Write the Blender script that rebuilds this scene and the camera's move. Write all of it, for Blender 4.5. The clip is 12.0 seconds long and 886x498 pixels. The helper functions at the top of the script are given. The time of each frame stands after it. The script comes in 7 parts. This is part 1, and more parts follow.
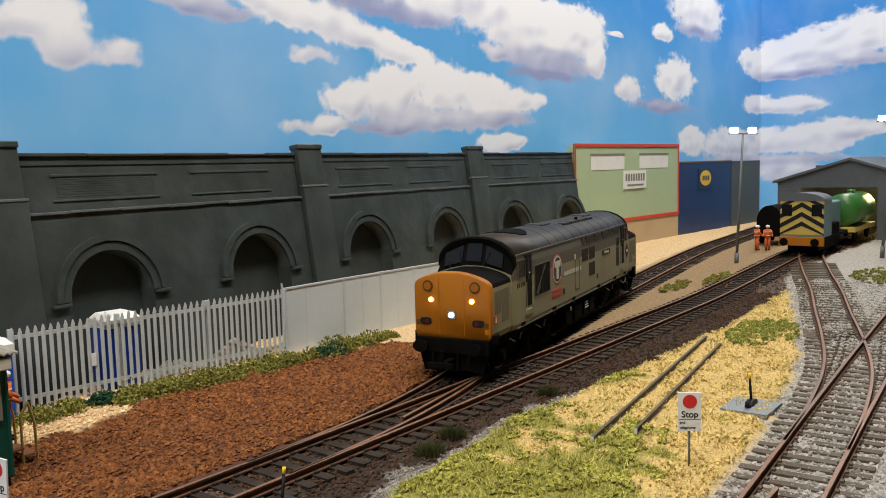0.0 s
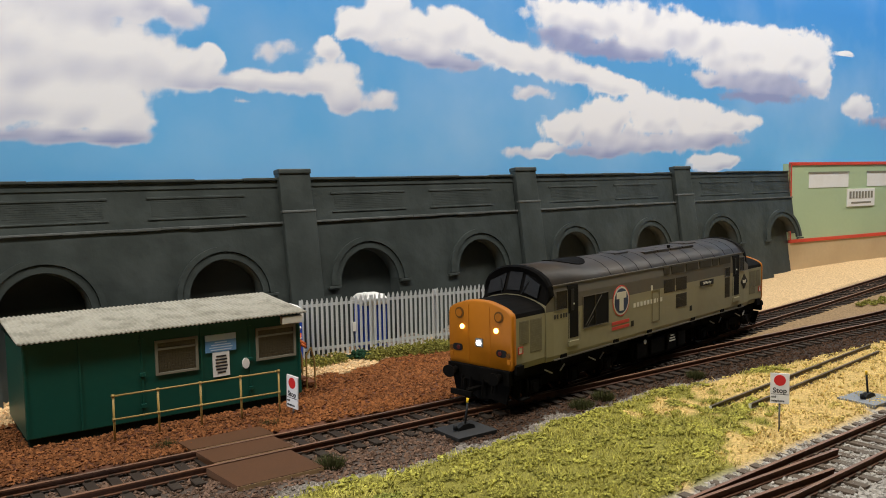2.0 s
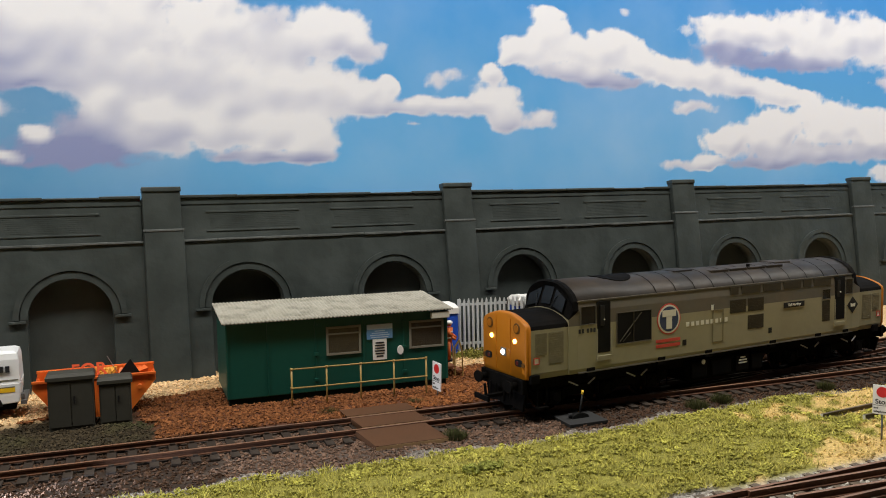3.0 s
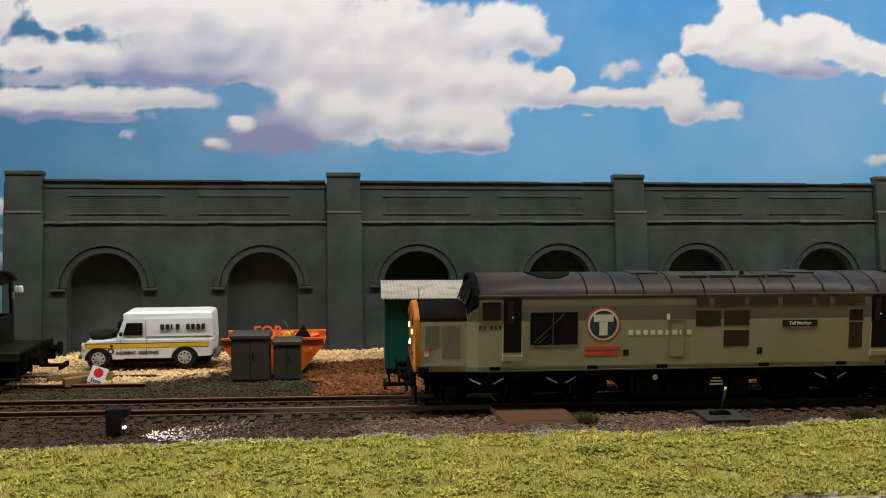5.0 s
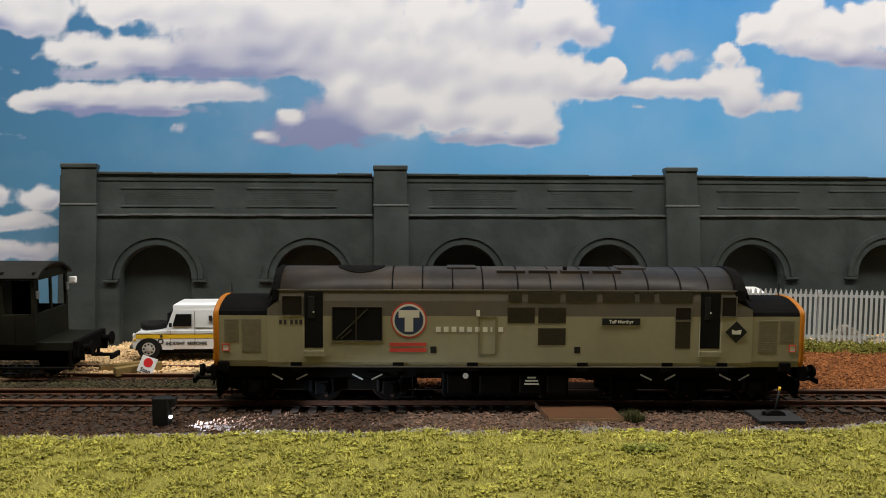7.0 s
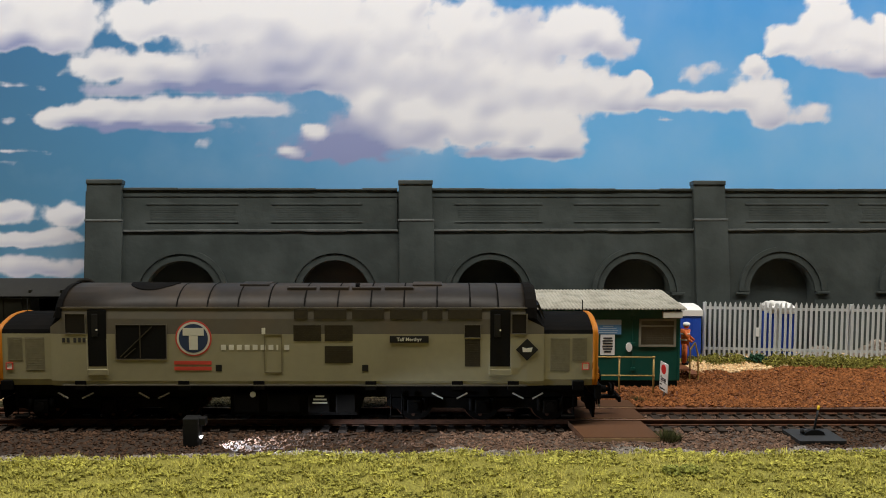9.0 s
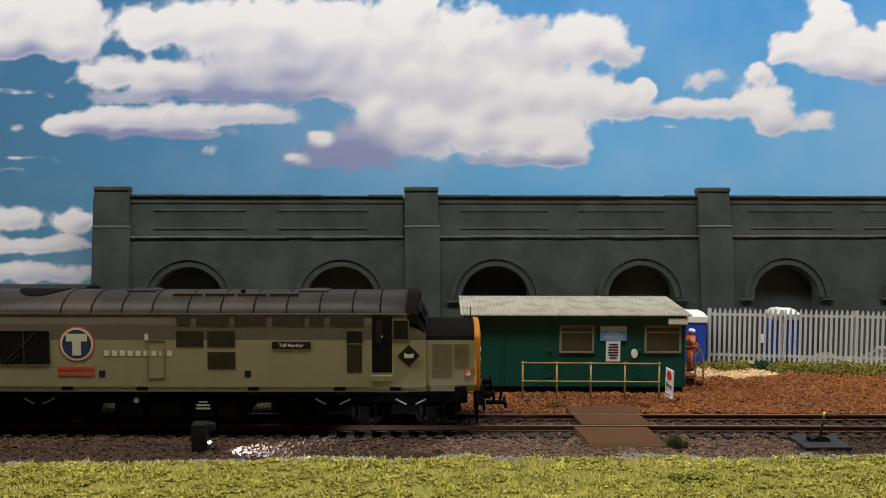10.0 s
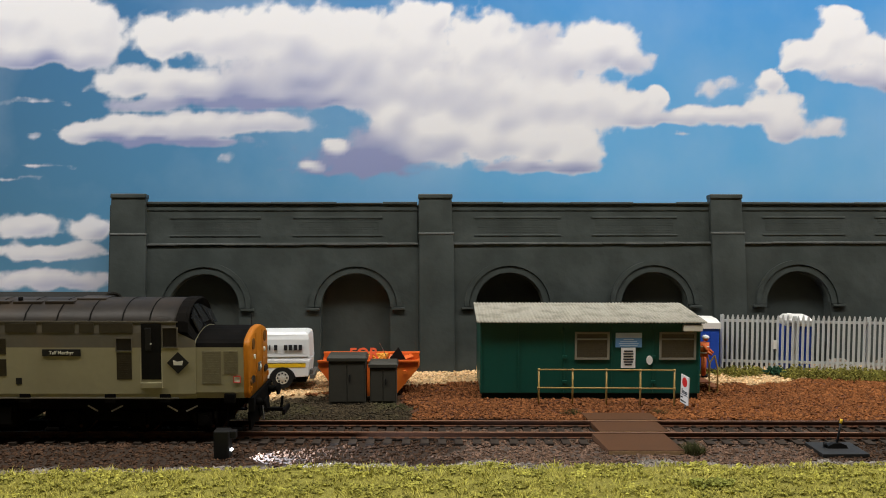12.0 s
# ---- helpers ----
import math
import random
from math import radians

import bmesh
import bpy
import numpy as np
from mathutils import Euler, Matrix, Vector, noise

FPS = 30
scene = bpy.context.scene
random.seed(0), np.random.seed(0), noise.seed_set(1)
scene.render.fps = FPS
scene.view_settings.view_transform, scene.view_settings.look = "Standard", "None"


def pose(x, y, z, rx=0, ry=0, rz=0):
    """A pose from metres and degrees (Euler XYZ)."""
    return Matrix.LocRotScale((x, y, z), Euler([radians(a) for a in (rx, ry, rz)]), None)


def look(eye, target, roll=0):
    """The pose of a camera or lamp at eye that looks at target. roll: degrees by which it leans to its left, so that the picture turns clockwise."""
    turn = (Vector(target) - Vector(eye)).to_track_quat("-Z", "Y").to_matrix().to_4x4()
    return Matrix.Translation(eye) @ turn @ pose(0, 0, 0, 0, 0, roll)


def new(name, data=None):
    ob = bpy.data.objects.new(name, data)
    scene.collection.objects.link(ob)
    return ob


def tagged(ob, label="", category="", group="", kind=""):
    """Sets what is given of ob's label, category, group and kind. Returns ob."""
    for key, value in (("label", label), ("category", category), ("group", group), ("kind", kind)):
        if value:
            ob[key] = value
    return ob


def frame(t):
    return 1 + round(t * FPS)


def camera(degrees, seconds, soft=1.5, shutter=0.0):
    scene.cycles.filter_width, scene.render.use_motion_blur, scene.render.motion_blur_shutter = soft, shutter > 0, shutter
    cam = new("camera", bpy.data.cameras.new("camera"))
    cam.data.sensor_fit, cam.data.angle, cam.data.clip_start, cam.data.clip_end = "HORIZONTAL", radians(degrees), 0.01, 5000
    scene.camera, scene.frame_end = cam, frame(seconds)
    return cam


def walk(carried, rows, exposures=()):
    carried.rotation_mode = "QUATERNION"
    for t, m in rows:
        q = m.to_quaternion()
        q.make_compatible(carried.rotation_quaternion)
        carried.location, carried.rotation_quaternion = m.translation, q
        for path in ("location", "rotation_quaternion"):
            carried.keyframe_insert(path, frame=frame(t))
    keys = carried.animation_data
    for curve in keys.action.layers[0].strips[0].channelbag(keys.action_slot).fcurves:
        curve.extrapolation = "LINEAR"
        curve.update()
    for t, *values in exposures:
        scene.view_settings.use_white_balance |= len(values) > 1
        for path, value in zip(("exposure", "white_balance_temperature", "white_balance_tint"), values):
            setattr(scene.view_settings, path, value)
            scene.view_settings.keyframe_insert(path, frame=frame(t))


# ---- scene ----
cam = camera(56.29, 12.0, 1.0)
# seconds, eye x y z in metres, yaw, pitch, lean in degrees
PATH = [
    (0.0, 0.00771, -0.00091, 0.08679, -56.343, -5.734, -1.466),
    (0.5, -0.01086, -0.02259, 0.08518, -52.187, -5.619, -1.639),
    (1.0, -0.02546, -0.03956, 0.08440, -49.151, -5.449, -1.599),
    (1.5, -0.04012, -0.05620, 0.09009, -45.920, -5.041, -1.453),
    (2.0, -0.04169, -0.08477, 0.09316, -38.684, -4.794, -1.056),
    (2.5, -0.04176, -0.11646, 0.09707, -30.300, -4.590, -0.829),
    (3.0, -0.03894, -0.14264, 0.09863, -24.139, -4.377, -0.883),
    (3.5, -0.03341, -0.16234, 0.09748, -18.621, -4.219, -0.742),
    (5.5, -0.00628, -0.16564, 0.09283, -6.336, -4.505, 0.495),
    (6.0, -0.00799, -0.16324, 0.09215, -4.981, -4.553, 0.545),
    (6.5, -0.00633, -0.16178, 0.09158, -5.106, -4.901, 0.560),
    (7.0, -0.00552, -0.16224, 0.09276, -4.809, -4.834, 0.332),
    (9.0, -0.01304, -0.15794, 0.09539, -3.992, -4.163, 0.081),
    (9.5, -0.01664, -0.15883, 0.09536, -3.922, -3.986, 0.075),
    (10.0, -0.01515, -0.15960, 0.09583, -3.851, -3.757, 0.109),
    (10.5, -0.01758, -0.16002, 0.09645, -3.785, -3.734, 0.142),
    (11.0, -0.01872, -0.16000, 0.09608, -3.765, -3.615, 0.138),
    (11.5, -0.01919, -0.16104, 0.09584, -3.692, -3.508, 0.081),
    (12.0, -0.02190, -0.16190, 0.09806, -3.684, -3.539, 0.043),
]


def aim(x, y, z, yaw, pitch, lean):
    a, p = radians(yaw), radians(pitch)
    ahead = Vector((-math.sin(a) * math.cos(p), math.cos(a) * math.cos(p), math.sin(p)))
    return look((x, y, z), Vector((x, y, z)) + ahead, lean)


walk(cam, [(row[0], aim(*row[1:])) for row in PATH])

# ---- light: a lamp strip over the layout and a dim room ----
world = bpy.data.worlds.new("room_air")
scene.world = world
world.use_nodes = True
world.node_tree.nodes["Background"].inputs[0].default_value = (1.0, 0.9, 0.78, 1)
world.node_tree.nodes["Background"].inputs[1].default_value = 0.005


def area_lamp(name, eye, target, sx, sy, watts, colour):
    data = bpy.data.lights.new(name, "AREA")
    data.shape, data.size, data.size_y, data.energy, data.color = "RECTANGLE", sx, sy, watts, colour
    ob = new(name, data)
    ob.matrix_world = look(eye, target)
    return ob


area_lamp("lamp_strip", (0.30, 0.085, 0.62), (0.30, 0.20, 0.0), 2.4, 0.08, 14.2, (1.0, 0.97, 0.91))
area_lamp("ceiling_lamp", (0.2, -1.1, 1.28), (0.2, -0.6, 0.0), 1.2, 0.6, 0.45, (1.0, 0.95, 0.88))
scene.view_settings.exposure = 0.0

# ---- materials ----
MM = 0.001


def mat(name, colour, rough=0.7, metal=0.0, grain=900.0, vary=0.25, bump=0.15, stain=None, stain_scale=60.0, stain_amount=0.5, island=0.0, emit=None, spread=0.0001, gloss=0.5):
    """Colour with grain at two scales, an optional stain colour and relief."""
    m = bpy.data.materials.new(name)
    m.use_nodes = True
    nt = m.node_tree
    b = nt.nodes["Principled BSDF"]
    b.inputs["Roughness"].default_value, b.inputs["Metallic"].default_value = rough, metal
    b.inputs["Specular IOR Level"].default_value = gloss * (0.4 if rough >= 0.8 else 1.0)
    co = nt.nodes.new("ShaderNodeTexCoord")
    fine = nt.nodes.new("ShaderNodeTexNoise")
    fine.inputs["Scale"].default_value, fine.inputs["Detail"].default_value = grain, 4
    wide = nt.nodes.new("ShaderNodeTexNoise")
    wide.inputs["Scale"].default_value, wide.inputs["Detail"].default_value = stain_scale, 5
    for n in (fine, wide):
        nt.links.new(co.outputs["Object"], n.inputs["Vector"])
    base = nt.nodes.new("ShaderNodeMix")
    base.data_type = "RGBA"
    dark = [c * (1 - vary) for c in colour]
    light = [min(1.0, c * (1 + vary)) for c in colour]
    base.inputs[6].default_value, base.inputs[7].default_value = (*dark, 1), (*light, 1)
    nt.links.new(fine.outputs["Fac"], base.inputs[0])
    last = base.outputs[2]
    if stain:
        ramp = nt.nodes.new("ShaderNodeMapRange")
        ramp.inputs["From Min"].default_value, ramp.inputs["From Max"].default_value = 0.48, 0.72
        ramp.inputs["To Max"].default_value = stain_amount
        nt.links.new(wide.outputs["Fac"], ramp.inputs["Value"])
        mix = nt.nodes.new("ShaderNodeMix")
        mix.data_type = "RGBA"
        mix.inputs[7].default_value = (*stain, 1)
        nt.links.new(ramp.outputs["Result"], mix.inputs[0])
        nt.links.new(last, mix.inputs[6])
        last = mix.outputs[2]
    if island:
        geo = nt.nodes.new("ShaderNodeNewGeometry")
        hsv = nt.nodes.new("ShaderNodeHueSaturation")
        span = nt.nodes.new("ShaderNodeMapRange")
        span.inputs["To Min"].default_value, span.inputs["To Max"].default_value = 1 - island, 1 + island
        nt.links.new(geo.outputs["Random Per Island"], span.inputs["Value"])
        nt.links.new(span.outputs["Result"], hsv.inputs["Value"])
        nt.links.new(last, hsv.inputs["Color"])
        last = hsv.outputs["Color"]
    nt.links.new(last, b.inputs["Base Color"])
    if bump:
        bm_ = nt.nodes.new("ShaderNodeBump")
        bm_.inputs["Strength"].default_value, bm_.inputs["Distance"].default_value = bump, spread
        nt.links.new(fine.outputs["Fac"], bm_.inputs["Height"])
        nt.links.new(bm_.outputs["Normal"], b.inputs["Normal"])
    if emit:
        b.inputs["Emission Color"].default_value, b.inputs["Emission Strength"].default_value = (*emit[0], 1), emit[1]
    return m


def attribute_mat(name, attribute, rough, grain, vary, bump, island=0.0):
    """Base colour from a colour attribute of the mesh, broken up by grain."""
    m = mat(name, (0.5, 0.5, 0.5), rough, 0, grain, 0.0, bump, spread=0.0006)
    nt = m.node_tree
    b = nt.nodes["Principled BSDF"]
    at = nt.nodes.new("ShaderNodeAttribute")
    at.attribute_name = attribute
    hsv = nt.nodes.new("ShaderNodeHueSaturation")
    span = nt.nodes.new("ShaderNodeMapRange")
    span.inputs["To Min"].default_value, span.inputs["To Max"].default_value = 1 - vary, 1 + vary
    if island:
        geo = nt.nodes.new("ShaderNodeNewGeometry")
        nt.links.new(geo.outputs["Random Per Island"], span.inputs["Value"])
    else:
        fine = nt.nodes.new("ShaderNodeTexNoise")
        fine.inputs["Scale"].default_value, fine.inputs["Detail"].default_value = grain, 5
        span.inputs["From Min"].default_value, span.inputs["From Max"].default_value = 0.3, 0.7
        co = nt.nodes.new("ShaderNodeTexCoord")
        nt.links.new(co.outputs["Object"], fine.inputs["Vector"])
        nt.links.new(fine.outputs["Fac"], span.inputs["Value"])
    nt.links.new(span.outputs["Result"], hsv.inputs["Value"])
    nt.links.new(at.outputs["Color"], hsv.inputs["Color"])
    nt.links.new(hsv.outputs["Color"], b.inputs["Base Color"])
    return m


WALL_GREY = mat("painted_plaster_dark_grey", (0.039, 0.0465, 0.0435), 0.42, grain=95, vary=0.3, bump=0.6, stain=(0.08, 0.092, 0.088), stain_scale=34, stain_amount=0.5, spread=0.0011, gloss=0.27)
WALL_EDGE = mat("worn_grey_edge", (0.085, 0.092, 0.088), 0.6, grain=500, vary=0.5, bump=0.4, stain=(0.04, 0.045, 0.042), stain_scale=50, stain_amount=0.9)
RAIL_SIDE = mat("rusty_rail_side", (0.1, 0.043, 0.022), 0.75, grain=800, vary=0.4, stain=(0.03, 0.02, 0.016), stain_amount=0.7, gloss=0.2)
RAIL_TOP = mat("worn_rail_top", (0.22, 0.105, 0.055), 0.45, 0.2, grain=300, vary=0.3, bump=0.05, stain=(0.12, 0.08, 0.06), stain_scale=30, stain_amount=0.8)
SLEEPER = mat("dark_brown_sleeper", (0.035, 0.026, 0.02), 0.8, grain=1200, vary=0.5, bump=0.4, stain=(0.09, 0.075, 0.06), stain_amount=0.5, gloss=0.2)
SLEEPER_GREY = mat("weathered_sleeper", (0.11, 0.083, 0.06), 0.85, grain=1200, vary=0.5, bump=0.4, stain=(0.16, 0.15, 0.13), stain_amount=0.5)
BOARD_BROWN = mat("brown_card_board", (0.083, 0.037, 0.016), 0.8, grain=1500, vary=0.22, bump=0.2, stain=(0.07, 0.034, 0.016), stain_scale=90)
BOARD_EDGE = mat("bare_board_edge", (0.42, 0.28, 0.15), 0.8, grain=1200, vary=0.25)
LOCO_LIGHT = mat("weathered_light_grey_paint", (0.275, 0.25, 0.155), 0.5, grain=350, vary=0.08, bump=0.04, stain=(0.18, 0.15, 0.09), stain_scale=45, stain_amount=0.45, gloss=0.3)
LOCO_DARK = mat("weathered_dark_grey_paint", (0.105, 0.095, 0.074), 0.5, grain=350, vary=0.12, bump=0.04, stain=(0.14, 0.1, 0.062), stain_scale=45, stain_amount=0.5, gloss=0.25)
LOCO_ROOF = mat("sooty_roof_grey", (0.021, 0.017, 0.013), 0.45, grain=300, vary=0.3, bump=0.06, stain=(0.058, 0.04, 0.024), stain_scale=42, stain_amount=0.75, gloss=0.18)
HATCH_SEAM = mat("dirty_hatch_seam", (0.15, 0.13, 0.075), 0.6, vary=0.2, bump=0, gloss=0.2)
DULL_LENS = mat("dull_red_lens", (0.09, 0.008, 0.006), 0.3, vary=0.1, bump=0)
DOME_RIM = mat("grimy_brown_yellow", (0.12, 0.05, 0.008), 0.6, vary=0.25, bump=0.05, gloss=0.2)
LOCO_YELLOW = mat("warning_yellow_paint", (0.41, 0.136, 0.005), 0.5, grain=400, vary=0.06, bump=0.03, stain=(0.25, 0.085, 0.01), stain_scale=80, stain_amount=0.5, gloss=0.25)
LOCO_BLACK = mat("underframe_black", (0.004, 0.0036, 0.0032), 0.8, grain=500, vary=0.4, stain=(0.014, 0.011, 0.008), stain_amount=0.4, gloss=0.12)
GRILLE = mat("grille_dark_olive", (0.04, 0.033, 0.02), 0.6, grain=600, vary=0.3, stain=(0.045, 0.037, 0.024), gloss=0.2)
NOSE_GRILLE = mat("nose_grille_olive", (0.185, 0.168, 0.11), 0.6, grain=600, vary=0.25, gloss=0.2)
# near black that paints the shade of openings onto flat panels
SHADE_BLACK = mat("painted_recess_shade", (0.006, 0.006, 0.006), 0.6, vary=0.3, bump=0, gloss=0.1)
CREAM = mat("cream_lettering", (0.62, 0.6, 0.5), 0.6, vary=0.06, bump=0)
LOGO_BLUE = mat("logo_dark_blue", (0.012, 0.03, 0.085), 0.5, vary=0.06, bump=0)
LOGO_RED = mat("logo_red", (0.5, 0.045, 0.03), 0.5, vary=0.08, bump=0)
BLACK = mat("black_paint", (0.012, 0.012, 0.012), 0.5, vary=0.2, bump=0.05, gloss=0.2)
STEEL = mat("bare_steel", (0.35, 0.34, 0.32), 0.35, 0.9, vary=0.25)
MARKER_GLOW = mat("marker_lamp_glow", (0.9, 0.7, 0.3), 0.4, vary=0, bump=0, emit=((1.0, 0.66, 0.14), 7.0))
HEAD_GLOW = mat("headlamp_glow", (0.9, 0.9, 0.9), 0.4, vary=0, bump=0, emit=((0.95, 0.97, 1.0), 14.0))
TEXT_DARK = mat("black_lettering", (0.015, 0.015, 0.018), 0.6, vary=0.05, bump=0)
WHITE = mat("white_paint", (0.78, 0.77, 0.74), 0.5, grain=400, vary=0.04, bump=0.03, stain=(0.6, 0.57, 0.5), stain_amount=0.3)
HUT_GREEN = mat("dark_green_paint", (0.005, 0.066, 0.047), 0.42, grain=350, vary=0.12, bump=0.05, stain=(0.006, 0.055, 0.04), stain_scale=35, stain_amount=0.6, gloss=0.3)
HUT_DARK = mat("dirty_skirt", (0.012, 0.022, 0.018), 0.8, grain=500, vary=0.4, gloss=0.1)
ROOF_SHEET = mat("lichen_grey_roof_sheet", (0.33, 0.31, 0.255), 0.8, grain=600, vary=0.3, bump=0.2, stain=(0.14, 0.13, 0.1), stain_scale=120, stain_amount=0.7)
GLASS_BROWN = mat("meshed_dark_glass", (0.075, 0.06, 0.04), 0.25, grain=2500, vary=0.5, bump=0.1)
FRAME_GREY = mat("grey_window_frame", (0.2, 0.185, 0.14), 0.6, vary=0.1)
RAIL_YELLOW = mat("dull_yellow_tube", (0.34, 0.225, 0.06), 0.55, grain=500, vary=0.15, stain=(0.28, 0.15, 0.05), stain_scale=150, stain_amount=0.6)
FENCE_GREY = mat("galvanised_fence", (0.55, 0.57, 0.57), 0.5, 0.1, grain=500, vary=0.1, bump=0.05, stain=(0.43, 0.44, 0.42), stain_amount=0.4)
FENCE_PANEL = mat("pale_grey_sheet", (0.6, 0.63, 0.63), 0.5, grain=300, vary=0.05, bump=0.05, stain=(0.5, 0.52, 0.51), stain_scale=40, stain_amount=0.5)
TOILET_BLUE = mat("blue_plastic", (0.012, 0.07, 0.45), 0.4, vary=0.08, bump=0.03)
SIGN_RED = mat("sign_red", (0.62, 0.02, 0.02), 0.5, vary=0.06, bump=0)
SIGN_BLUE = mat("notice_blue", (0.13, 0.32, 0.6), 0.5, vary=0.06, bump=0)
SIGN_PALE = mat("notice_pale_blue", (0.5, 0.64, 0.78), 0.5, vary=0.05, bump=0)
VAN_WHITE = mat("white_van_paint", (0.76, 0.77, 0.77), 0.3, vary=0.03, bump=0.01, stain=(0.62, 0.61, 0.58), stain_amount=0.3)
VAN_YELLOW = mat("yellow_stripe", (0.8, 0.5, 0.02), 0.4, vary=0.05, bump=0)
TYRE = mat("black_rubber", (0.016, 0.016, 0.016), 0.8, vary=0.2, gloss=0.2)
HUB = mat("silver_hub", (0.55, 0.54, 0.5), 0.4, 0.2, vary=0.15)
SKIP_ORANGE = mat("orange_skip_paint", (0.7, 0.12, 0.012), 0.5, grain=400, vary=0.1, stain=(0.6, 0.26, 0.03), stain_scale=60, stain_amount=0.5)
SKIP_YELLOW = mat("yellow_skip_load", (0.65, 0.3, 0.03), 0.6, vary=0.2)
LETTER_RED = mat("red_orange_letters", (0.75, 0.1, 0.03), 0.5, vary=0.1)
CABINET_GREY = mat("weathered_grey_cabinet", (0.045, 0.043, 0.034), 0.6, grain=450, vary=0.15, stain=(0.045, 0.043, 0.036), stain_amount=0.6, gloss=0.25)
SHOP_GREEN = mat("pale_green_cladding", (0.4, 0.5, 0.3), 0.6, grain=300, vary=0.04, bump=0.05, stain=(0.36, 0.45, 0.27), stain_scale=15)
SHOP_BASE = mat("buff_base", (0.5, 0.37, 0.21), 0.7, grain=300, vary=0.08, stain=(0.42, 0.3, 0.17), stain_scale=25)
SHOP_RED = mat("red_trim", (0.6, 0.06, 0.03), 0.5, vary=0.06, bump=0)
SHOP_BLUE = mat("navy_cladding", (0.012, 0.035, 0.12), 0.5, vary=0.08, bump=0.05, stain=(0.015, 0.045, 0.14), stain_scale=15)
SHOP_SLATE = mat("slate_grey_cladding", (0.075, 0.088, 0.085), 0.6, vary=0.08, bump=0.05)
SHED_GREY = mat("shed_grey_sheet", (0.085, 0.09, 0.1), 0.6, grain=300, vary=0.12, stain=(0.06, 0.06, 0.065))
WASP_YELLOW = mat("wasp_yellow", (0.5, 0.36, 0.07), 0.5, vary=0.08, bump=0)
BLUE_GREY = mat("faded_blue_paint", (0.13, 0.24, 0.28), 0.5, vary=0.1)
TANK_GREEN = mat("bright_green_tank", (0.03, 0.13, 0.02), 0.35, vary=0.08, bump=0.02)
POLE_GREY = mat("dull_steel_pole", (0.14, 0.14, 0.135), 0.55, 0.3, vary=0.15)
FLOOD_GLOW = mat("floodlight_glow", (0.9, 0.95, 1.0), 0.4, vary=0, bump=0, emit=((0.72, 0.9, 1.0), 16.0))
HIVIS = mat("orange_workwear", (0.55, 0.11, 0.012), 0.7, grain=600, vary=0.15, stain=(0.55, 0.1, 0.015), stain_scale=300)
VAN_BROWN = mat("dark_olive_van_paint", (0.008, 0.0085, 0.005), 0.6, grain=400, vary=0.2, stain=(0.035, 0.03, 0.018), stain_amount=0.5, gloss=0.15)
VAN_ROOF = mat("dusty_van_roof", (0.02, 0.019, 0.016), 0.7, grain=400, vary=0.2, gloss=0.2)
TIMBER = mat("yellow_brown_timber", (0.19, 0.125, 0.035), 0.75, grain=900, vary=0.3, stain=(0.09, 0.05, 0.02))
PLATE_GREY = mat("grey_base_plate", (0.2, 0.215, 0.23), 0.6, vary=0.1, stain=(0.16, 0.17, 0.18))
PLATE_DARK = mat("dark_base_plate", (0.016, 0.016, 0.016), 0.65, vary=0.15)
FOLIAGE = mat("olive_foam_foliage", (0.19, 0.175, 0.035), 0.9, grain=900, vary=0.4, bump=0.4, island=0.45, spread=0.0004)
FOLIAGE_DARK = mat("dark_green_foam_foliage", (0.018, 0.06, 0.03), 0.9, grain=900, vary=0.4, bump=0.4, island=0.4, spread=0.0004)
FOLIAGE_BRIGHT = mat("bright_green_foam_foliage", (0.25, 0.26, 0.055), 0.9, grain=900, vary=0.4, bump=0.4, island=0.4, spread=0.0004)
TUFT_GREEN = mat("dull_green_tuft", (0.062, 0.065, 0.02), 0.9, grain=900, vary=0.3, island=0.4)
RUBBLE = mat("pale_rubble", (0.48, 0.41, 0.34), 0.9, grain=900, vary=0.25, island=0.25)
ROOM_PAINT = mat("room_wall_paint", (0.16, 0.145, 0.125), 0.8, grain=40, vary=0.05, bump=0.05)
ROOM_FLOOR = mat("room_floor", (0.18, 0.14, 0.1), 0.7, grain=40, vary=0.15)

# ---- mesh helpers (all sizes in millimetres) ----


def box(bm, x0, x1, y0, y1, z0, z1, mi=0, bevel=0.0):
    vs = [bm.verts.new((x, y, z)) for z in (z0, z1) for y in (y0, y1) for x in (x0, x1)]
    fs = [bm.faces.new([vs[i] for i in q]) for q in ((0, 2, 3, 1), (4, 5, 7, 6), (0, 1, 5, 4), (2, 6, 7, 3), (0, 4, 6, 2), (1, 3, 7, 5))]
    for f in fs:
        f.material_index = mi
    if bevel:
        made = bmesh.ops.bevel(bm, geom=list({e for f in fs for e in f.edges}), offset=bevel, segments=2, affect="EDGES", profile=0.5)
        for f in made["faces"]:
            f.material_index = mi
    return bm


def rod(bm, a, b, r, seg=8, mi=0, r2=None):
    a, b = Vector(a), Vector(b)
    turn = (b - a).to_track_quat("Z", "Y").to_matrix()
    rings = []
    for p, rad in ((a, r), (b, r if r2 is None else r2)):
        rings.append([bm.verts.new(p + turn @ Vector((rad * math.cos(k * math.tau / seg), rad * math.sin(k * math.tau / seg), 0))) for k in range(seg)])
    for k in range(seg):
        f = bm.faces.new((rings[0][k], rings[0][(k + 1) % seg], rings[1][(k + 1) % seg], rings[1][k]))
        f.material_index, f.smooth = mi, seg > 6
    bm.faces.new(rings[0][::-1]).material_index = mi
    bm.faces.new(rings[1]).material_index = mi
    return bm


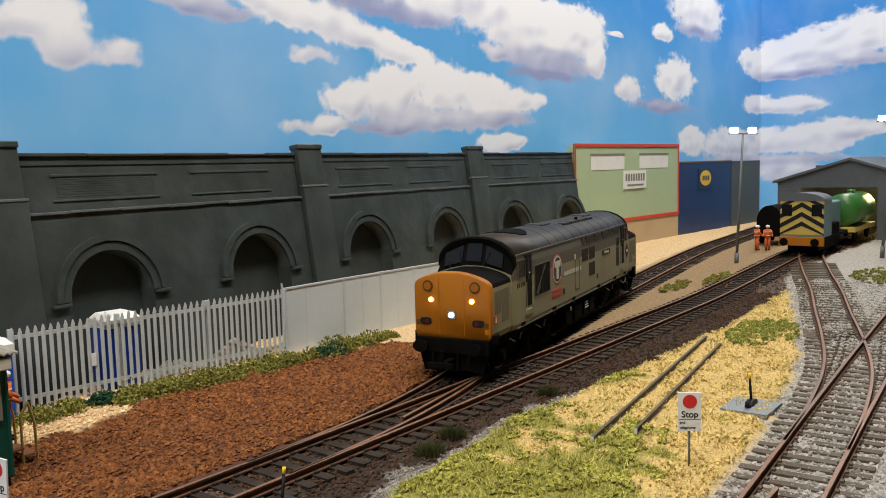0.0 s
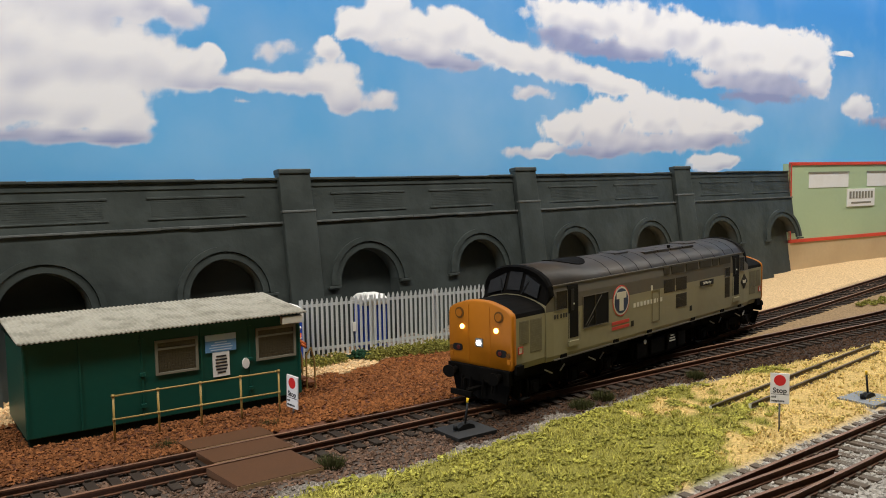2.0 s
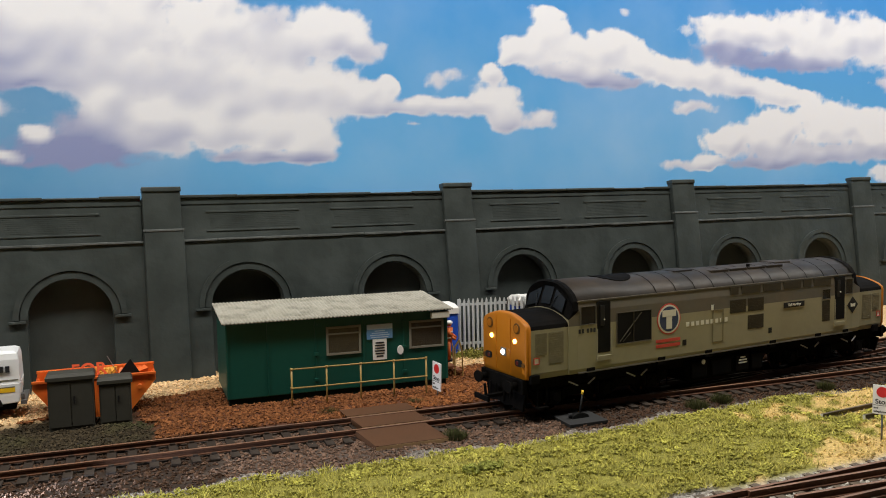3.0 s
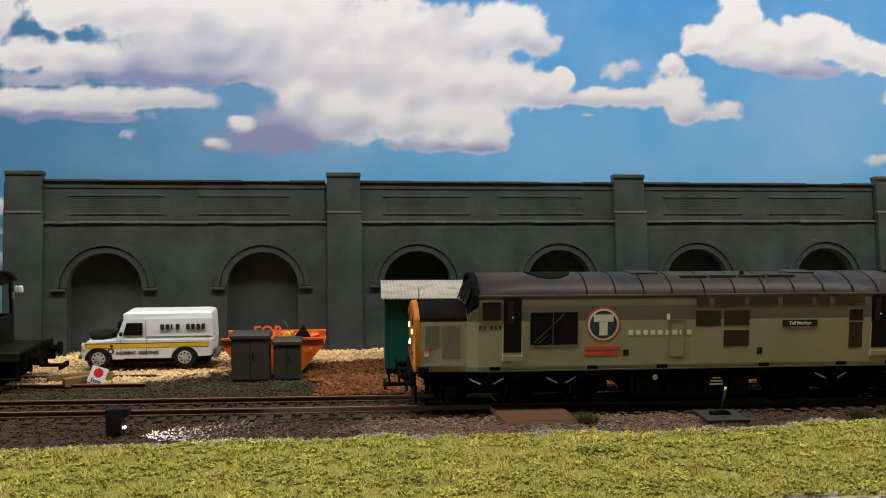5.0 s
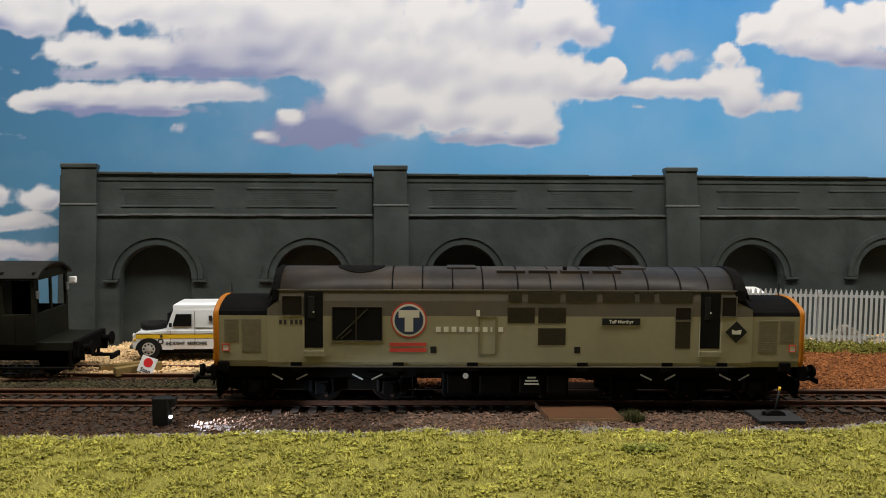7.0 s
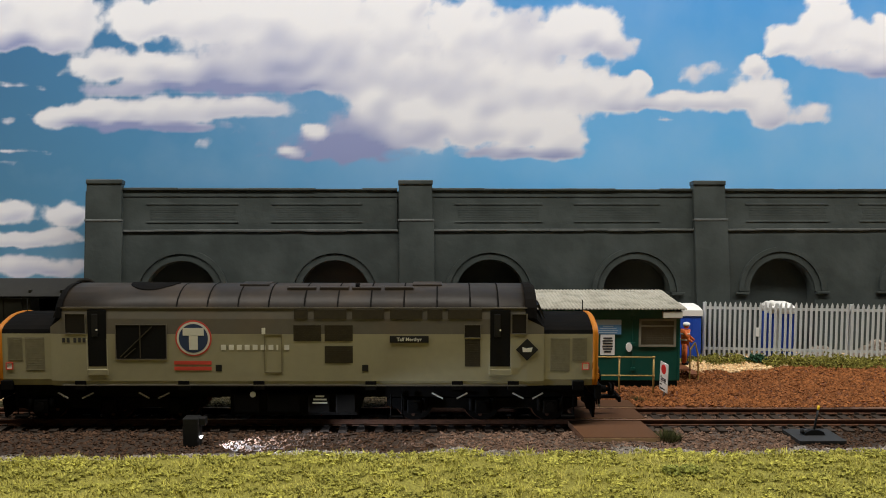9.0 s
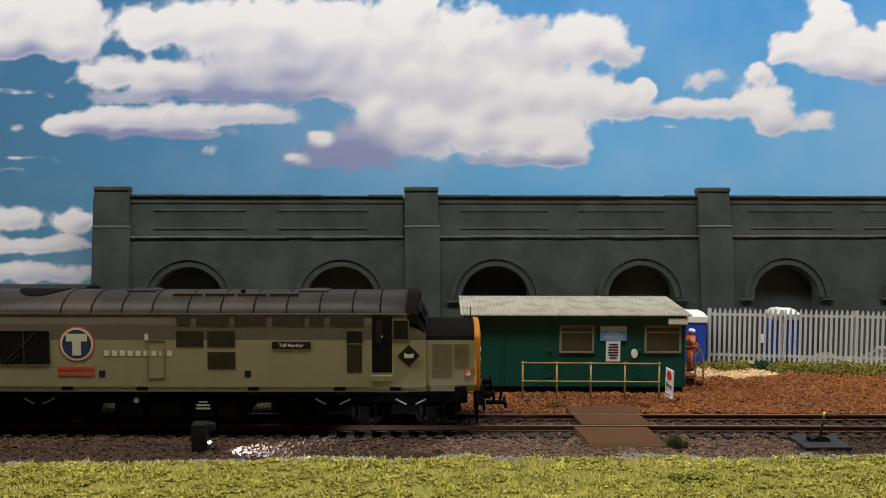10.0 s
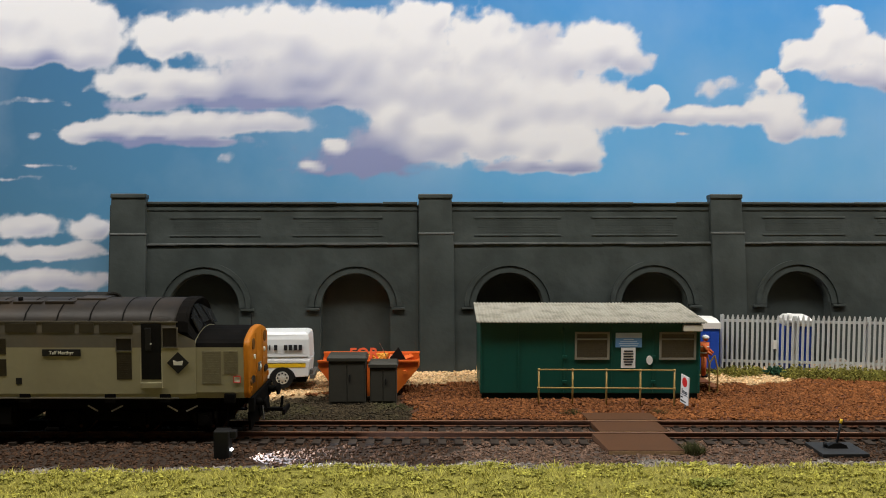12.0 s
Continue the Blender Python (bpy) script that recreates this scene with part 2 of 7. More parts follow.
def slab(bm, outline, axis, lo, hi, mi=0):
    """A flat outline of (a, b) pairs drawn out along an axis from lo to hi."""
    def at(a, b, c):
        return {"x": (c, a, b), "y": (a, c, b), "z": (a, b, c)}[axis]
    rings = [[bm.verts.new(at(a, b, c)) for a, b in outline] for c in (lo, hi)]
    n = len(outline)
    for k in range(n):
        bm.faces.new((rings[0][k], rings[0][(k + 1) % n], rings[1][(k + 1) % n], rings[1][k])).material_index = mi
    bm.faces.new(rings[0][::-1]).material_index = mi
    bm.faces.new(rings[1]).material_index = mi
    return bm


def loft(bm, sections, mi=0, caps=True):
    rings = [[bm.verts.new(p) for p in s] for s in sections]
    for r0, r1 in zip(rings, rings[1:]):
        for k in range(len(r0)):
            f = bm.faces.new((r0[k], r0[(k + 1) % len(r0)], r1[(k + 1) % len(r0)], r1[k]))
            f.material_index = mi
    if caps:
        bm.faces.new(rings[0][::-1]).material_index = mi
        bm.faces.new(rings[-1]).material_index = mi
    return bm


def disc(n, r, cx=0.0, cz=0.0, rz=None):
    return [(cx + r * math.cos(k * math.tau / n), cz + (rz or r) * math.sin(k * math.tau / n)) for k in range(n)]


def finish(name, bm, materials, recalc=True):
    if recalc:
        bmesh.ops.recalc_face_normals(bm, faces=bm.faces[:])
    bmesh.ops.scale(bm, vec=(MM, MM, MM), verts=bm.verts[:])
    me = bpy.data.meshes.new(name)
    bm.to_mesh(me)
    bm.free()
    for m in materials if isinstance(materials, (list, tuple)) else (materials,):
        me.materials.append(m)
    return me


def part(name, bm, materials, parent=None, label="", at=(0, 0, 0), rz=0.0):
    me = bm if isinstance(bm, bpy.types.Mesh) else finish(name, bm, materials)
    ob = new(name, me)
    ob.matrix_basis = pose(at[0] * MM, at[1] * MM, at[2] * MM, 0, 0, rz)
    ob.parent = parent
    return tagged(ob, label)


def thing(name, x, y, z, rz, label, category, group="", kind=""):
    ob = new(name)
    ob.empty_display_size = 0.01
    ob.matrix_basis = pose(x * MM, y * MM, z * MM, 0, 0, rz)
    return tagged(ob, label, category, group, kind)


def B():
    return bmesh.new()


def lettering(text, size, material, parent, m, depth=0.08, name="lettering", label="", align="LEFT"):
    """Words as a thin mesh; m places the text, whose plane is its own x and y, in millimetres."""
    cu = bpy.data.curves.new(name, "FONT")
    cu.body, cu.size, cu.extrude, cu.align_x, cu.offset = text, size, depth, align, 0.018 * size
    tmp = new(name, cu)
    me = bpy.data.meshes.new_from_object(tmp.evaluated_get(bpy.context.evaluated_depsgraph_get()))
    bpy.data.objects.remove(tmp)
    me.transform(Matrix.Diagonal((MM, MM, MM, 1)) @ m)
    me.materials.clear()
    me.materials.append(material)
    return part(name, me, material, parent, label)


def facing(x, y, z, rz=0):
    """Text that stands upright and faces -y."""
    return Matrix.Translation((x, y, z)) @ Euler((radians(90), 0, radians(rz))).to_matrix().to_4x4()


def rise(x):
    """Height of the ground over the crossing's level: the yard end lies a little higher."""
    u = min(max((x - 480.0) / 300.0, 0.0), 1.0)
    return 8.0 * u * u * (3 - 2 * u)


# ---- lines of the tracks ----


def smooth_line(points, step=5.0):
    p = np.array(points, float)
    out = []
    for i in range(len(p) - 1):
        p0, p1, p2, p3 = p[max(i - 1, 0)], p[i], p[i + 1], p[min(i + 2, len(p) - 1)]
        d = np.linalg.norm(p2 - p1)
        m1, m2 = (p2 - p0) / np.linalg.norm(p2 - p0) * d, (p3 - p1) / np.linalg.norm(p3 - p1) * d
        n = max(2, int(d / step))
        for k in range(n):
            u = k / n
            out.append((2 * u**3 - 3 * u * u + 1) * p1 + (u**3 - 2 * u * u + u) * m1 + (3 * u * u - 2 * u**3) * p2 + (u**3 - u * u) * m2)
    out.append(p[-1])
    return np.array(out)


def main_y(x):
    return 179.9 - 0.0665 * (x - 10)


BRANCH = smooth_line([(-1200, 260.4), (-174, 192.1), (10, 179.9), (100, 173.9), (150, 170.6), (190, 168.6), (225, 168.9), (260, 172.4), (290, 177.2), (350, 186.5), (450, 198.5), (530, 204.5), (630, 208), (800, 210), (1000, 213), (1140, 215)])
BRANCH_S = np.r_[0, np.cumsum(np.linalg.norm(np.diff(BRANCH, axis=0), axis=1))]
BRANCH_S -= np.interp(10, BRANCH[:, 0], BRANCH_S)
MAIN = smooth_line([(x, main_y(x)) for x in range(-420, 1141, 60)])
YARD = smooth_line([(-420, 46), (0, 43.5), (158, 41.2), (300, 39.8), (420, 38), (600, 34), (900, 28), (1140, 24)])
CROSSOVER = smooth_line([(260, 40.2), (310, 41), (365, 45), (420, 54), (500, 70.5), (566, 84), (640, 102), (720, 119), (800, 126.5)])
SIDING = smooth_line([(-420, 253), (-300, 246), (-88, 232.5)])


def offset_line(line, d):
    t = np.gradient(line, axis=0)
    t /= np.linalg.norm(t, axis=1)[:, None]
    return line + d * np.c_[-t[:, 1], t[:, 0]]


def rail_mesh(line, z):
    """A rail of I section: foot, web and head, the head's top worn bright."""
    bm = B()
    prof = [(-1.1, -2.5), (1.1, -2.5), (1.1, -2.1), (0.35, -1.9), (0.35, -0.8), (0.6, -0.6), (0.6, -0.05), (0.5, 0.0), (-0.5, 0.0), (-0.6, -0.05), (-0.6, -0.6), (-0.35, -0.8), (-0.35, -1.9), (-1.1, -2.1)]
    t = np.gradient(line, axis=0)
    t /= np.linalg.norm(t, axis=1)[:, None]
    secs = [[(x - b * ty, y + b * tx, z + rise(x) + c) for b, c in prof] for (x, y), (tx, ty) in zip(line, t)]
    loft(bm, secs)
    for f in bm.faces:
        c = f.calc_center_median()
        if c.z > z + rise(c.x) - 0.03:
            f.material_index = 1
    return finish("rail", bm, (RAIL_SIDE, RAIL_TOP))


def sleeper_mesh(length, name="sleeper", m=None):
    bm = B()
    box(bm, -1.65, 1.65, -length / 2, length / 2, -2.4, 0, 0)
    for s in (-1, 1):
        for o in (-1, 1):
            box(bm, -0.9, 0.9, s * 8.75 + o * 1.5 - 0.5, s * 8.75 + o * 1.5 + 0.5, 0, 0.7, 0)
    return finish(name, bm, m or SLEEPER)


SLEEPER_MESH = {}
RAIL_Z, TIE_Z = 2.2, -0.3


def track(name, line, label, x0, x1, spacing=7.2, m=None, widths=None, skip=None):
    t = thing(name, 0, 0, 0, 0, label, "railway track", "tracks", "structure")
    keep = line[(line[:, 0] >= x0) & (line[:, 0] <= x1)]
    for d in (-8.75, 8.75):
        part("rail", rail_mesh(offset_line(keep, d), RAIL_Z), None, t)
    s = np.r_[0, np.cumsum(np.linalg.norm(np.diff(keep, axis=0), axis=1))]
    dirs = np.gradient(keep, axis=0)
    rng = random.Random(5)
    for q in np.arange(3, s[-1], spacing):
        x, y = np.interp(q, s, keep[:, 0]), np.interp(q, s, keep[:, 1])
        if skip and skip(x):
            continue
        a = math.degrees(math.atan2(np.interp(q, s, dirs[:, 1]), np.interp(q, s, dirs[:, 0])))
        length, shift = widths(x) if widths else (33.0, 0.0)
        length = round(length)
        key = (length, (m or SLEEPER).name)
        if key not in SLEEPER_MESH:
            SLEEPER_MESH[key] = sleeper_mesh(length, "sleeper", m)
        part("sleeper", SLEEPER_MESH[key], None, t, at=(x + rng.uniform(-0.3, 0.3), y + shift, TIE_Z + rise(x)), rz=a + rng.uniform(-0.8, 0.8))
    return t


def turnout_span(x):
    """Long timbers where the branch leaves the main line."""
    if 165 < x < 330:
        off = np.interp(x, BRANCH[:, 0], BRANCH[:, 1]) - main_y(x)
        return (33.0 + max(0.0, off), max(0.0, off) / 2)
    return (33.0, 0.0)


def yard_span(x):
    if 275 < x < 460:
        off = max(0.0, float(np.interp(x, CROSSOVER[:, 0], CROSSOVER[:, 1]) - np.interp(x, YARD[:, 0], YARD[:, 1])))
        if off < 24:
            return (33.0 + off, off / 2)
    return (33.0, 0.0)


main_track = track("main_track", MAIN, "straight brown weathered main running line on dark sleepers", -420, 1100, widths=turnout_span)
branch_track = track("branch_track", BRANCH, "brown weathered diverging line along the retaining wall", 165, 1120, skip=lambda x: x < 330)
yard_track = track("yard_track", YARD, "yard siding with bright rails in pale ballast", -420, 1100, 7.6, SLEEPER_GREY, yard_span)
crossover_track = track("crossover_track", CROSSOVER, "curved crossover rails from the yard to the main line", 262, 790, 7.6, SLEEPER_GREY, skip=lambda x: x < 440 or x > 690)
siding_track = track("siding_track", SIDING, "short overgrown siding that holds the brake van", -420, -88, m=SLEEPER)
for a, b in (((150, 48.6), (226, 43.0)), ((160, 39.8), (207, 35.0))):
    part("check_rail", rail_mesh(smooth_line([a, b]), RAIL_Z), None, yard_track)
part("check_rail", rail_mesh(smooth_line([(228, 163.9), (300, 170.4)]), RAIL_Z), None, main_track)

# ---- retaining wall ----
BAY, ARCH_HALF, SPRING, CROWN = 170.0, 19.3, 37.4, 56.3
WALL_FACE, WALL_LEAN = 306.5, 8.0
WALL_FOOT = WALL_FACE - 80.0 * math.tan(radians(WALL_LEAN))


def arch_height(dx):
    """Slightly pointed opening: height at dx from its middle."""
    u = min(abs(dx) / ARCH_HALF, 1.0)
    return SPRING + (CROWN - SPRING) * math.sqrt(max(0.0, 1 - u ** 2.1))


def wall_bay(width, last=False):
    """One casting, x from 0 at its pilaster, front face at y 0."""
    rng = random.Random(int(width * 7))
    top = 95.5
    mids = (51.5, 135.0)
    body = B()
    xs = {0.0, width}
    for c in mids:
        xs |= {c + ARCH_HALF * math.sin(k * math.pi / 28) for k in range(-14, 15)}
    xs = sorted(x for x in xs if 0 <= x <= width)

    def low(x, side):
        for c in mids:
            if abs(x - c) < ARCH_HALF - 1e-6 or (abs(x - c) < ARCH_HALF + 1e-6 and side * (x - c) < 0):
                return arch_height(x - c)
        return -4.0
    for xa, xb in zip(xs, xs[1:]):
        za, zb = low(xa, 1), low(xb, -1)
        v = [(xa, 0, za), (xb, 0, zb), (xb, 0, 73), (xa, 0, 73)]
        body.faces.new([body.verts.new(p) for p in v])
        if za > -3 or zb > -3:
            v = [(xa, 0, za), (xa, 9.4, za), (xb, 9.4, zb), (xb, 0, zb)]
            f = body.faces.new([body.verts.new(p) for p in v])
            f.smooth = True
    for c in mids:
        for s in (-1, 1):
            x = c + s * ARCH_HALF
            if x <= width:
                body.faces.new([body.verts.new(p) for p in ((x, 0, -4), (x, 9.4, -4), (x, 9.4, SPRING), (x, 0, SPRING))])
    bmesh.ops.remove_doubles(body, verts=body.verts[:], dist=0.01)
    bmesh.ops.recalc_face_normals(body, faces=body.faces[:])
    box(body, 0.3, width - 0.3, 8.6, 10.2, -4, 72)
    box(body, 0.3, width - 0.3, 1.0, 4.0, 73, top)
    box(body, 0.3, width - 0.3, 0.05, 9.0, 72.6, 73.2)
    made = {"face": finish("wall_face", body, WALL_GREY, recalc=False)}
    cop = B()
    x = 19.0
    while x < width:
        w = min(rng.uniform(22, 40), width - x)
        box(cop, x, x + w - 0.15, 0.1 - rng.uniform(0, 0.3), 4.2, top - 0.2, top + 1.0 + rng.uniform(-0.25, 0.25), 0, 0.25)
        x += w
    box(cop, 19, width, 0.55, 3, top - 3.6, top - 2.6)
    made["coping"] = finish("coping", cop, WALL_GREY)
    ledge = B()
    x = 19.0
    while x < width:
        w = min(rng.uniform(9, 30), width - x)
        box(ledge, x, x + w, -0.9 - rng.uniform(0, 0.25), 1.4, 72.2 + rng.uniform(-0.2, 0.2), 73.4 + rng.uniform(-0.15, 0.15), 0, 0.2)
        x += w
    made["string_course"] = finish("string_course", ledge, WALL_EDGE)
    made["panel"] = []
    for a, b in ((32, 82), (100, 150)):
        pn = B()
        b = min(b, width - 4)
        for z0, z1 in ((87.3, 88.3), (77.3, 78.0)):
            box(pn, a, b, 0.55, 1.6, z0, z1, 0, 0.1)
        for k in range(8):
            box(pn, a + 2, b - 2, 0.9, 1.4, 79.2 + k * 1.0, 79.8 + k * 1.0)
        made["panel"].append(finish("panel", pn, WALL_GREY))
    made["archivolt"] = []
    for c in mids:
        ring = B()
        n = 26
        for lo, hi, proud, idx in ((0.0, 3.4, -1.0, 0), (3.75, 6.4, -1.7, 0)):
            prev = None
            for k in range(n + 1):
                a = math.pi * k / n
                px, pz = -math.cos(a), math.sin(a)
                z_in = SPRING + (CROWN - SPRING) * pz
                pts = []
                for d, y in ((lo, 0.6), (lo, proud), (hi, proud), (hi, 0.6)):
                    pts.append(ring.verts.new((c + (ARCH_HALF + d) * px, y + rng.uniform(-0.06, 0.06), z_in + d * pz)))
                if prev:
                    for q in range(3):
                        ring.faces.new((prev[q], prev[q + 1], pts[q + 1], pts[q]))
                prev = pts
        for s in (-1, 1):
            box(ring, c + s * (ARCH_HALF + 4.4) - 3.8, c + s * (ARCH_HALF + 4.4) + 3.8, -1.9, 0.5, SPRING - 1.8, SPRING - 0.4, 0, 0.2)
        for k in range(7):
            if rng.random() < 0.45:
                continue
            a = math.pi * (rng.uniform(0.12, 0.75))
            box(ring, c - (ARCH_HALF + 0.7) * math.cos(a) - 0.7, c - (ARCH_HALF + 0.7) * math.cos(a) + 0.7, -0.82, 0.2, SPRING + (CROWN - SPRING + 0.7) * math.sin(a) - 0.4, SPRING + (CROWN - SPRING + 0.7) * math.sin(a) + 0.35, 1, 0.15)
        made["archivolt"].append(finish("archivolt", ring, (WALL_GREY, WALL_EDGE)))
    pil = B()
    box(pil, 0.5, 20, -2.2, 3.4, -4, 78.2, 0, 0.4)
    box(pil, 0.5, 19.2, -1.6, 3.4, 78.0, 98.8, 0, 0.3)
    box(pil, -1.2, 1.0, 2.2, 3.1, -4, 95)
    made["pilaster"] = finish("pilaster", pil, WALL_GREY)
    cap = B()
    box(cap, 0.2, 19.6, -2.3, 4.0, 98.4, 101.0, 0, 0.5)
    box(cap, 0, 20.2, -2.5, 0, 77.8, 79.0, 1, 0.25)
    made["cap"] = finish("pilaster_cap", cap, (WALL_GREY, WALL_EDGE))
    return made


def retaining_wall():
    bay, end_bay = wall_bay(BAY), wall_bay(154.0)
    for k, x in enumerate((-176.0, -5.9, 162.8, 333.2, 503.2)):
        w = thing("wall_section", x, WALL_FOOT, 0, 0, "dark grey painted arched retaining wall casting with pilaster", "retaining wall", "wall castings", "structure")
        w.matrix_basis = pose(x * MM, WALL_FOOT * MM, 0, -WALL_LEAN, 0, -4.2 if k == 4 else 0)
        src = end_bay if k == 4 else bay
        part("wall_face", src["face"], None, w)
        part("coping", src["coping"], None, w)
        part("string_course", src["string_course"], None, w, "worn pale edge")
        for me in src["panel"]:
            part("panel", me, None, w)
        for me in src["archivolt"]:
            part("archivolt", me, None, w)
        part("pilaster", src["pilaster"], None, w)
        part("pilaster_cap", src["cap"], None, w)


retaining_wall()

# ---- printed sky backdrop ----
CLOUDS = {
    "left": [(-220, 196, 46, 19, 0.1), (-186, 190, 14, 14, 0.1), (-224, 176, 28, 4, 0.5), (-196, 175, 16, 4, 0.4)],
    "bank_top": [(-149, 189, 16, 12, 0.03), (-121, 190, 22, 14, 0.1), (-83, 191, 32, 17, 0.08), (-44, 189, 29, 18, 0.1), (-4, 192, 18, 18, 0.08), (34, 188, 21, 19, 0.12), (67, 179, 22, 17, 0.3), (101, 186, 25, 15, 0.1), (118, 176, 10, 6, 0.35), (8, 202, 7, 6, 0)],
    "bank": [(-64, 168, 48, 15, 0.42), (-18, 163, 31, 15, 0.25), (21, 160, 30, 16, 0.32), (57, 154, 30, 16, 0.22), (91, 154, 27, 16, 0.15), (118, 150, 19, 10, 0.15), (135, 158, 6, 6, 0), (133, 144, 15, 3, 0.25), (-38, 158, 23, 8, 0.3)],
    "bank_left": [(-170, 162, 19, 7, 0.1), (-140, 162, 24, 10, 0.15), (-105, 161, 27, 9, 0.5), (-105, 152, 40, 4, 1), (-156, 151, 22, 3, 0.6), (-70, 154, 26, 4, 0.5)],
    "shelf": [(-194, 134, 14, 5, 0.1), (-174, 139, 18, 7, 0.12), (-137, 139, 28, 7, 0.2), (-98, 141, 29, 5, 0.25), (-160, 131, 30, 3, 0.9), (-128, 130, 24, 3, 0.6)],
    "bank_low": [(-13, 136, 18, 12, 0.12), (11, 134, 20, 14, 0.12), (36, 131, 17, 12, 0.12), (64, 131, 23, 14, 0.1), (89, 127, 15, 13, 0.1), (58, 116, 27, 3, 0.5), (83, 116, 20, 3, 0.45), (3, 123, 16, 5, 0.3), (-18, 145, 12, 6, 0.15), (44, 143, 20, 7, 0.25)],
    "puff": [(-38, 120, 31, 8, 1), (-26, 130, 18, 10, 0.7), (-43, 113, 31, 2, 1), (-52, 127, 8, 6, 0), (-67, 117, 7, 4, 0.05)],
    "link": [(154, 147, 14, 5, 0.25), (179, 147, 21, 6, 0.2), (207, 151, 17, 13, 0.12), (215, 138, 12, 7, 0.25), (204, 169, 9, 7, 0.1), (217, 177, 7, 3, 0.15)],
    "second": [(247, 191, 21, 15, 0.05), (228, 183, 16, 9, 0.1), (247, 208, 14, 4, 0.15), (281, 183, 26, 14, 0.12), (304, 191, 18, 10, 0.05), (294, 166, 27, 5, 0.55), (317, 180, 11, 7, 0.1), (264, 171, 26, 5, 0.4)],
    "third": [(343, 175, 22, 10, 0.05), (375, 173, 25, 10, 0.12), (409, 166, 26, 9, 0.2), (441, 163, 22, 9, 0.1), (469, 160, 16, 6, 0.05), (330, 177, 12, 3, 0.2)],
    "fourth": [(396, 127, 23, 10, 0.05), (440, 135, 32, 15, 0.05), (498, 143, 34, 17, 0), (549, 138, 36, 16, 0.05), (599, 137, 33, 9, 0.05), (489, 119, 80, 8, 0.4), (433, 111, 42, 4, 0.55), (377, 112, 14, 5, 0.1), (564, 122, 46, 6, 0.5)],
    "fifth": [(417, 206, 56, 12, 0.15), (483, 206, 45, 20, 0.15), (536, 207, 31, 18, 0.15), (442, 186, 66, 6, 0.75), (398, 192, 27, 6, 0.7)],
    "block": [(580, 197, 32, 21, 0.12), (621, 201, 33, 20, 0), (663, 202, 35, 20, 0), (707, 198, 32, 22, 0.08), (720, 174, 17, 12, 0.15), (644, 171, 65, 12, 0.6), (636, 159, 47, 4, 0.95), (568, 172, 25, 6, 0.35), (759, 205, 14, 3, 0.1)],
    "puffs": [(859, 217, 24, 9, 0.1), (948, 251, 71, 26, 0.2), (949, 227, 52, 7, 0.7), (891, 172, 46, 22, 0.08), (784, 156, 30, 11, 0.2), (861, 142, 63, 6, 0.7)],
    "low": [(579, 103, 34, 7, 0.05), (931, 110, 27, 14, 0.1)],
    "corner": [(1122, 208, 50, 17, 0.1), (1184, 216, 49, 24, 0.1), (1224, 225, 38, 25, 0.1), (1273, 235, 37, 28, 0.1), (1190, 192, 62, 6, 0.6), (1268, 204, 39, 7, 0.55)],
    "corner_low": [(1141, 155, 50, 12, 0.1), (1199, 153, 38, 11, 0.15), (930, 107, 29, 14, 0.05), (1062, 104, 101, 19, 0.15), (1171, 110, 63, 16, 0.15), (1122, 84, 146, 6, 0.5), (1232, 113, 39, 20, 0.1), (1264, 120, 38, 12, 0.15), (1192, 69, 47, 12, 0.3)],
    "left_low": [(-228, 82, 19, 7, 0.1), (-192, 80, 11, 8, 0.1), (-215, 67, 31, 5, 0.12), (-215, 51, 35, 6, 0.25)],
    "wisps": [(-222, 132, 8, 3, 0.25), (-115, 119, 8, 5, 0.25), (169, 162, 12, 7, 0.25), (147, 136, 10, 3, 0.25), (-219, 116, 22, 2, 0.25), (-232, 110, 17, 2, 0.25), (237, 137, 16, 4, 0.25), (-221, 152, 28, 3, 0.25), (363, 150, 22, 4, 0.25), (353, 110, 23, 4, 0.25), (240, 142, 14, 9, 0.25), (176, 166, 15, 7, 0.25), (366, 153, 22, 5, 0.25), (305, 213, 7, 4, 0.25), (-83, 139, 29, 5, 0.25), (131, 178, 9, 6, 0.25), (-165, 171, 28, 4, 0.25), (363, 152, 19, 5, 0.25), (352, 111, 16, 5, 0.25), (241, 140, 13, 5, 0.25)],
}
BOARD = np.array([(-420, 322), (530, 322), (1150, 256), (1150, -150)], float)


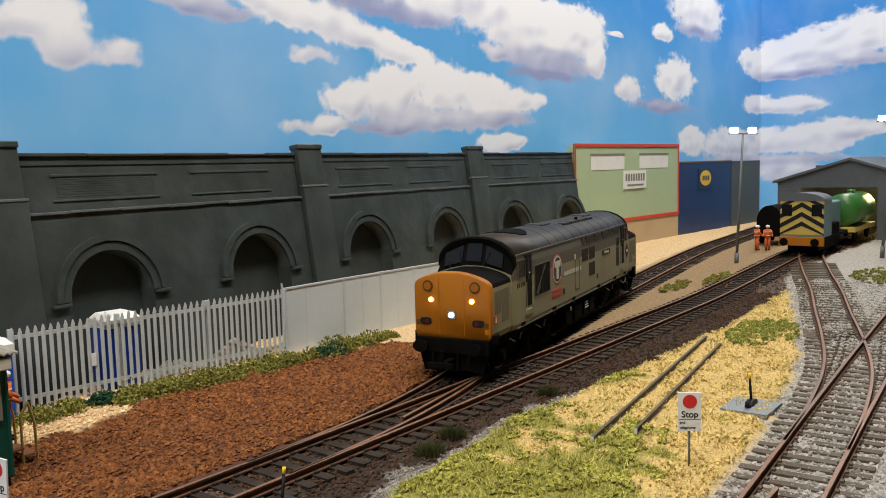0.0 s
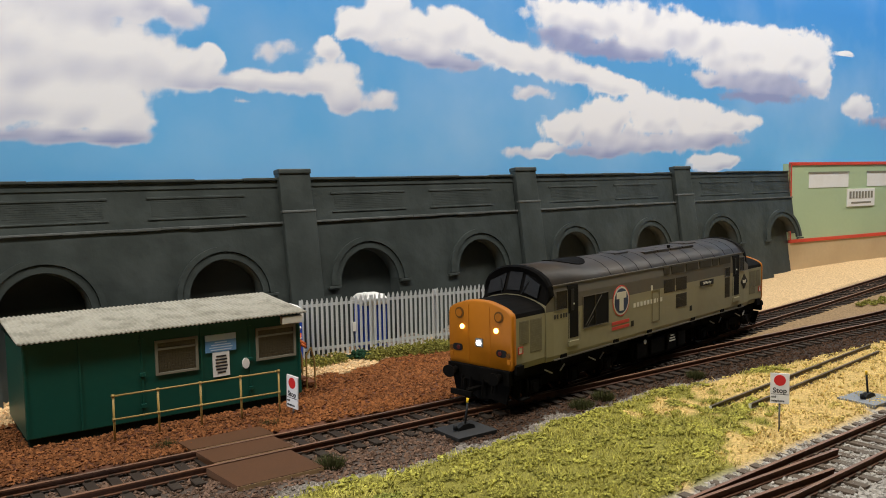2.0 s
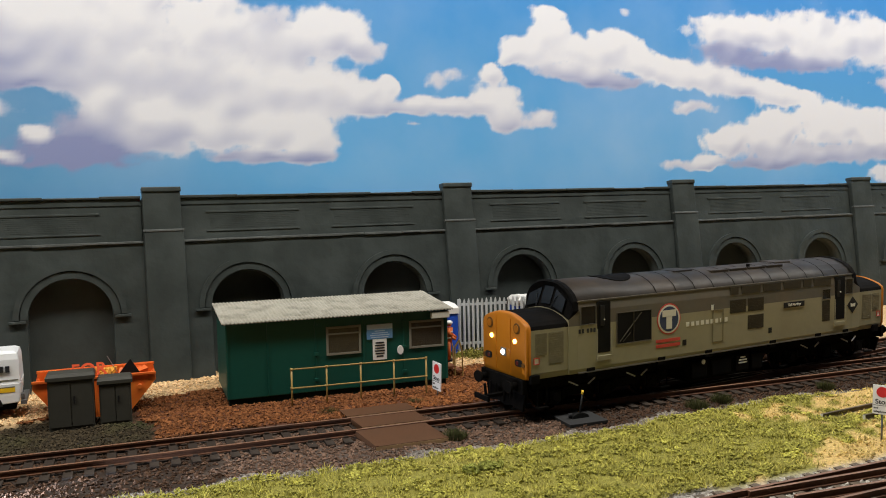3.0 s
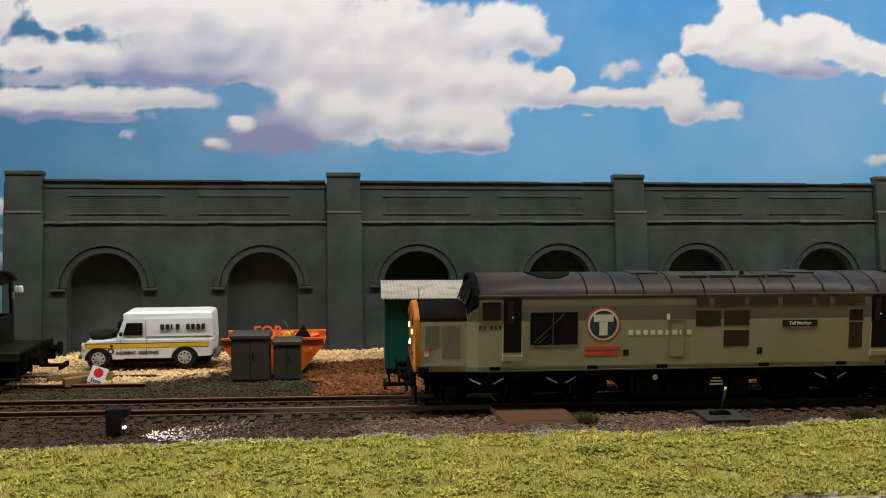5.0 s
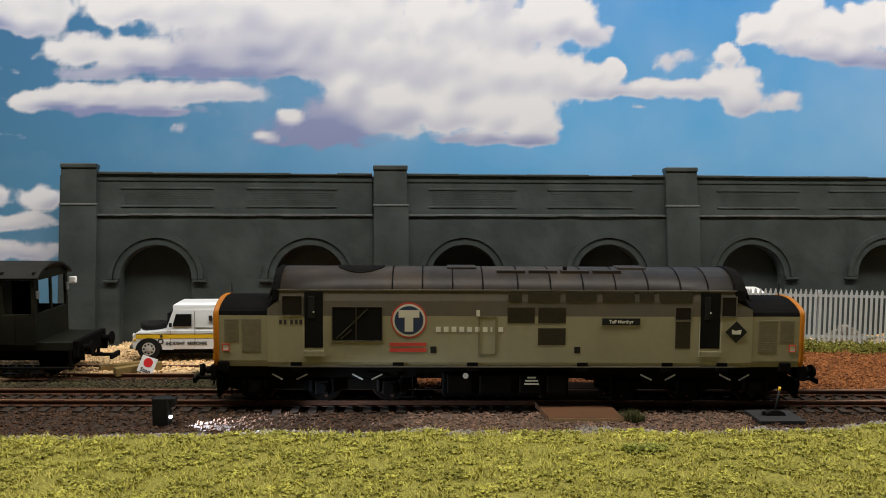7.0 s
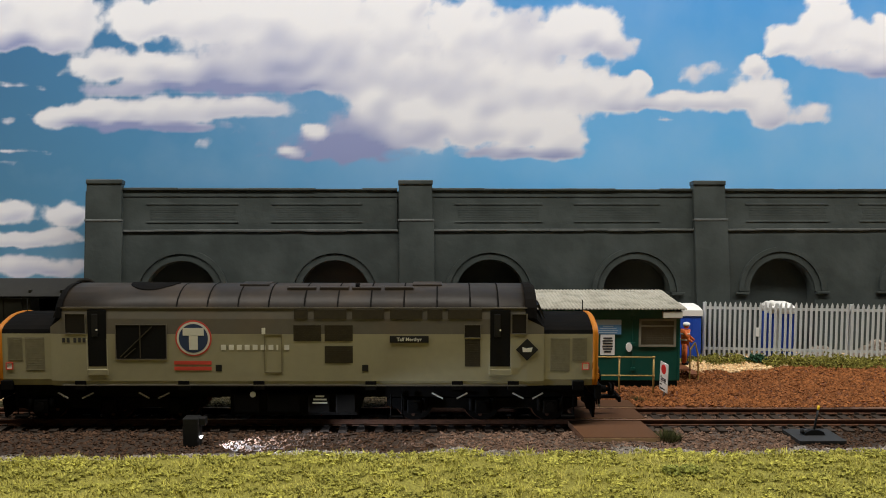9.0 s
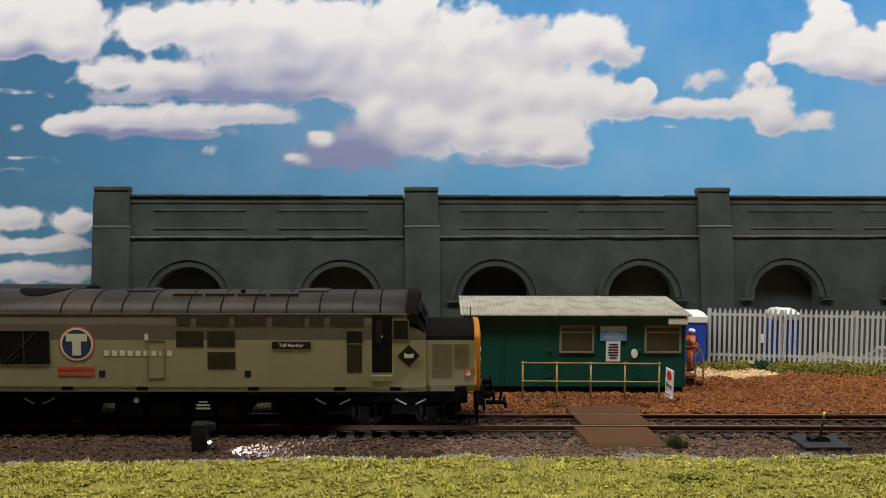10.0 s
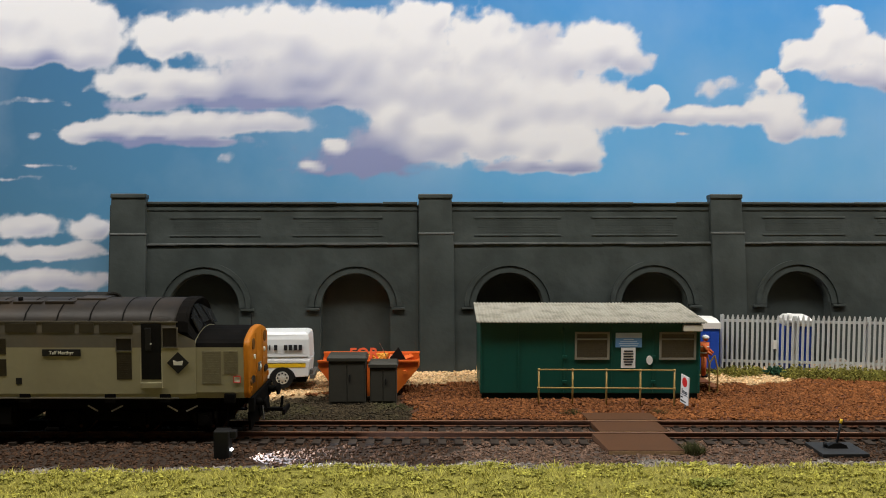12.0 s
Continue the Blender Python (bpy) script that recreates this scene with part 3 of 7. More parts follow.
def backdrop():
    seg = np.r_[0, np.cumsum(np.linalg.norm(np.diff(BOARD, axis=0), axis=1))]
    us, zs = np.arange(0, seg[-1], 2.0), np.arange(-8, 330, 2.0)
    uu, zz = np.meshgrid(us - 420, zs, indexing="ij")
    stretch = np.where(uu > 400, 1 + 0.7 * np.minimum((uu - 400) / 300, 1), 1.0)
    even = np.cumsum(2.0 / stretch[:, 0])
    billow, fine, warp_u, warp_z = (np.empty(uu.shape) for _ in range(4))
    for i in range(len(us)):
        for j, z in enumerate(zs):
            p = Vector((even[i] * 0.05, z * 0.06, 0.0))
            billow[i, j] = 1 - abs(noise.noise(p)) * 1.5 - abs(noise.noise(p * 2.2 + Vector((7, 3, 1)))) * 0.9
            fine[i, j] = noise.fractal(p * 3.4, 0.7, 2.1, 3)
            warp_u[i, j] = noise.noise(p * 1.3 + Vector((0, 0, 5)))
            warp_z[i, j] = noise.noise(p * 1.3 + Vector((0, 0, 11)))
    # puffs joined softly: the field is one half on each puff's rim; every puff brings its own grey
    wu, wz = uu + 5.0 * warp_u * stretch, zz + 3.5 * warp_z
    total, greys = np.zeros(uu.shape), np.zeros(uu.shape)
    for kind, blobs in CLOUDS.items():
        thin = 0.17 if kind == "wisps" else 1.0
        for cu, cz, ru, rz, grey in blobs:
            w = thin * np.exp(-2.1 * np.minimum(((wu - cu) / ru) ** 2 + ((wz - cz) / rz) ** 2, 30))
            total += w
            greys += w * grey
    field = total ** (1 / 3)
    greys /= total + 1e-9
    cover = (field - 0.5) * 1.25 + 0.2 * (billow - 0.42) + 0.11 * fine
    cover = 0.02 + (cover - 0.02) * (1 - 0.62 * np.clip(greys * 1.3, 0, 1))
    soft = np.minimum(cover, 0.6) + 0.22 * billow
    swell = billow.copy()
    for k in range(9):
        for grid in (soft, swell)[k > 3:]:
            grid[:, 1:-1] = (grid[:, :-2] + grid[:, 1:-1] + grid[:, 2:]) / 3
            grid[1:-1] = (grid[:-2] + grid[1:-1] + grid[2:]) / 3
    slope = np.gradient(soft, axis=1) - 0.5 * np.gradient(soft, axis=0)
    inner = np.clip((cover - 0.02) / 0.3, 0, 1)
    shade = np.clip(1.4 * greys - 0.04 + 3.0 * slope * inner + 0.5 * (0.36 - swell) * inner - 0.03 * fine, 0, 1)
    verts = []
    for i, u in enumerate(us):
        x, y = np.interp(u, seg, BOARD[:, 0]), np.interp(u, seg, BOARD[:, 1])
        verts += [(x * MM, y * MM, z * MM) for z in zs]
    n = len(zs)
    faces = [(i * n + j, (i + 1) * n + j, (i + 1) * n + j + 1, i * n + j + 1) for i in range(len(us) - 1) for j in range(n - 1)]
    me = bpy.data.meshes.new("backdrop")
    me.from_pydata(verts, [], faces)
    for name, values in (("cover", cover), ("shade", shade)):
        me.attributes.new(name, "FLOAT", "POINT").data.foreach_set("value", values.ravel().astype(np.float32))
    m = bpy.data.materials.new("printed_sky")
    m.use_nodes = True
    nt = m.node_tree
    b = nt.nodes["Principled BSDF"]
    b.inputs["Roughness"].default_value = 0.6

    def node(kind, **values):
        nd = nt.nodes.new(kind)
        for key, v in values.items():
            nd.inputs[key.replace("_", " ")].default_value = v
        return nd
    co = node("ShaderNodeTexCoord")
    sep = node("ShaderNodeSeparateXYZ")
    nt.links.new(co.outputs["Object"], sep.inputs[0])
    high = node("ShaderNodeMapRange", From_Min=0.06, From_Max=0.24)
    nt.links.new(sep.outputs["Z"], high.inputs["Value"])
    blue = node("ShaderNodeMix")
    blue.data_type = "RGBA"
    blue.inputs[6].default_value, blue.inputs[7].default_value = (0.17, 0.52, 0.89, 1), (0.035, 0.255, 0.68, 1)
    nt.links.new(high.outputs["Result"], blue.inputs[0])
    # blue dims toward the left end: deeper print plus vignetting put into colour
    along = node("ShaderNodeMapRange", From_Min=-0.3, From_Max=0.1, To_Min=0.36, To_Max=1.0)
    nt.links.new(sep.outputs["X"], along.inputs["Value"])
    left_dim = node("ShaderNodeHueSaturation")
    nt.links.new(along.outputs["Result"], left_dim.inputs["Value"])
    nt.links.new(blue.outputs[2], left_dim.inputs["Color"])
    grey = node("ShaderNodeMix")
    grey.data_type = "RGBA"
    grey.inputs[6].default_value, grey.inputs[7].default_value = (0.85, 0.865, 0.94, 1), (0.27, 0.315, 0.57, 1)
    sh = node("ShaderNodeAttribute")
    sh.attribute_name = "shade"
    nt.links.new(sh.outputs["Fac"], grey.inputs[0])
    cv = node("ShaderNodeAttribute")
    cv.attribute_name = "cover"
    tex = node("ShaderNodeTexNoise", Scale=170.0, Detail=6.0)
    nt.links.new(co.outputs["Object"], tex.inputs["Vector"])
    add = node("ShaderNodeMath")
    add.operation = "MULTIPLY_ADD"
    add.inputs[1].default_value = 0.3
    nt.links.new(tex.outputs["Fac"], add.inputs[0])
    nt.links.new(cv.outputs["Fac"], add.inputs[2])
    edge = node("ShaderNodeMapRange", From_Min=0.03, From_Max=0.31)
    edge.interpolation_type = "SMOOTHSTEP"
    nt.links.new(add.outputs[0], edge.inputs["Value"])
    sky = node("ShaderNodeMix")
    sky.data_type = "RGBA"
    nt.links.new(edge.outputs["Result"], sky.inputs[0])
    haze = node("ShaderNodeTexNoise", Scale=11.0, Detail=6.0)
    nt.links.new(co.outputs["Object"], haze.inputs["Vector"])
    thin = node("ShaderNodeMapRange", From_Min=0.45, From_Max=0.85, To_Max=0.3)
    nt.links.new(haze.outputs["Fac"], thin.inputs["Value"])
    veil = node("ShaderNodeMix")
    veil.data_type = "RGBA"
    veil.inputs[7].default_value = (0.66, 0.76, 0.92, 1)
    nt.links.new(thin.outputs["Result"], veil.inputs[0])
    nt.links.new(left_dim.outputs["Color"], veil.inputs[6])
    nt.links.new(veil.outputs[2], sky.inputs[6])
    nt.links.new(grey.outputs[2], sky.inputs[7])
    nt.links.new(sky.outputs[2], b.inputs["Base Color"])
    me.materials.append(m)
    for p in me.polygons:
        p.use_smooth = True
    return tagged(new("backdrop", me), "printed sky backdrop board with white clouds", "backdrop", kind="structure")


backdrop()

# ---- the room round the layout ----
room = B()
box(room, -2300, 2900, 330 + 500, 330 + 560, -950, 1450)
part_room = part("room_wall_north", room, ROOM_PAINT)
tagged(part_room, "plain painted wall of the room", "wall", kind="structure")
for nm, b6 in (("room_wall_south", (-2300, 2900, -2600, -2540, -950, 1450)), ("room_wall_west", (-2360, -2300, -2600, 890, -950, 1450)), ("room_wall_east", (2900, 2960, -2600, 890, -950, 1450))):
    tagged(part(nm, box(B(), *b6), ROOM_PAINT), "plain painted wall of the room", "wall", kind="structure")
tagged(part("ceiling", box(B(), -2360, 2960, -2600, 890, 1450, 1500), ROOM_PAINT), "plain pale ceiling", "ceiling", kind="structure")
tagged(part("floor", box(B(), -2360, 2960, -2600, 890, -1000, -950), ROOM_FLOOR), "plain dark floor of the room", "floor", kind="structure")

# ---- the locomotive ----
# local x runs along the body from the leading nose (-117) to the trailing one (+117); z is over the sleepers


def body_ring(x, nose):
    if nose:
        half = [(16.2, 18.0), (16.9, 20.5), (16.9, 30.0), (16.9, 38.6), (16.4, 40.2), (14.6, 41.5), (11.8, 42.6), (8.8, 43.5), (5.8, 44.2), (3.0, 44.5)]
    else:
        half = [(17.2, 18.0), (17.7, 20.0), (17.7, 30.0), (17.7, 38.6), (17.6, 44.6), (17.0, 48.7), (14.9, 51.7), (11.4, 54.1), (7.2, 55.7), (3.0, 56.4)]
    pts = half + [(-y, z) for y, z in reversed(half)]
    return [(x, y, z) for y, z in pts]


def locomotive():
    loco = thing("diesel_locomotive", 0, 0, 0, 0, "weathered two-tone grey diesel locomotive with yellow nose ends", "locomotive")
    bm = B()
    rings = [body_ring(-91.0, False), body_ring(-60, False), body_ring(0, False), body_ring(60, False), body_ring(91.0, False)]
    loft(bm, rings)
    for f in bm.faces:
        c = f.calc_center_median()
        f.material_index = 2 if c.z > 49 else (1 if c.z > 38.7 else 0)
    for s in (-1, 1):
        screen = [[(s * (91.0 if z <= 47.0 else 91.0), y, z) for _, y, z in body_ring(0, False)], [(s * 95.4, y * 0.97, min(z, 45.0 - 0.012 * y * y)) for _, y, z in body_ring(0, False)]]
        n0 = len(bm.faces)
        loft(bm, screen, 3)
        bm.faces.ensure_lookup_table()
        for f in bm.faces[n0:]:
            if f.calc_center_median().z < 41:
                f.material_index = 1 if f.calc_center_median().z > 38.7 else 0
    body = part("body", bm, (LOCO_LIGHT, LOCO_DARK, LOCO_ROOF, LOCO_BLACK), loco, "two-tone grey body side under a sooty roof")
    for p in body.data.polygons:
        p.use_smooth = p.center.z > 0.0495 and abs(p.normal.x) < 0.2
    for s in (-1, 1):
        bm = B()
        secs = [body_ring(s * 95.0, True), body_ring(s * 108.0, True), [(s * 115.0, y * 0.995, z) for _, y, z in body_ring(0, True)]]
        loft(bm, secs)
        for f in bm.faces:
            c = f.calc_center_median()
            f.material_index = 2 if c.z > 39.3 else 0
        nose = part("nose", bm, (LOCO_LIGHT, LOCO_DARK, LOCO_BLACK), loco, "grey nose with black top")
        bm = B()
        secs = []
        for x, k, dz in ((114.6, 1.004, 0.15), (116.2, 0.998, 0.0), (116.7, 0.985, -0.25), (116.95, 0.955, -0.7)):
            secs.append([(s * x, y * k, 18.2 + (z - 18.0) * (1 + dz / 29.0)) for _, y, z in body_ring(0, True)])
        loft(bm, secs)
        for f in bm.faces:
            f.smooth = abs(f.normal.x) < 0.9
        face = part("nose_front", bm, LOCO_YELLOW, loco, "yellow rounded nose front")
        for y in (-1, 1):
            dome = part("dome", rod(B(), (s * 115.4, y * 10.4, 38.9), (s * 117.3, y * 10.4, 38.9), 2.3, 18), DOME_RIM, face, "grimy brown lamp rim")
            part("dome_glass", rod(B(), (s * 117.3, y * 10.4, 38.9), (s * 117.6, y * 10.4, 38.9), 1.6, 16), LOCO_YELLOW, dome)
            lit = s < 0
            part("marker_lamp", rod(B(), (s * 116.6, y * 9.0, 33.4), (s * 117.5, y * 9.0, 33.4), 1.0, 14), MARKER_GLOW if lit else CREAM, face, "lit yellow marker lamp" if lit else "")
            bm = B()
            slab(bm, [(y * 11.6 + 2.5 * math.copysign(abs(math.cos(a)) ** 0.6, math.cos(a)), 24.6 + 1.45 * math.copysign(abs(math.sin(a)) ** 0.6, math.sin(a))) for a in [math.tau * k / 20 for k in range(20)]], "x", *sorted((s * 116.2, s * 117.4)))
            lamp = part("tail_lamp", bm, BLACK, face, "black oval tail lamp box")
            part("tail_lens", rod(B(), (s * 117.3, y * 11.0, 24.6), (s * 117.65, y * 11.0, 24.6), 0.9, 12), DULL_LENS, lamp, "dull red lens")
            part("socket", rod(B(), (s * 116.2, y * 15.0, 24.2), (s * 117.4, y * 15.0, 24.2), 1.0, 10), DOME_RIM, face, "grimy cable socket")
            bm = B()
            box(bm, s * 117.0 - 0.3, s * 117.0 + 0.5, y * 15.2 - 0.9, y * 15.2 + 0.9, 20.5, 22.6, 0, 0.15)
            part("lamp_bracket", bm, LOCO_YELLOW, face)
        bm = B()
        box(bm, s * 116.9 - 0.4, s * 116.9 + 0.6, -2.0, 2.0, 25.8, 29.4, 0, 0.3)
        part("headlamp_box", bm, POLE_GREY, face)
        part("headlamp", rod(B(), (s * 117.3, 0, 27.6), (s * 117.75, 0, 27.6), 1.05, 14), HEAD_GLOW if s < 0 else CREAM, face, "lit white headlamp" if s < 0 else "")
        bm = B()
        for yy in (-5.6, 5.6):
            box(bm, s * 116.95 - 0.2, s * 116.95 + 0.2, yy - 0.12, yy + 0.12, 19.5, 42.5)
        part("door_seam", bm, LOCO_YELLOW, face)
        bm = B()
        slope = 4.4 / 11.4
        for y0, y1, za, zb, zc, zd in ((-3.4, 3.4, 46.6, 46.6, 53.9, 53.9), (5.2, 13.2, 46.2, 44.2, 49.6, 53.2), (-13.2, -5.2, 44.2, 46.2, 53.2, 49.6)):
            quad = []
            for y, z in ((y0, za), (y1, zb), (y1, zc), (y0, zd)):
                quad.append(bm.verts.new((s * (95.85 - (z - 45.0) * slope), y, z)))
            f = bm.faces.new(quad)
            f.material_index = 0
            solid = bmesh.ops.extrude_face_region(bm, geom=[f])
            for v in solid["geom"]:
                if isinstance(v, bmesh.types.BMVert):
                    v.co.x -= s * 0.5
        part("windscreen", bm, CAB_PANE, loco, "three dark cab windscreen panes")
        arch = [(y, z) for _, y, z in body_ring(0, False) if z > 44]
        bm = B()
        loft(bm, [[(s * 90.6, y * 1.012, z + 0.35) for y, z in arch], [(s * 92.6, y * 1.012, z + 0.35) for y, z in arch], [(s * 93.4, y * 0.98, z - 0.3) for y, z in arch], [(s * 92.4, y * 0.88, z - 2.2) for y, z in arch]], caps=False)
        part("windscreen_surround", bm, LOCO_BLACK, loco, "black arched windscreen surround")
        bm = B()
        rod(bm, (s * 96.4, -5.0, 45.2), (s * 94.0, -7.4, 50.5), 0.18, 5)
        rod(bm, (s * 96.4, 5.0, 45.2), (s * 94.0, 7.4, 50.5), 0.18, 5)
        rod(bm, (s * 113.6, 2.0, 44.5), (s * 113.6, 2.0, 49.5), 0.22, 5)
        part("wiper", bm, BLACK, loco)
        bm = B()
        box(bm, s * 117.2 - 1.2, s * 117.2 + 1.2, -16.2, 16.2, 12.2, 18.2, 0, 0.3)
        part("buffer_beam", bm, LOCO_BLACK, loco, "black buffer beam")
        for y in (-11.6, 11.6):
            bm = B()
            rod(bm, (s * 118, y, 15.4), (s * 121.0, y, 15.4), 1.5, 12)
            rod(bm, (s * 121.0, y, 15.4), (s * 122.2, y, 15.4), 1.0, 12)
            slab(bm, disc(14, 3.3, y, 15.4, 2.5), "x", s * 122.2, s * 123.0)
            part("buffer", bm, LOCO_BLACK, loco)
        bm = B()
        slab(bm, [(-15, 11.8), (15, 11.8), (13, 4.2), (5, 5.4), (0, 4.2), (-5, 5.4), (-13, 4.2)], "x", s * 115.4, s * 116.4)
        for y in (-8, -3, 3.5, 8):
            rod(bm, (s * 118.6, y, 13.5), (s * 119.2, y, 6.0 + 0.3 * abs(y)), 0.45, 6)
        part("snow_plough", bm, LOCO_BLACK, loco)
        bm = B()
        box(bm, s * 116.5 if s > 0 else s * 128, s * 128 if s > 0 else s * 116.5, -1.2, 1.2, 8.8, 10.2, 0, 0.2)
        box(bm, s * 128 - 0.6, s * 128 + 0.6, -5.5, 5.5, 8.4, 10.6, 0, 0.2)
        rod(bm, (s * 126, 0, 10), (s * 126.6, 0, 15), 0.6, 6)
        part("coupling", bm, LOCO_BLACK, loco)
        if s > 0:
            bm = B()
            rod(bm, (s * 119.2, -4.6, 13), (s * 119.8, -5.2, 6.5), 0.35, 6)
            part("brake_pipe", bm, STEEL, loco)
    for sd in (-1, 1):
        def panel(name, x0, x1, z0, z1, m, proud=0.12, slats=0, label="", frame_m=None, y_at=None):
            y0 = (y_at or 17.7) * sd
            bm = B()
            a, b = sorted((y0 - 0.5 * sd, y0 + proud * sd))
            box(bm, x0, x1, a, b, z0, z1, 0)
            if slats:
                n = int(slats)
                for k in range(n):
                    z = z0 + (k + 0.5) * (z1 - z0) / n
                    c, d = sorted((y0, y0 + (proud + 0.06) * sd))
                    box(bm, x0 + 0.3, x1 - 0.3, c, d, z - 0.12, z + 0.12, 0)
            if frame_m:
                c, d = sorted((y0, y0 + (proud + 0.2) * sd))
                for q in ((x0 - 0.3, x1 + 0.3, z1, z1 + 0.3), (x0 - 0.3, x1 + 0.3, z0 - 0.3, z0), (x0 - 0.3, x0, z0, z1), (x1, x1 + 0.3, z0, z1)):
                    box(bm, q[0], q[1], c, d, q[2], q[3], 1)
            return part(name, bm, (m, frame_m or m), loco, label)
        for x0, x1 in ((0.1, 5.4), (7.8, 20.6), (22.8, 35.2), (37.6, 50.3), (52.2, 58.1), (60.2, 73.5)):
            panel("roof_window", x0, x1, 44.6, 48.3, GRILLE, 0.1)
        for x0, x1, z0, z1 in ((-0.2, 10.6, 35.8, 42.2), (12.0, 23.0, 35.8, 42.2), (12.0, 23.0, 27.1, 33.9)):
            panel("side_grille", x0, x1, z0, z1, GRILLE, 0.1, 9)
        # flat panel: the opening's inner shade is only its black colour
        w = panel("radiator_opening", -69.6, -50.0, 28.7, 42.1, SHADE_BLACK, 0.05, frame_m=LOCO_DARK)
        bm = B()
        for a, b in (((-68, 29.5), (-55.5, 41.5)), ((-60.2, 29.0), (-60.2, 42.0)), ((-66.5, 29.2), (-62, 33.0))):
            rod(bm, (a[0], 17.85 * sd, a[1]), (b[0], 17.85 * sd, b[1]), 0.22, 5)
        part("strut", bm, GRILLE, w)
        for x0, x1 in ((-80.6, -73.3), (76.8, 84.7)):
            # door panel lies flush; its recess shade is put into the colour
            d = panel("cab_door", x0, x1, 25.8, 48.0, SHADE_BLACK, 0.06, label="flat cab door panel coloured near black as recess shade")
            bm = B()
            c0, c1 = sorted((17.7 * sd, 18.0 * sd))
            box(bm, x0 + 1.6, x0 + 4.0, c0, c1, 37.5, 46.5, 0, 0.2)
            part("door_leaf", bm, BLACK, d)
            bm = B()
            for xx in (x0 - 0.3, x1 + 0.3):
                rod(bm, (xx, 18.3 * sd, 24.0), (xx, 18.3 * sd, 36.5), 0.17, 5)
            part("grab_rail", bm, LOCO_LIGHT, d)
            bm = B()
            c0, c1 = sorted((17.6 * sd, 18.2 * sd))
            box(bm, x0 - 0.4, x1 + 0.4, c0, c1, 22.3, 24.6, 0, 0.15)
            part("door_step", bm, LOCO_LIGHT, d)
            bm = B()
            rod(bm, ((x0 + x1) / 2, 17.9 * sd, 40.2), ((x0 + x1) / 2, 18.3 * sd, 40.2), 0.35, 8)
            part("door_handle", bm, CREAM, d)
        panel("cab_window", -89.3, -81.6, 38.9, 46.4, CAB_GLASS, 0.05, frame_m=LOCO_DARK)
        panel("cab_window", 85.4, 90.8, 38.9, 46.4, CAB_GLASS, 0.05, frame_m=LOCO_DARK)
        panel("body_window", 66.9, 72.9, 37.4, 42.2, CAB_GLASS, 0.05, frame_m=LOCO_DARK)
        panel("side_grille", 66.9, 72.9, 25.8, 36.6, GRILLE, 0.08, 12)
        for s in (-1, 1):
            for x0, x1, z0, z1 in ((98.0, 105.6, 23.8, 37.1), (106.6, 112.4, 27.9, 37.1)):
                a, b = sorted((s * x0, s * x1))
                panel("nose_grille", a, b, z0, z1, NOSE_GRILLE, 0.1, 14, y_at=16.9)
            a, b = sorted((s * 110.8, s * 113.0))
            panel("overhead_warning_plate", a, b, 24.6, 26.8, WHITE, 0.12, frame_m=LOGO_RED, y_at=16.9)
        for x in (-29.6, 25.8 + 2):
            panel("filler_hatch", x - 1.2, x + 1.2, 23.8, 26.4, BLACK, 0.1)
        panel("inspection_hatch", -11.4, -5.0, 23.6, 38.3, LOCO_LIGHT, 0.02, frame_m=HATCH_SEAM)
        panel("switch_box", -12.6, -11.2, 38.6, 41.0, CREAM, 0.2)
        panel("name_plate", 37.5, 52.7, 35.2, 37.9, BLACK, 0.3)
        m0 = facing(0, 0, 0) if sd < 0 else facing(0, 0, 0, 180)
        m0 = Matrix.Translation((45.1, sd * 18.05, 35.95)) @ m0
        lettering("Taff Merthyr", 1.9, CREAM, loco, m0, 0.06, "name_lettering", "cream cast name", "CENTER")
        # round emblem, stripes and the row of cream letter blocks
        bm = B()
        for r, y, mi in ((7.1, 0.1, 2), (6.5, 0.16, 1), (5.7, 0.22, 0)):
            a, b = sorted((17.6 * sd, (17.7 + y) * sd))
            slab(bm, disc(40, r, -39.3, 36.9), "y", a, b, mi)
        a, b = sorted((17.6 * sd, 18.0 * sd))
        box(bm, -43.4, -35.2, a, b, 38.0, 41.0, 1)
        box(bm, -41.0, -37.6, a, b, 32.4, 38.2, 1)
        part("emblem", bm, (LOGO_BLUE, CREAM, LOGO_RED), loco, "round blue emblem with cream and red rings")
        bm = B()
        for z in (24.2, 26.5):
            a, b = sorted((17.6 * sd, 17.85 * sd))
            box(bm, -47.0, -32.4, a, b, z, z + 1.4)
        part("red_stripe", bm, LOGO_RED, loco, "two red stripes")
        for k in range(9):
            x = -28.6 + k * 3.1
            a, b = sorted((17.6 * sd, 17.82 * sd))
            bm = B()
            wd = 0.7 if k == 7 else 1.9
            box(bm, x, x + wd, a, b, 32.3, 34.3)
            part("letter_block", bm, CREAM, loco)
        for k in range(5):
            a, b = sorted((17.6 * sd, 17.82 * sd))
            x = -90.6 + k * 1.8 + (0.8 if k > 1 else 0)
            part("number_bar", box(B(), x, x + 1.1, a, b, 35.2, 37.0), TEXT_DARK, loco)
        bm = B()
        a, b = sorted((17.6 * sd, 17.9 * sd))
        slab(bm, [(91.3 - 4.4, 32.5), (91.3, 28.1), (91.3 + 4.4, 32.5), (91.3, 36.9)], "y", a, b, 0)
        a, b = sorted((17.6 * sd, 18.0 * sd))
        slab(bm, [(89.6, 31.6), (93.0, 31.6), (93.4, 33.4), (91.0, 33.0), (89.4, 33.6)], "y", a, b, 1)
        part("depot_plaque", bm, (BLACK, CREAM), loco, "black diamond depot plaque")
        bm = B()
        for z, out in ((18.0, 17.95), (48.6, 17.4)):
            a, b = sorted(((out - 0.9) * sd, out * sd))
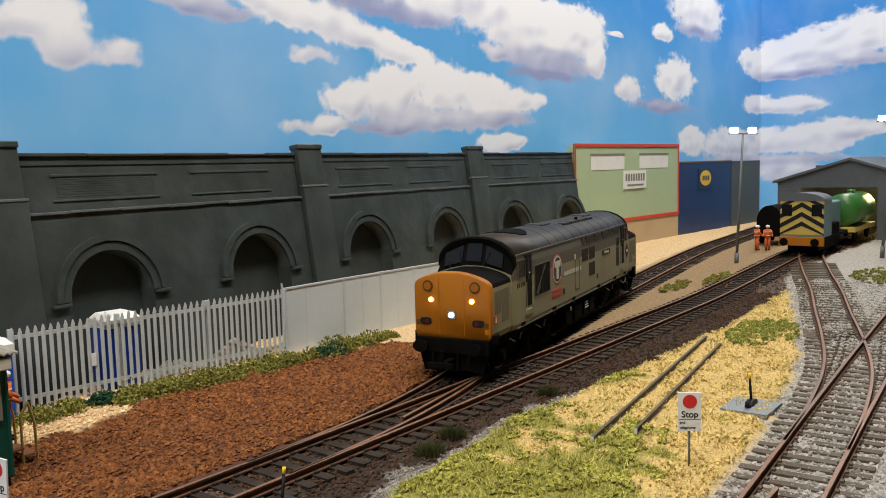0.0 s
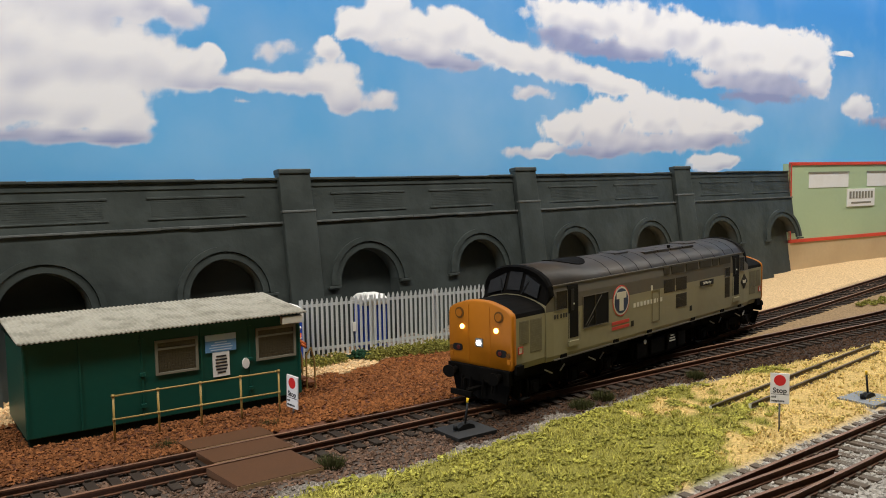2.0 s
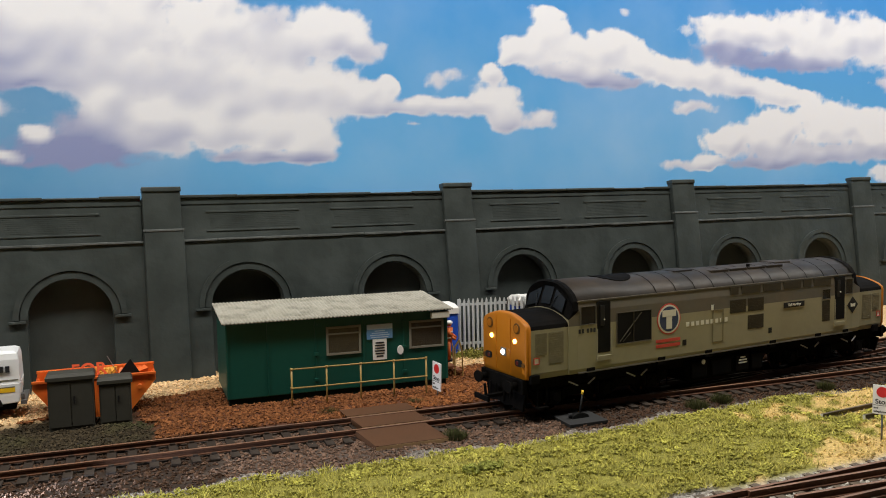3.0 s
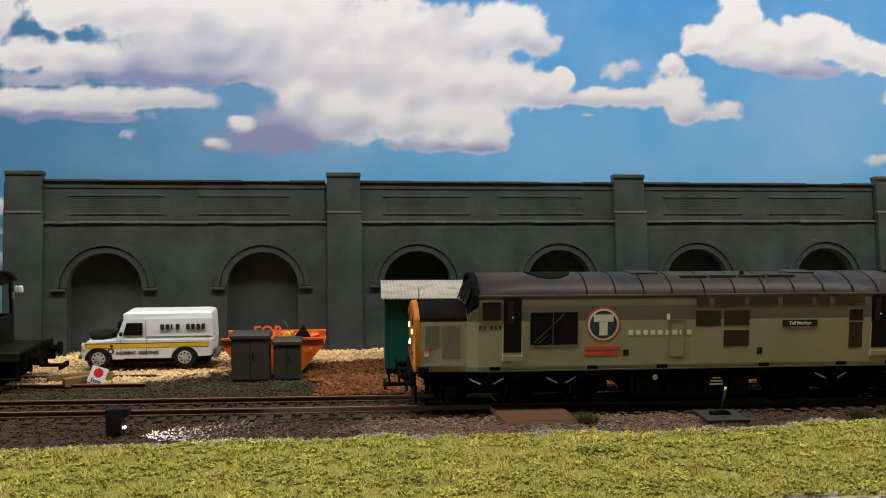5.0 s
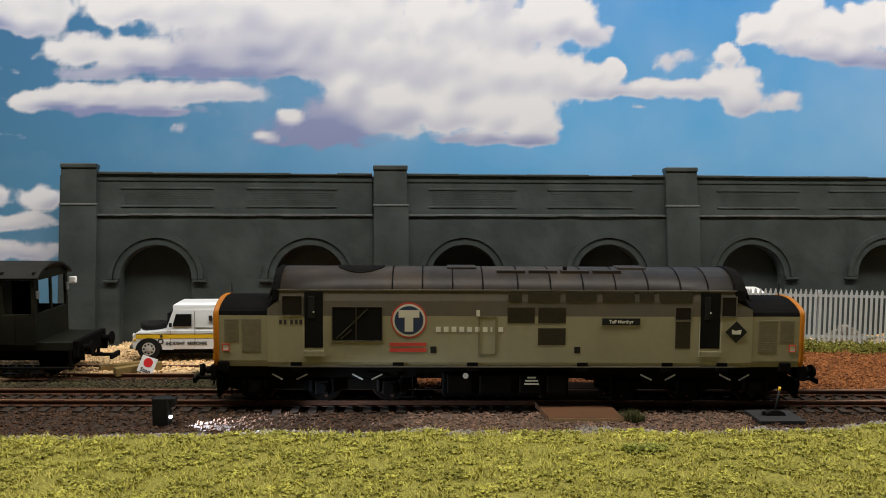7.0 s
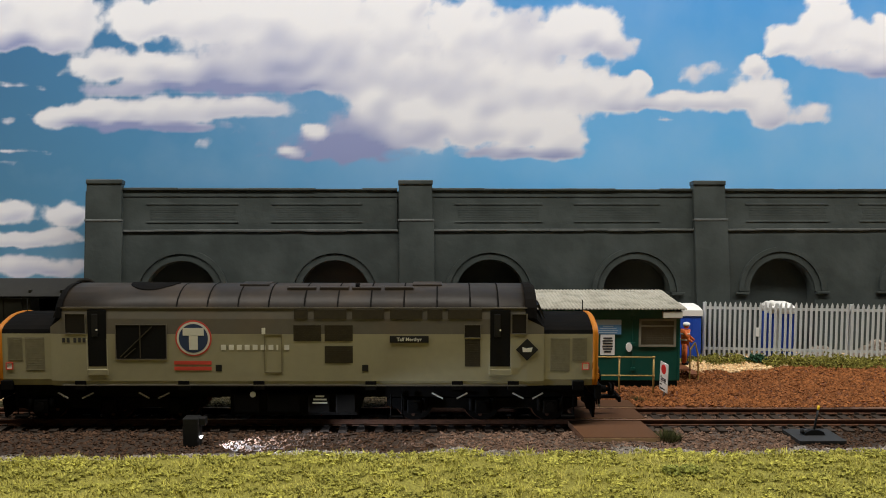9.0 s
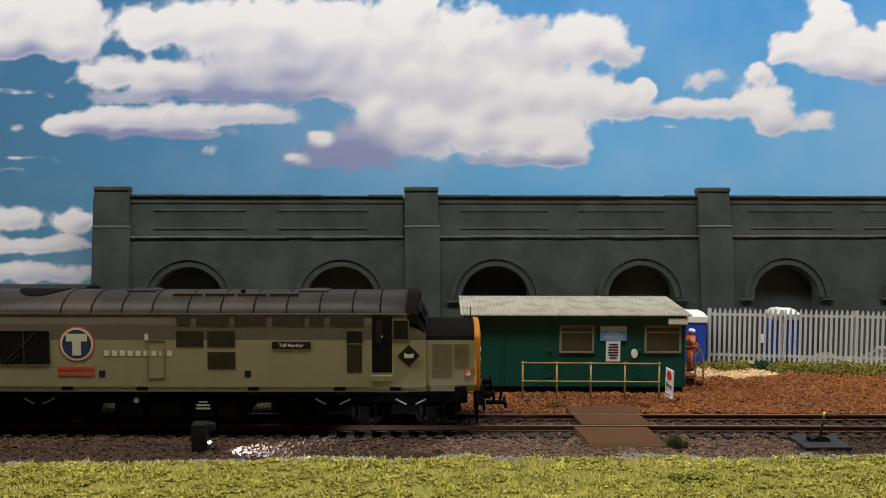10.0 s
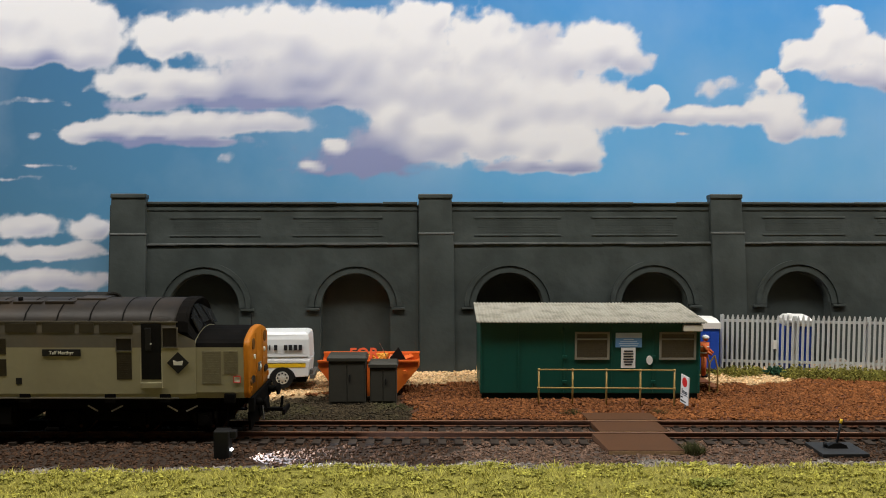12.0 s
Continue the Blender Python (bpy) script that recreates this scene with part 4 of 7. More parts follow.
            box(bm, -91, 91, a, b, z, z + 0.5)
        part("body_rail", bm, (LOCO_DARK,), loco)
        for x in (-113, -84, -43.5, -14, 30, 64, 86, 109):
            a, b = sorted((16.0 * sd, 17.9 * sd))
            part("bracket", box(B(), x - 2.2, x + 2.2, a, b, 16.4, 20.0, 0, 0.2), LOCO_BLACK, loco)
    bm = B()
    for x in (-46, -34, -22, -10, 4, 17, 30, 43, 56, 69, 80):
        secs = []
        for dx in (-0.3, 0.3):
            secs.append([(x + dx, y * 1.002, z + 0.14) for _, y, z in body_ring(0, False) if z > 48])
        r0, r1 = [[bm.verts.new(p) for p in q] for q in secs]
        for k in range(len(r0) - 1):
            bm.faces.new((r0[k], r0[k + 1], r1[k + 1], r1[k]))
    part("roof_rib", bm, LOCO_BLACK, loco, "dark roof ribs")
    bm = B()
    prof = [(p[1], p[2]) for p in body_ring(0, False)][:10][::-1]

    def roof_z(y):
        return float(np.interp(abs(y), [0.0] + [p[0] for p in prof[:6]], [56.5] + [p[1] for p in prof[:6]]))
    rings = []
    for r in (0.01, 3, 6, 8.6, 9.6, 9.9):
        rings.append([bm.verts.new((-59.3 + r * math.cos(a), r * math.sin(a), roof_z(r * math.sin(a)) + (0.2 if r < 9 else (0.42 if r < 9.8 else -0.3)))) for a in [math.tau * k / 32 for k in range(32)]])
    for r0, r1 in zip(rings, rings[1:]):
        for k in range(32):
            bm.faces.new((r0[k], r0[(k + 1) % 32], r1[(k + 1) % 32], r1[k]))
    part("fan_grille", bm, LOCO_BLACK, loco, "round sooty roof fan")
    for x0, x1, y0, y1 in ((-24, -12, -5, 5), (46, 58, -5, 5)):
        part("roof_hatch", box(B(), x0, x1, y0, y1, 55.4, 56.75, 0, 0.3), LOCO_ROOF, loco)
    for k, x in enumerate((-4, 9, 22, 35)):
        part("roof_plate", box(B(), x, x + 11.6, -9.5, -3.2, 54.6, 56.0 + 0.08 * (k % 2), 0, 0.25), LOCO_ROOF, loco)
    part("exhaust_port", rod(B(), (24, -7, 55.2), (24, -7, 57.4), 0.9, 10), LOCO_BLACK, loco)
    bm = B()
    box(bm, -112, 112, -13.5, 13.5, 12.5, 18.1, 0, 0.4)
    part("underframe", bm, LOCO_BLACK, loco, "black underframe")
    bm = B()
    boxes = []
    box(bm, -26, 25, -15.6, 15.6, 5.6, 15, 0, 0.8)
    for sd in (-1, 1):
        for x0, x1 in ((-24, -14), (-11, 2), (5, 14), (16, 24)):
            a, b = sorted((15.4 * sd, 16.9 * sd))
            boxes.append((x0, x1, a, b))
    tank = part("fuel_tank", bm, LOCO_BLACK, loco, "black fuel tank")
    for x0, x1, a, b in boxes:
        part("battery_box", box(B(), x0, x1, a, b, 7.0, 14.6, 0, 0.5), LOCO_BLACK, tank)
    for sd in (-1, 1):
        bm = B()
        a, b = sorted((16.8 * sd, 17.1 * sd))
        slab(bm, disc(16, 1.15, -16.6, 14.4), "y", a, b)
        part("fuel_gauge", bm, WHITE, tank)
        for k, wd in enumerate((3.4, 5.2, 5.8)):
            part("notice_bar", box(B(), 9.8 - wd / 2, 9.8 + wd / 2, a, b, 13.4 - k * 1.3, 14.0 - k * 1.3), CREAM, tank)
    wheel = B()
    for y0, y1, r in ((-1, 1, 0),):
        for sd in (-1, 1):
            rod(wheel, (0, sd * 7.4, 0), (0, sd * 9.6, 0), 7.3, 24, 0)
            rod(wheel, (0, sd * 7.0, 0), (0, sd * 7.5, 0), 8.0, 24, 1)
            for k in range(6):
                a = k * math.tau / 6
                rod(wheel, (5 * math.cos(a), sd * 9.5, 5 * math.sin(a)), (5 * math.cos(a), sd * 9.75, 5 * math.sin(a)), 0.8, 6, 1)
        rod(wheel, (0, -9, 0), (0, 9, 0), 1.2, 8, 1)
    wheel_me = finish("wheel", wheel, (LOCO_BLACK, RAIL_SIDE))
    wheels = []
    for s in (-1, 1):
        bm = B()
        box(bm, -33, 33, -11.4, 11.4, 9.5, 12.4, 0, 0.3)
        for sd in (-1, 1):
            a, b = sorted((11.2 * sd, 13.6 * sd))
            slab(bm, [(-38, 12.2), (38, 12.2), (38, 9.0), (30, 6.6), (20, 8.2), (8, 8.2), (3, 6.4), (-3, 6.4), (-8, 8.2), (-20, 8.2), (-30, 6.6), (-38, 9.0)], "y", a, b)
        bogie = part("bogie", bm, LOCO_BLACK, loco, "black six-wheeled bogie", at=(s * 74.0, 0, 0))
        for sd in (-1, 1):
            for x in (-27, 0, 27):
                bm = B()
                a, b = sorted((13.4 * sd, 15.4 * sd))
                box(bm, x - 3.0, x + 3.0, a, b, 6.2, 12.0, 0, 0.6)
                slab(bm, disc(12, 1.7, x, 9.2), "y", *sorted((15.3 * sd, 15.9 * sd)))
                for o in (-4.2, 4.2):
                    rod(bm, (x + o, 14.2 * sd, 7.4), (x + o, 14.2 * sd, 12.4), 1.1, 8)
                part("axle_box", bm, LOCO_BLACK, bogie)
            bm = B()
            for x, o in ((-20, 5), (-6, -5), (12, 5), (24, -5)):
                rod(bm, (x, 15.2 * sd, 14.6), (x + o * 0.85, 16.0 * sd, 12.6), 0.33, 5)
            part("brake_rod", bm, ROD_STEEL, bogie, "bare steel brake rods")
            for x in (-34, 34):
                bm = B()
                a, b = sorted((14.0 * sd, 16.6 * sd))
                box(bm, x - 2.6, x + 2.6, a, b, 5.2, 5.8)
                rod(bm, (x - 2.2, 15 * sd, 5.6), (x - 2.2, 15 * sd, 14), 0.3, 5)
                rod(bm, (x + 2.2, 15 * sd, 5.6), (x + 2.2, 15 * sd, 14), 0.3, 5)
                part("footstep", bm, LOCO_BLACK, bogie)
        for x in (-27, 0, 27):
            wheels.append(part("wheel", wheel_me, None, bogie, "dark spoked wheelset", at=(x, 0, RAIL_Z + 7.3)))
    # the trailing cab front and nose stand a little further out than the leading ones
    for ob in loco.children:
        if ob.name.startswith(("bogie", "depot_plaque")):
            continue
        for piece in (ob, *ob.children):
            for v in piece.data.vertices:
                u = min(max((v.co.x - 0.0906) / 0.004, 0.0), 1.0)
                v.co.x += 0.0026 * u
    return loco, wheels


CAB_GLASS = mat("dark_cab_glass", (0.008, 0.008, 0.009), 0.25, vary=0.1, bump=0, gloss=0.15)
SPARE_RAIL = mat("dull_brown_spare_rail", (0.09, 0.066, 0.038), 0.7, grain=600, vary=0.3, stain=(0.2, 0.15, 0.09))
CAB_PANE = mat("grey_cab_pane", (0.014, 0.0145, 0.015), 0.2, vary=0.2, bump=0, gloss=0.15)
ROD_STEEL = mat("bright_rod_paint", (0.55, 0.53, 0.48), 0.5, vary=0.15)
loco, loco_wheels = locomotive()

# ---- crossing boards ----


def crossing_board(x0, x1, y0, y1, skew, drop=0.0):
    t = thing("crossing_board", (x0 + x1) / 2, (y0 + y1) / 2, 0, -3.8, "flat brown foot-crossing board beside the rail", "crossing board", "foot crossing boards")
    w, d = (x1 - x0) / 2, (y1 - y0) / 2
    bm = B()
    slab(bm, [(-w + skew, d), (w + skew, d), (w - skew, -d), (-w - skew, -d)], "z", -0.6, 1.95)
    for v in bm.verts:
        if v.co.y < 0:
            v.co.z -= drop
    part("board", bm, BOARD_BROWN, t)
    bm = B()
    slab(bm, [(-w - skew, -d + 0.01), (w - skew, -d + 0.01), (w - skew, -d - 0.15), (-w - skew, -d - 0.15)], "z", -0.3 - drop, 1.7 - drop)
    part("cut_edge", bm, BOARD_EDGE, t, "pale cut edge")


crossing_board(61.3, 90.6, 147.0, 165.6, -1.6, 1.3)
crossing_board(64.2, 92.6, 169.2, 183.4, -0.6)
crossing_board(63.6, 94.2, 186.8, 198.4, -0.4)

# ---- site hut ----


def hut():
    h = thing("site_hut", 21.4, 231.0, 0.8, -3.8, "dark green portable site hut with pale corrugated roof", "hut")
    L, D, Z0, Z1 = 106.0, 42.0, 1.5, 37.4
    bm = B()
    box(bm, 0, L, 0, D, Z0 + 1.5, Z1, 0, 0.4)
    part("wall", bm, HUT_GREEN, h)
    part("skirt", box(B(), 1.0, L - 1.0, 0.8, D - 1, -0.8, Z0 + 1.6), HUT_DARK, h)
    bm = B()
    for x in (0.6, 18.6, 40.6, 63.4, 83.4, 105.4):
        box(bm, x - 0.35, x + 0.35, -0.35, 0.1, Z0 + 2, Z1 - 0.5)
    box(bm, 0, L, -0.3, 0.1, Z1 - 0.9, Z1 - 0.2)
    for x in (40.6, 83.4):
        for z in (8, 20, 33):
            box(bm, x - 1.0, x + 1.0, -0.7, 0, z, z + 1.5, 0, 0.1)
    part("panel_joint", bm, HUT_GREEN, h)
    bm = B()
    n = 64
    xs = np.linspace(-1.8, L + 2.0, n * 6 + 1)
    rows = []
    for y, z in ((-3.0, Z1 + 0.9), (D + 1.5, Z1 + 4.2)):
        rows.append([bm.verts.new((x, y, z + 0.22 * math.sin((x + 1.8) / (L + 3.8) * n * math.tau))) for x in xs])
    low = [[bm.verts.new((v.co.x, v.co.y, v.co.z - 0.5)) for v in r] for r in rows]
    for a in range(len(xs) - 1):
        f = bm.faces.new((rows[0][a], rows[0][a + 1], rows[1][a + 1], rows[1][a]))
        f.smooth = True
        bm.faces.new((low[0][a], rows[0][a], rows[0][a + 1], low[0][a + 1])[::-1])
        bm.faces.new((low[1][a], low[1][a + 1], low[0][a + 1], low[0][a]))
    part("roof", bm, ROOF_SHEET, h, "lichen-stained corrugated roof sheet")
    part("roof_edge", box(B(), -1.2, L + 1.2, -1.6, D, Z1 - 0.1, Z1 + 0.6), HUT_DARK, h)
    for x0, x1 in ((46.2, 61.4), (86.8, 103.0)):
        w = part("window", box(B(), x0, x1, -0.15, 0.2, 20.4, 32.2), GLASS_BROWN, h, "meshed brown window")
        bm = B()
        for q in ((x0 - 0.7, x1 + 0.7, 32.0, 33.0), (x0 - 0.7, x1 + 0.7, 19.6, 20.5), (x0 - 0.7, x0 + 0.3, 20.5, 32.0), (x1 - 0.3, x1 + 0.7, 20.5, 32.0), (x0, x1, 29.2, 29.9)):
            box(bm, q[0], q[1], -0.6, 0.1, q[2], q[3])
        part("window_frame", bm, FRAME_GREY, w)
        bm = B()
        for k in range(14):
            x = x0 + 0.6 + k * (x1 - x0 - 1.2) / 13
            rod(bm, (x, -0.35, 20.5), (x, -0.35, 32.0), 0.045, 4)
        for k in range(11):
            rod(bm, (x0 + 0.3, -0.35, 20.9 + k * 1.05), (x1 - 0.3, -0.35, 20.9 + k * 1.05), 0.045, 4)
        part("mesh_guard", bm, GRILLE, w)
    bm = B()
    box(bm, 65.0, 77.6, -0.5, 0.1, 25.6, 32.6, 0)
    box(bm, 65.0, 77.6, -0.55, 0.1, 30.2, 32.6, 1)
    for k, wd in enumerate((5, 8, 9.5, 8.5)):
        box(bm, 71.3 - wd / 2, 71.3 + wd / 2, -0.6, 0, 29.2 - k * 1.0, 29.6 - k * 1.0, 1)
    part("blue_notice", bm, (SIGN_BLUE, SIGN_PALE), h, "blue and white safety notice")
    bm = B()
    box(bm, 67.8, 74.6, -0.55, 0.1, 15.6, 25.4, 0)
    notice = part("white_notice", bm, WHITE, h, "white notice with rows of small print")
    for k, wd in enumerate((4.2, 4.8, 4.6, 5.0, 4.4, 3.4)):
        part("print_bar", box(B(), 71.2 - wd / 2, 71.2 + wd / 2, -0.65, 0, 23.4 - k * 1.3, 24.1 - k * 1.3), TEXT_DARK, notice)
    bm = B()
    slab(bm, disc(10, 1.5, 81.4, 19.4, 2.2), "y", -0.9, 0)
    part("lock_cover", bm, WHITE, h)
    part("light_box", box(B(), 97.0, 106.2, -2.6, 0, 33.6, 36.8, 0, 0.3), CREAM, h, "cream light box under the eaves")
    # steps and hand rail at the end door
    st = thing("entrance_steps", 128.6, 236, 1.0, -3.8, "small rusty landing with yellow hand rails at the hut end", "steps")
    bm = B()
    box(bm, 0, 9, 2, 16, 4.6, 5.4, 0, 0.1)
    box(bm, 9, 13, 2, 16, 2.4, 3.0, 0, 0.1)
    part("tread", bm, HUB_RUST, st, "rust brown treads")
    for y in (2.4, 15.6):
        bm = B()
        rod(bm, (8.6, y, -1), (8.6, y, 15), 0.42, 6)
        rod(bm, (12.8, y, -1), (12.6, y, 12), 0.42, 6)
        rod(bm, (8.6, y, 15), (11.0, y, 18.6), 0.42, 6)
        rod(bm, (11.0, y, 18.6), (12.6, y, 12), 0.42, 6)
        rod(bm, (0.4, y, -1), (0.4, y, 5), 0.42, 6)
        part("hand_rail", bm, RAIL_YELLOW, st)


HUB_RUST = mat("rust_brown_paint", (0.2, 0.07, 0.025), 0.7, vary=0.3)
hut()


def guard_rail():
    g = thing("guard_rail", 47.6, 218.0, 1.0, -5.0, "yellow tubular guard rail in front of the green hut", "railing")
    for k in range(5):
        x = k * 15.8
        bm = B()
        rod(bm, (x, 0, -2), (x, 0, 16.8), 0.42, 8)
        for z in (8.2, 16.8):
            rod(bm, (x, 0, z - 0.5), (x, 0, z + 0.5), 0.62, 8)
        part("post", bm, RAIL_YELLOW, g)
    for z in (8.2, 16.8):
        part("tube", rod(B(), (-0.3, 0, z), (63.5, 0, z), 0.33, 8), RAIL_YELLOW, g)


guard_rail()


def stop_sign(x, y, z, rz, h0, w, h, label, lean=0.0, small=True, post=True):
    s = thing("stop_sign", x, y, z, rz, label, "sign", "stop signs")
    s.matrix_basis = pose(x * MM, y * MM, z * MM, 0, lean, rz)
    part("board", box(B(), -w / 2, w / 2, -0.25, 0.25, h0, h0 + h, 0, 0.05), WHITE, s)
    bm = B()
    slab(bm, disc(28, w * 0.31, 0, h0 + h * 0.77), "y", -0.34, -0.2)
    part("red_disc", bm, SIGN_RED, s)
    lettering("Stop", w * 0.4, TEXT_DARK, s, facing(0, -0.3, h0 + h * 0.36), 0.05, "stop_word", "", "CENTER")
    if small:
        part("rule", box(B(), -w / 2 + 0.2, w / 2 - 0.2, -0.31, -0.2, h0 + h * 0.3, h0 + h * 0.315), TEXT_DARK, s)
        lettering("and", w * 0.17, TEXT_DARK, s, facing(-w * 0.44, -0.3, h0 + h * 0.19), 0.05, "small_words")
        lettering("telephone", w * 0.17, TEXT_DARK, s, facing(-w * 0.44, -0.3, h0 + h * 0.06), 0.05, "small_words")
    if post:
        part("post", rod(B(), (0, 0.5, -1.5), (0, 0.5, h0 + 1), 0.35, 8), POLE_GREY, s)


stop_sign(234.6, 68.2, 0.5, -60, 10.2, 6.4, 11.0, "white stop and telephone sign with red disc on post")
stop_sign(113.6, 207.5, 1.6, -82, 1.6, 7.2, 13.2, "white stop sign leaning beside the guard rail", lean=3)

# ---- palisade fence and sheet panels ----
FENCE = ((166.0, 292.0), (282.0, 270.0), (320.0, 267.0), (346.0, 264.2), (396.0, 258.5))


def palisade():
    (x0, y0), (x1, y1) = FENCE[0], FENCE[1]
    length, a = math.hypot(x1 - x0, y1 - y0), math.degrees(math.atan2(y1 - y0, x1 - x0))
    f = thing("palisade_fence", x0, y0, 1.0, a, "grey galvanised steel palisade fence", "fence")
    bm = B()
    for p, q in (((-0.72, 0.0), (-0.28, -0.3)), ((-0.28, -0.3), (0.28, -0.3)), ((0.28, -0.3), (0.72, 0.0))):
        slab(bm, [(p[0], p[1]), (q[0], q[1]), (q[0], q[1] + 0.22), (p[0], p[1] + 0.22)], "z", -1.5, 29.6)
    slab(bm, [(-0.72, 29.6), (0.72, 29.6), (0.3, 31.2), (0, 31.6), (-0.3, 31.2)], "y", -0.3, 0.0)
    pale = finish("pale", bm, FENCE_GREY)
    rng = random.Random(2)
    n = int(length / 2.72)
    for k in range(n + 1):
        part("pale", pale, None, f, at=(k * 2.72, rng.uniform(-0.08, 0.08), rng.uniform(-0.25, 0.25)))
    for z in (4.2, 27.2):
        part("fence_rail", box(B(), 0, length, 0.25, 1.0, z, z + 1.5, 0, 0.1), FENCE_GREY, f)
    for k in range(4):
        part("fence_post", box(B(), k * length / 3 - 1.0, k * length / 3 + 1.0, 0.9, 2.2, -2, 31.0, 0, 0.15), FENCE_GREY, f)
    part("notice", box(B(), 27.6, 29.4, -0.7, -0.4, 12.4, 17.4), WHITE, f)
    for (xa, ya), (xb, yb) in zip(FENCE[1:], FENCE[2:]):
        ln, an = math.hypot(xb - xa, yb - ya), math.degrees(math.atan2(yb - ya, xb - xa))
        p = thing("sheet_fence_panel", xa, ya, 1.0, an, "pale grey sheet steel fence panel", "fence", "sheet fence panels")
        bm = B()
        box(bm, 0.4, ln - 0.4, 0, 0.6, -1.5, 31.0, 0, 0.1)
        part("sheet", bm, FENCE_PANEL, p)
        for k in range(1, int(ln / 13)):
            part("sheet_lap", box(B(), k * 13.0, k * 13.0 + 1.1, -0.14, 0.1, 0.2, 30.6), FENCE_PANEL, p)
        part("fence_post", box(B(), -0.5, 0.7, -0.3, 1.5, -2, 31.6, 0, 0.15), FENCE_GREY, p)
        part("fence_rail", box(B(), 0, ln, -0.3, 0.7, 30.6, 31.6, 0, 0.1), FENCE_GREY, p)
    d = thing("bent_fence_strut", 276, 268.6, 1.0, a, "bent pale strut leaning on the fence", "strut")
    part("strut", rod(rod(B(), (0, -1.4, 0), (2.6, -1.2, 22), 0.45, 6), (2.6, -1.2, 22), (1.6, -1.0, 34.5), 0.45, 6), FENCE_GREY, d)


palisade()


def portable_toilet(x, y, rz, label):
    t = thing("portable_toilet", x, y, 1.0, rz, label, "portable toilet", "portable toilets")
    bm = B()
    box(bm, -6.8, 6.8, -6.8, 6.8, -1, 25.6, 0, 0.4)
    part("cabin", bm, TOILET_BLUE, t)
    for s in (-1, 1):
        for k in (-3.4, 0, 3.4):
            part("wall_rib", box(B(), k - 1.1, k + 1.1, s * 6.8 - 0.25, s * 6.8 + 0.25, 3, 23), TOILET_BLUE, t)
            part("wall_rib", box(B(), s * 6.8 - 0.25, s * 6.8 + 0.25, k - 1.1, k + 1.1, 3, 23), TOILET_BLUE, t)
    bm = B()
    loft(bm, [[(-7.3, -7.3, 25.2), (7.3, -7.3, 25.2), (7.3, 7.3, 25.2), (-7.3, 7.3, 25.2)], [(-7.3, -7.3, 28.4), (7.3, -7.3, 28.4), (7.3, 7.3, 28.4), (-7.3, 7.3, 28.4)], [(-5.4, -5.4, 30.6), (5.4, -5.4, 30.6), (5.4, 5.4, 30.6), (-5.4, 5.4, 30.6)]])
    part("roof", bm, WHITE, t, "white plastic roof")
    part("vent_pipe", rod(B(), (-5.2, -5.2, 28), (-5.2, -5.2, 32.2), 1.3, 10), WHITE, t)


portable_toilet(153.2, 287.5, -6, "blue portable toilet with white roof beside the hut")
portable_toilet(208.6, 292.8, -8, "blue portable toilet with white roof behind the fence")

# ---- off-road van ----


def wheel_parts(parent, x, y, r, w, sd):
    bm = B()
    rod(bm, (x, y - w / 2, r), (x, y + w / 2, r), r, 24)
    t = part("tyre", bm, TYRE, parent)
    bm = B()
    c = y + sd * w / 2
    rod(bm, (x, c - sd * 0.3, r), (x, c + sd * 0.15, r), r * 0.6, 20, 0)
    rod(bm, (x, c, r), (x, c + sd * 0.5, r), r * 0.2, 10, 0)
    for k in range(8):
        a = k * math.tau / 8
        rod(bm, (x + r * 0.42 * math.cos(a), c, r + r * 0.42 * math.sin(a)), (x + r * 0.42 * math.cos(a), c + sd * 0.22, r + r * 0.42 * math.sin(a)), r * 0.09, 6, 1)
    part("rim", bm, (HUB, BLACK), t)


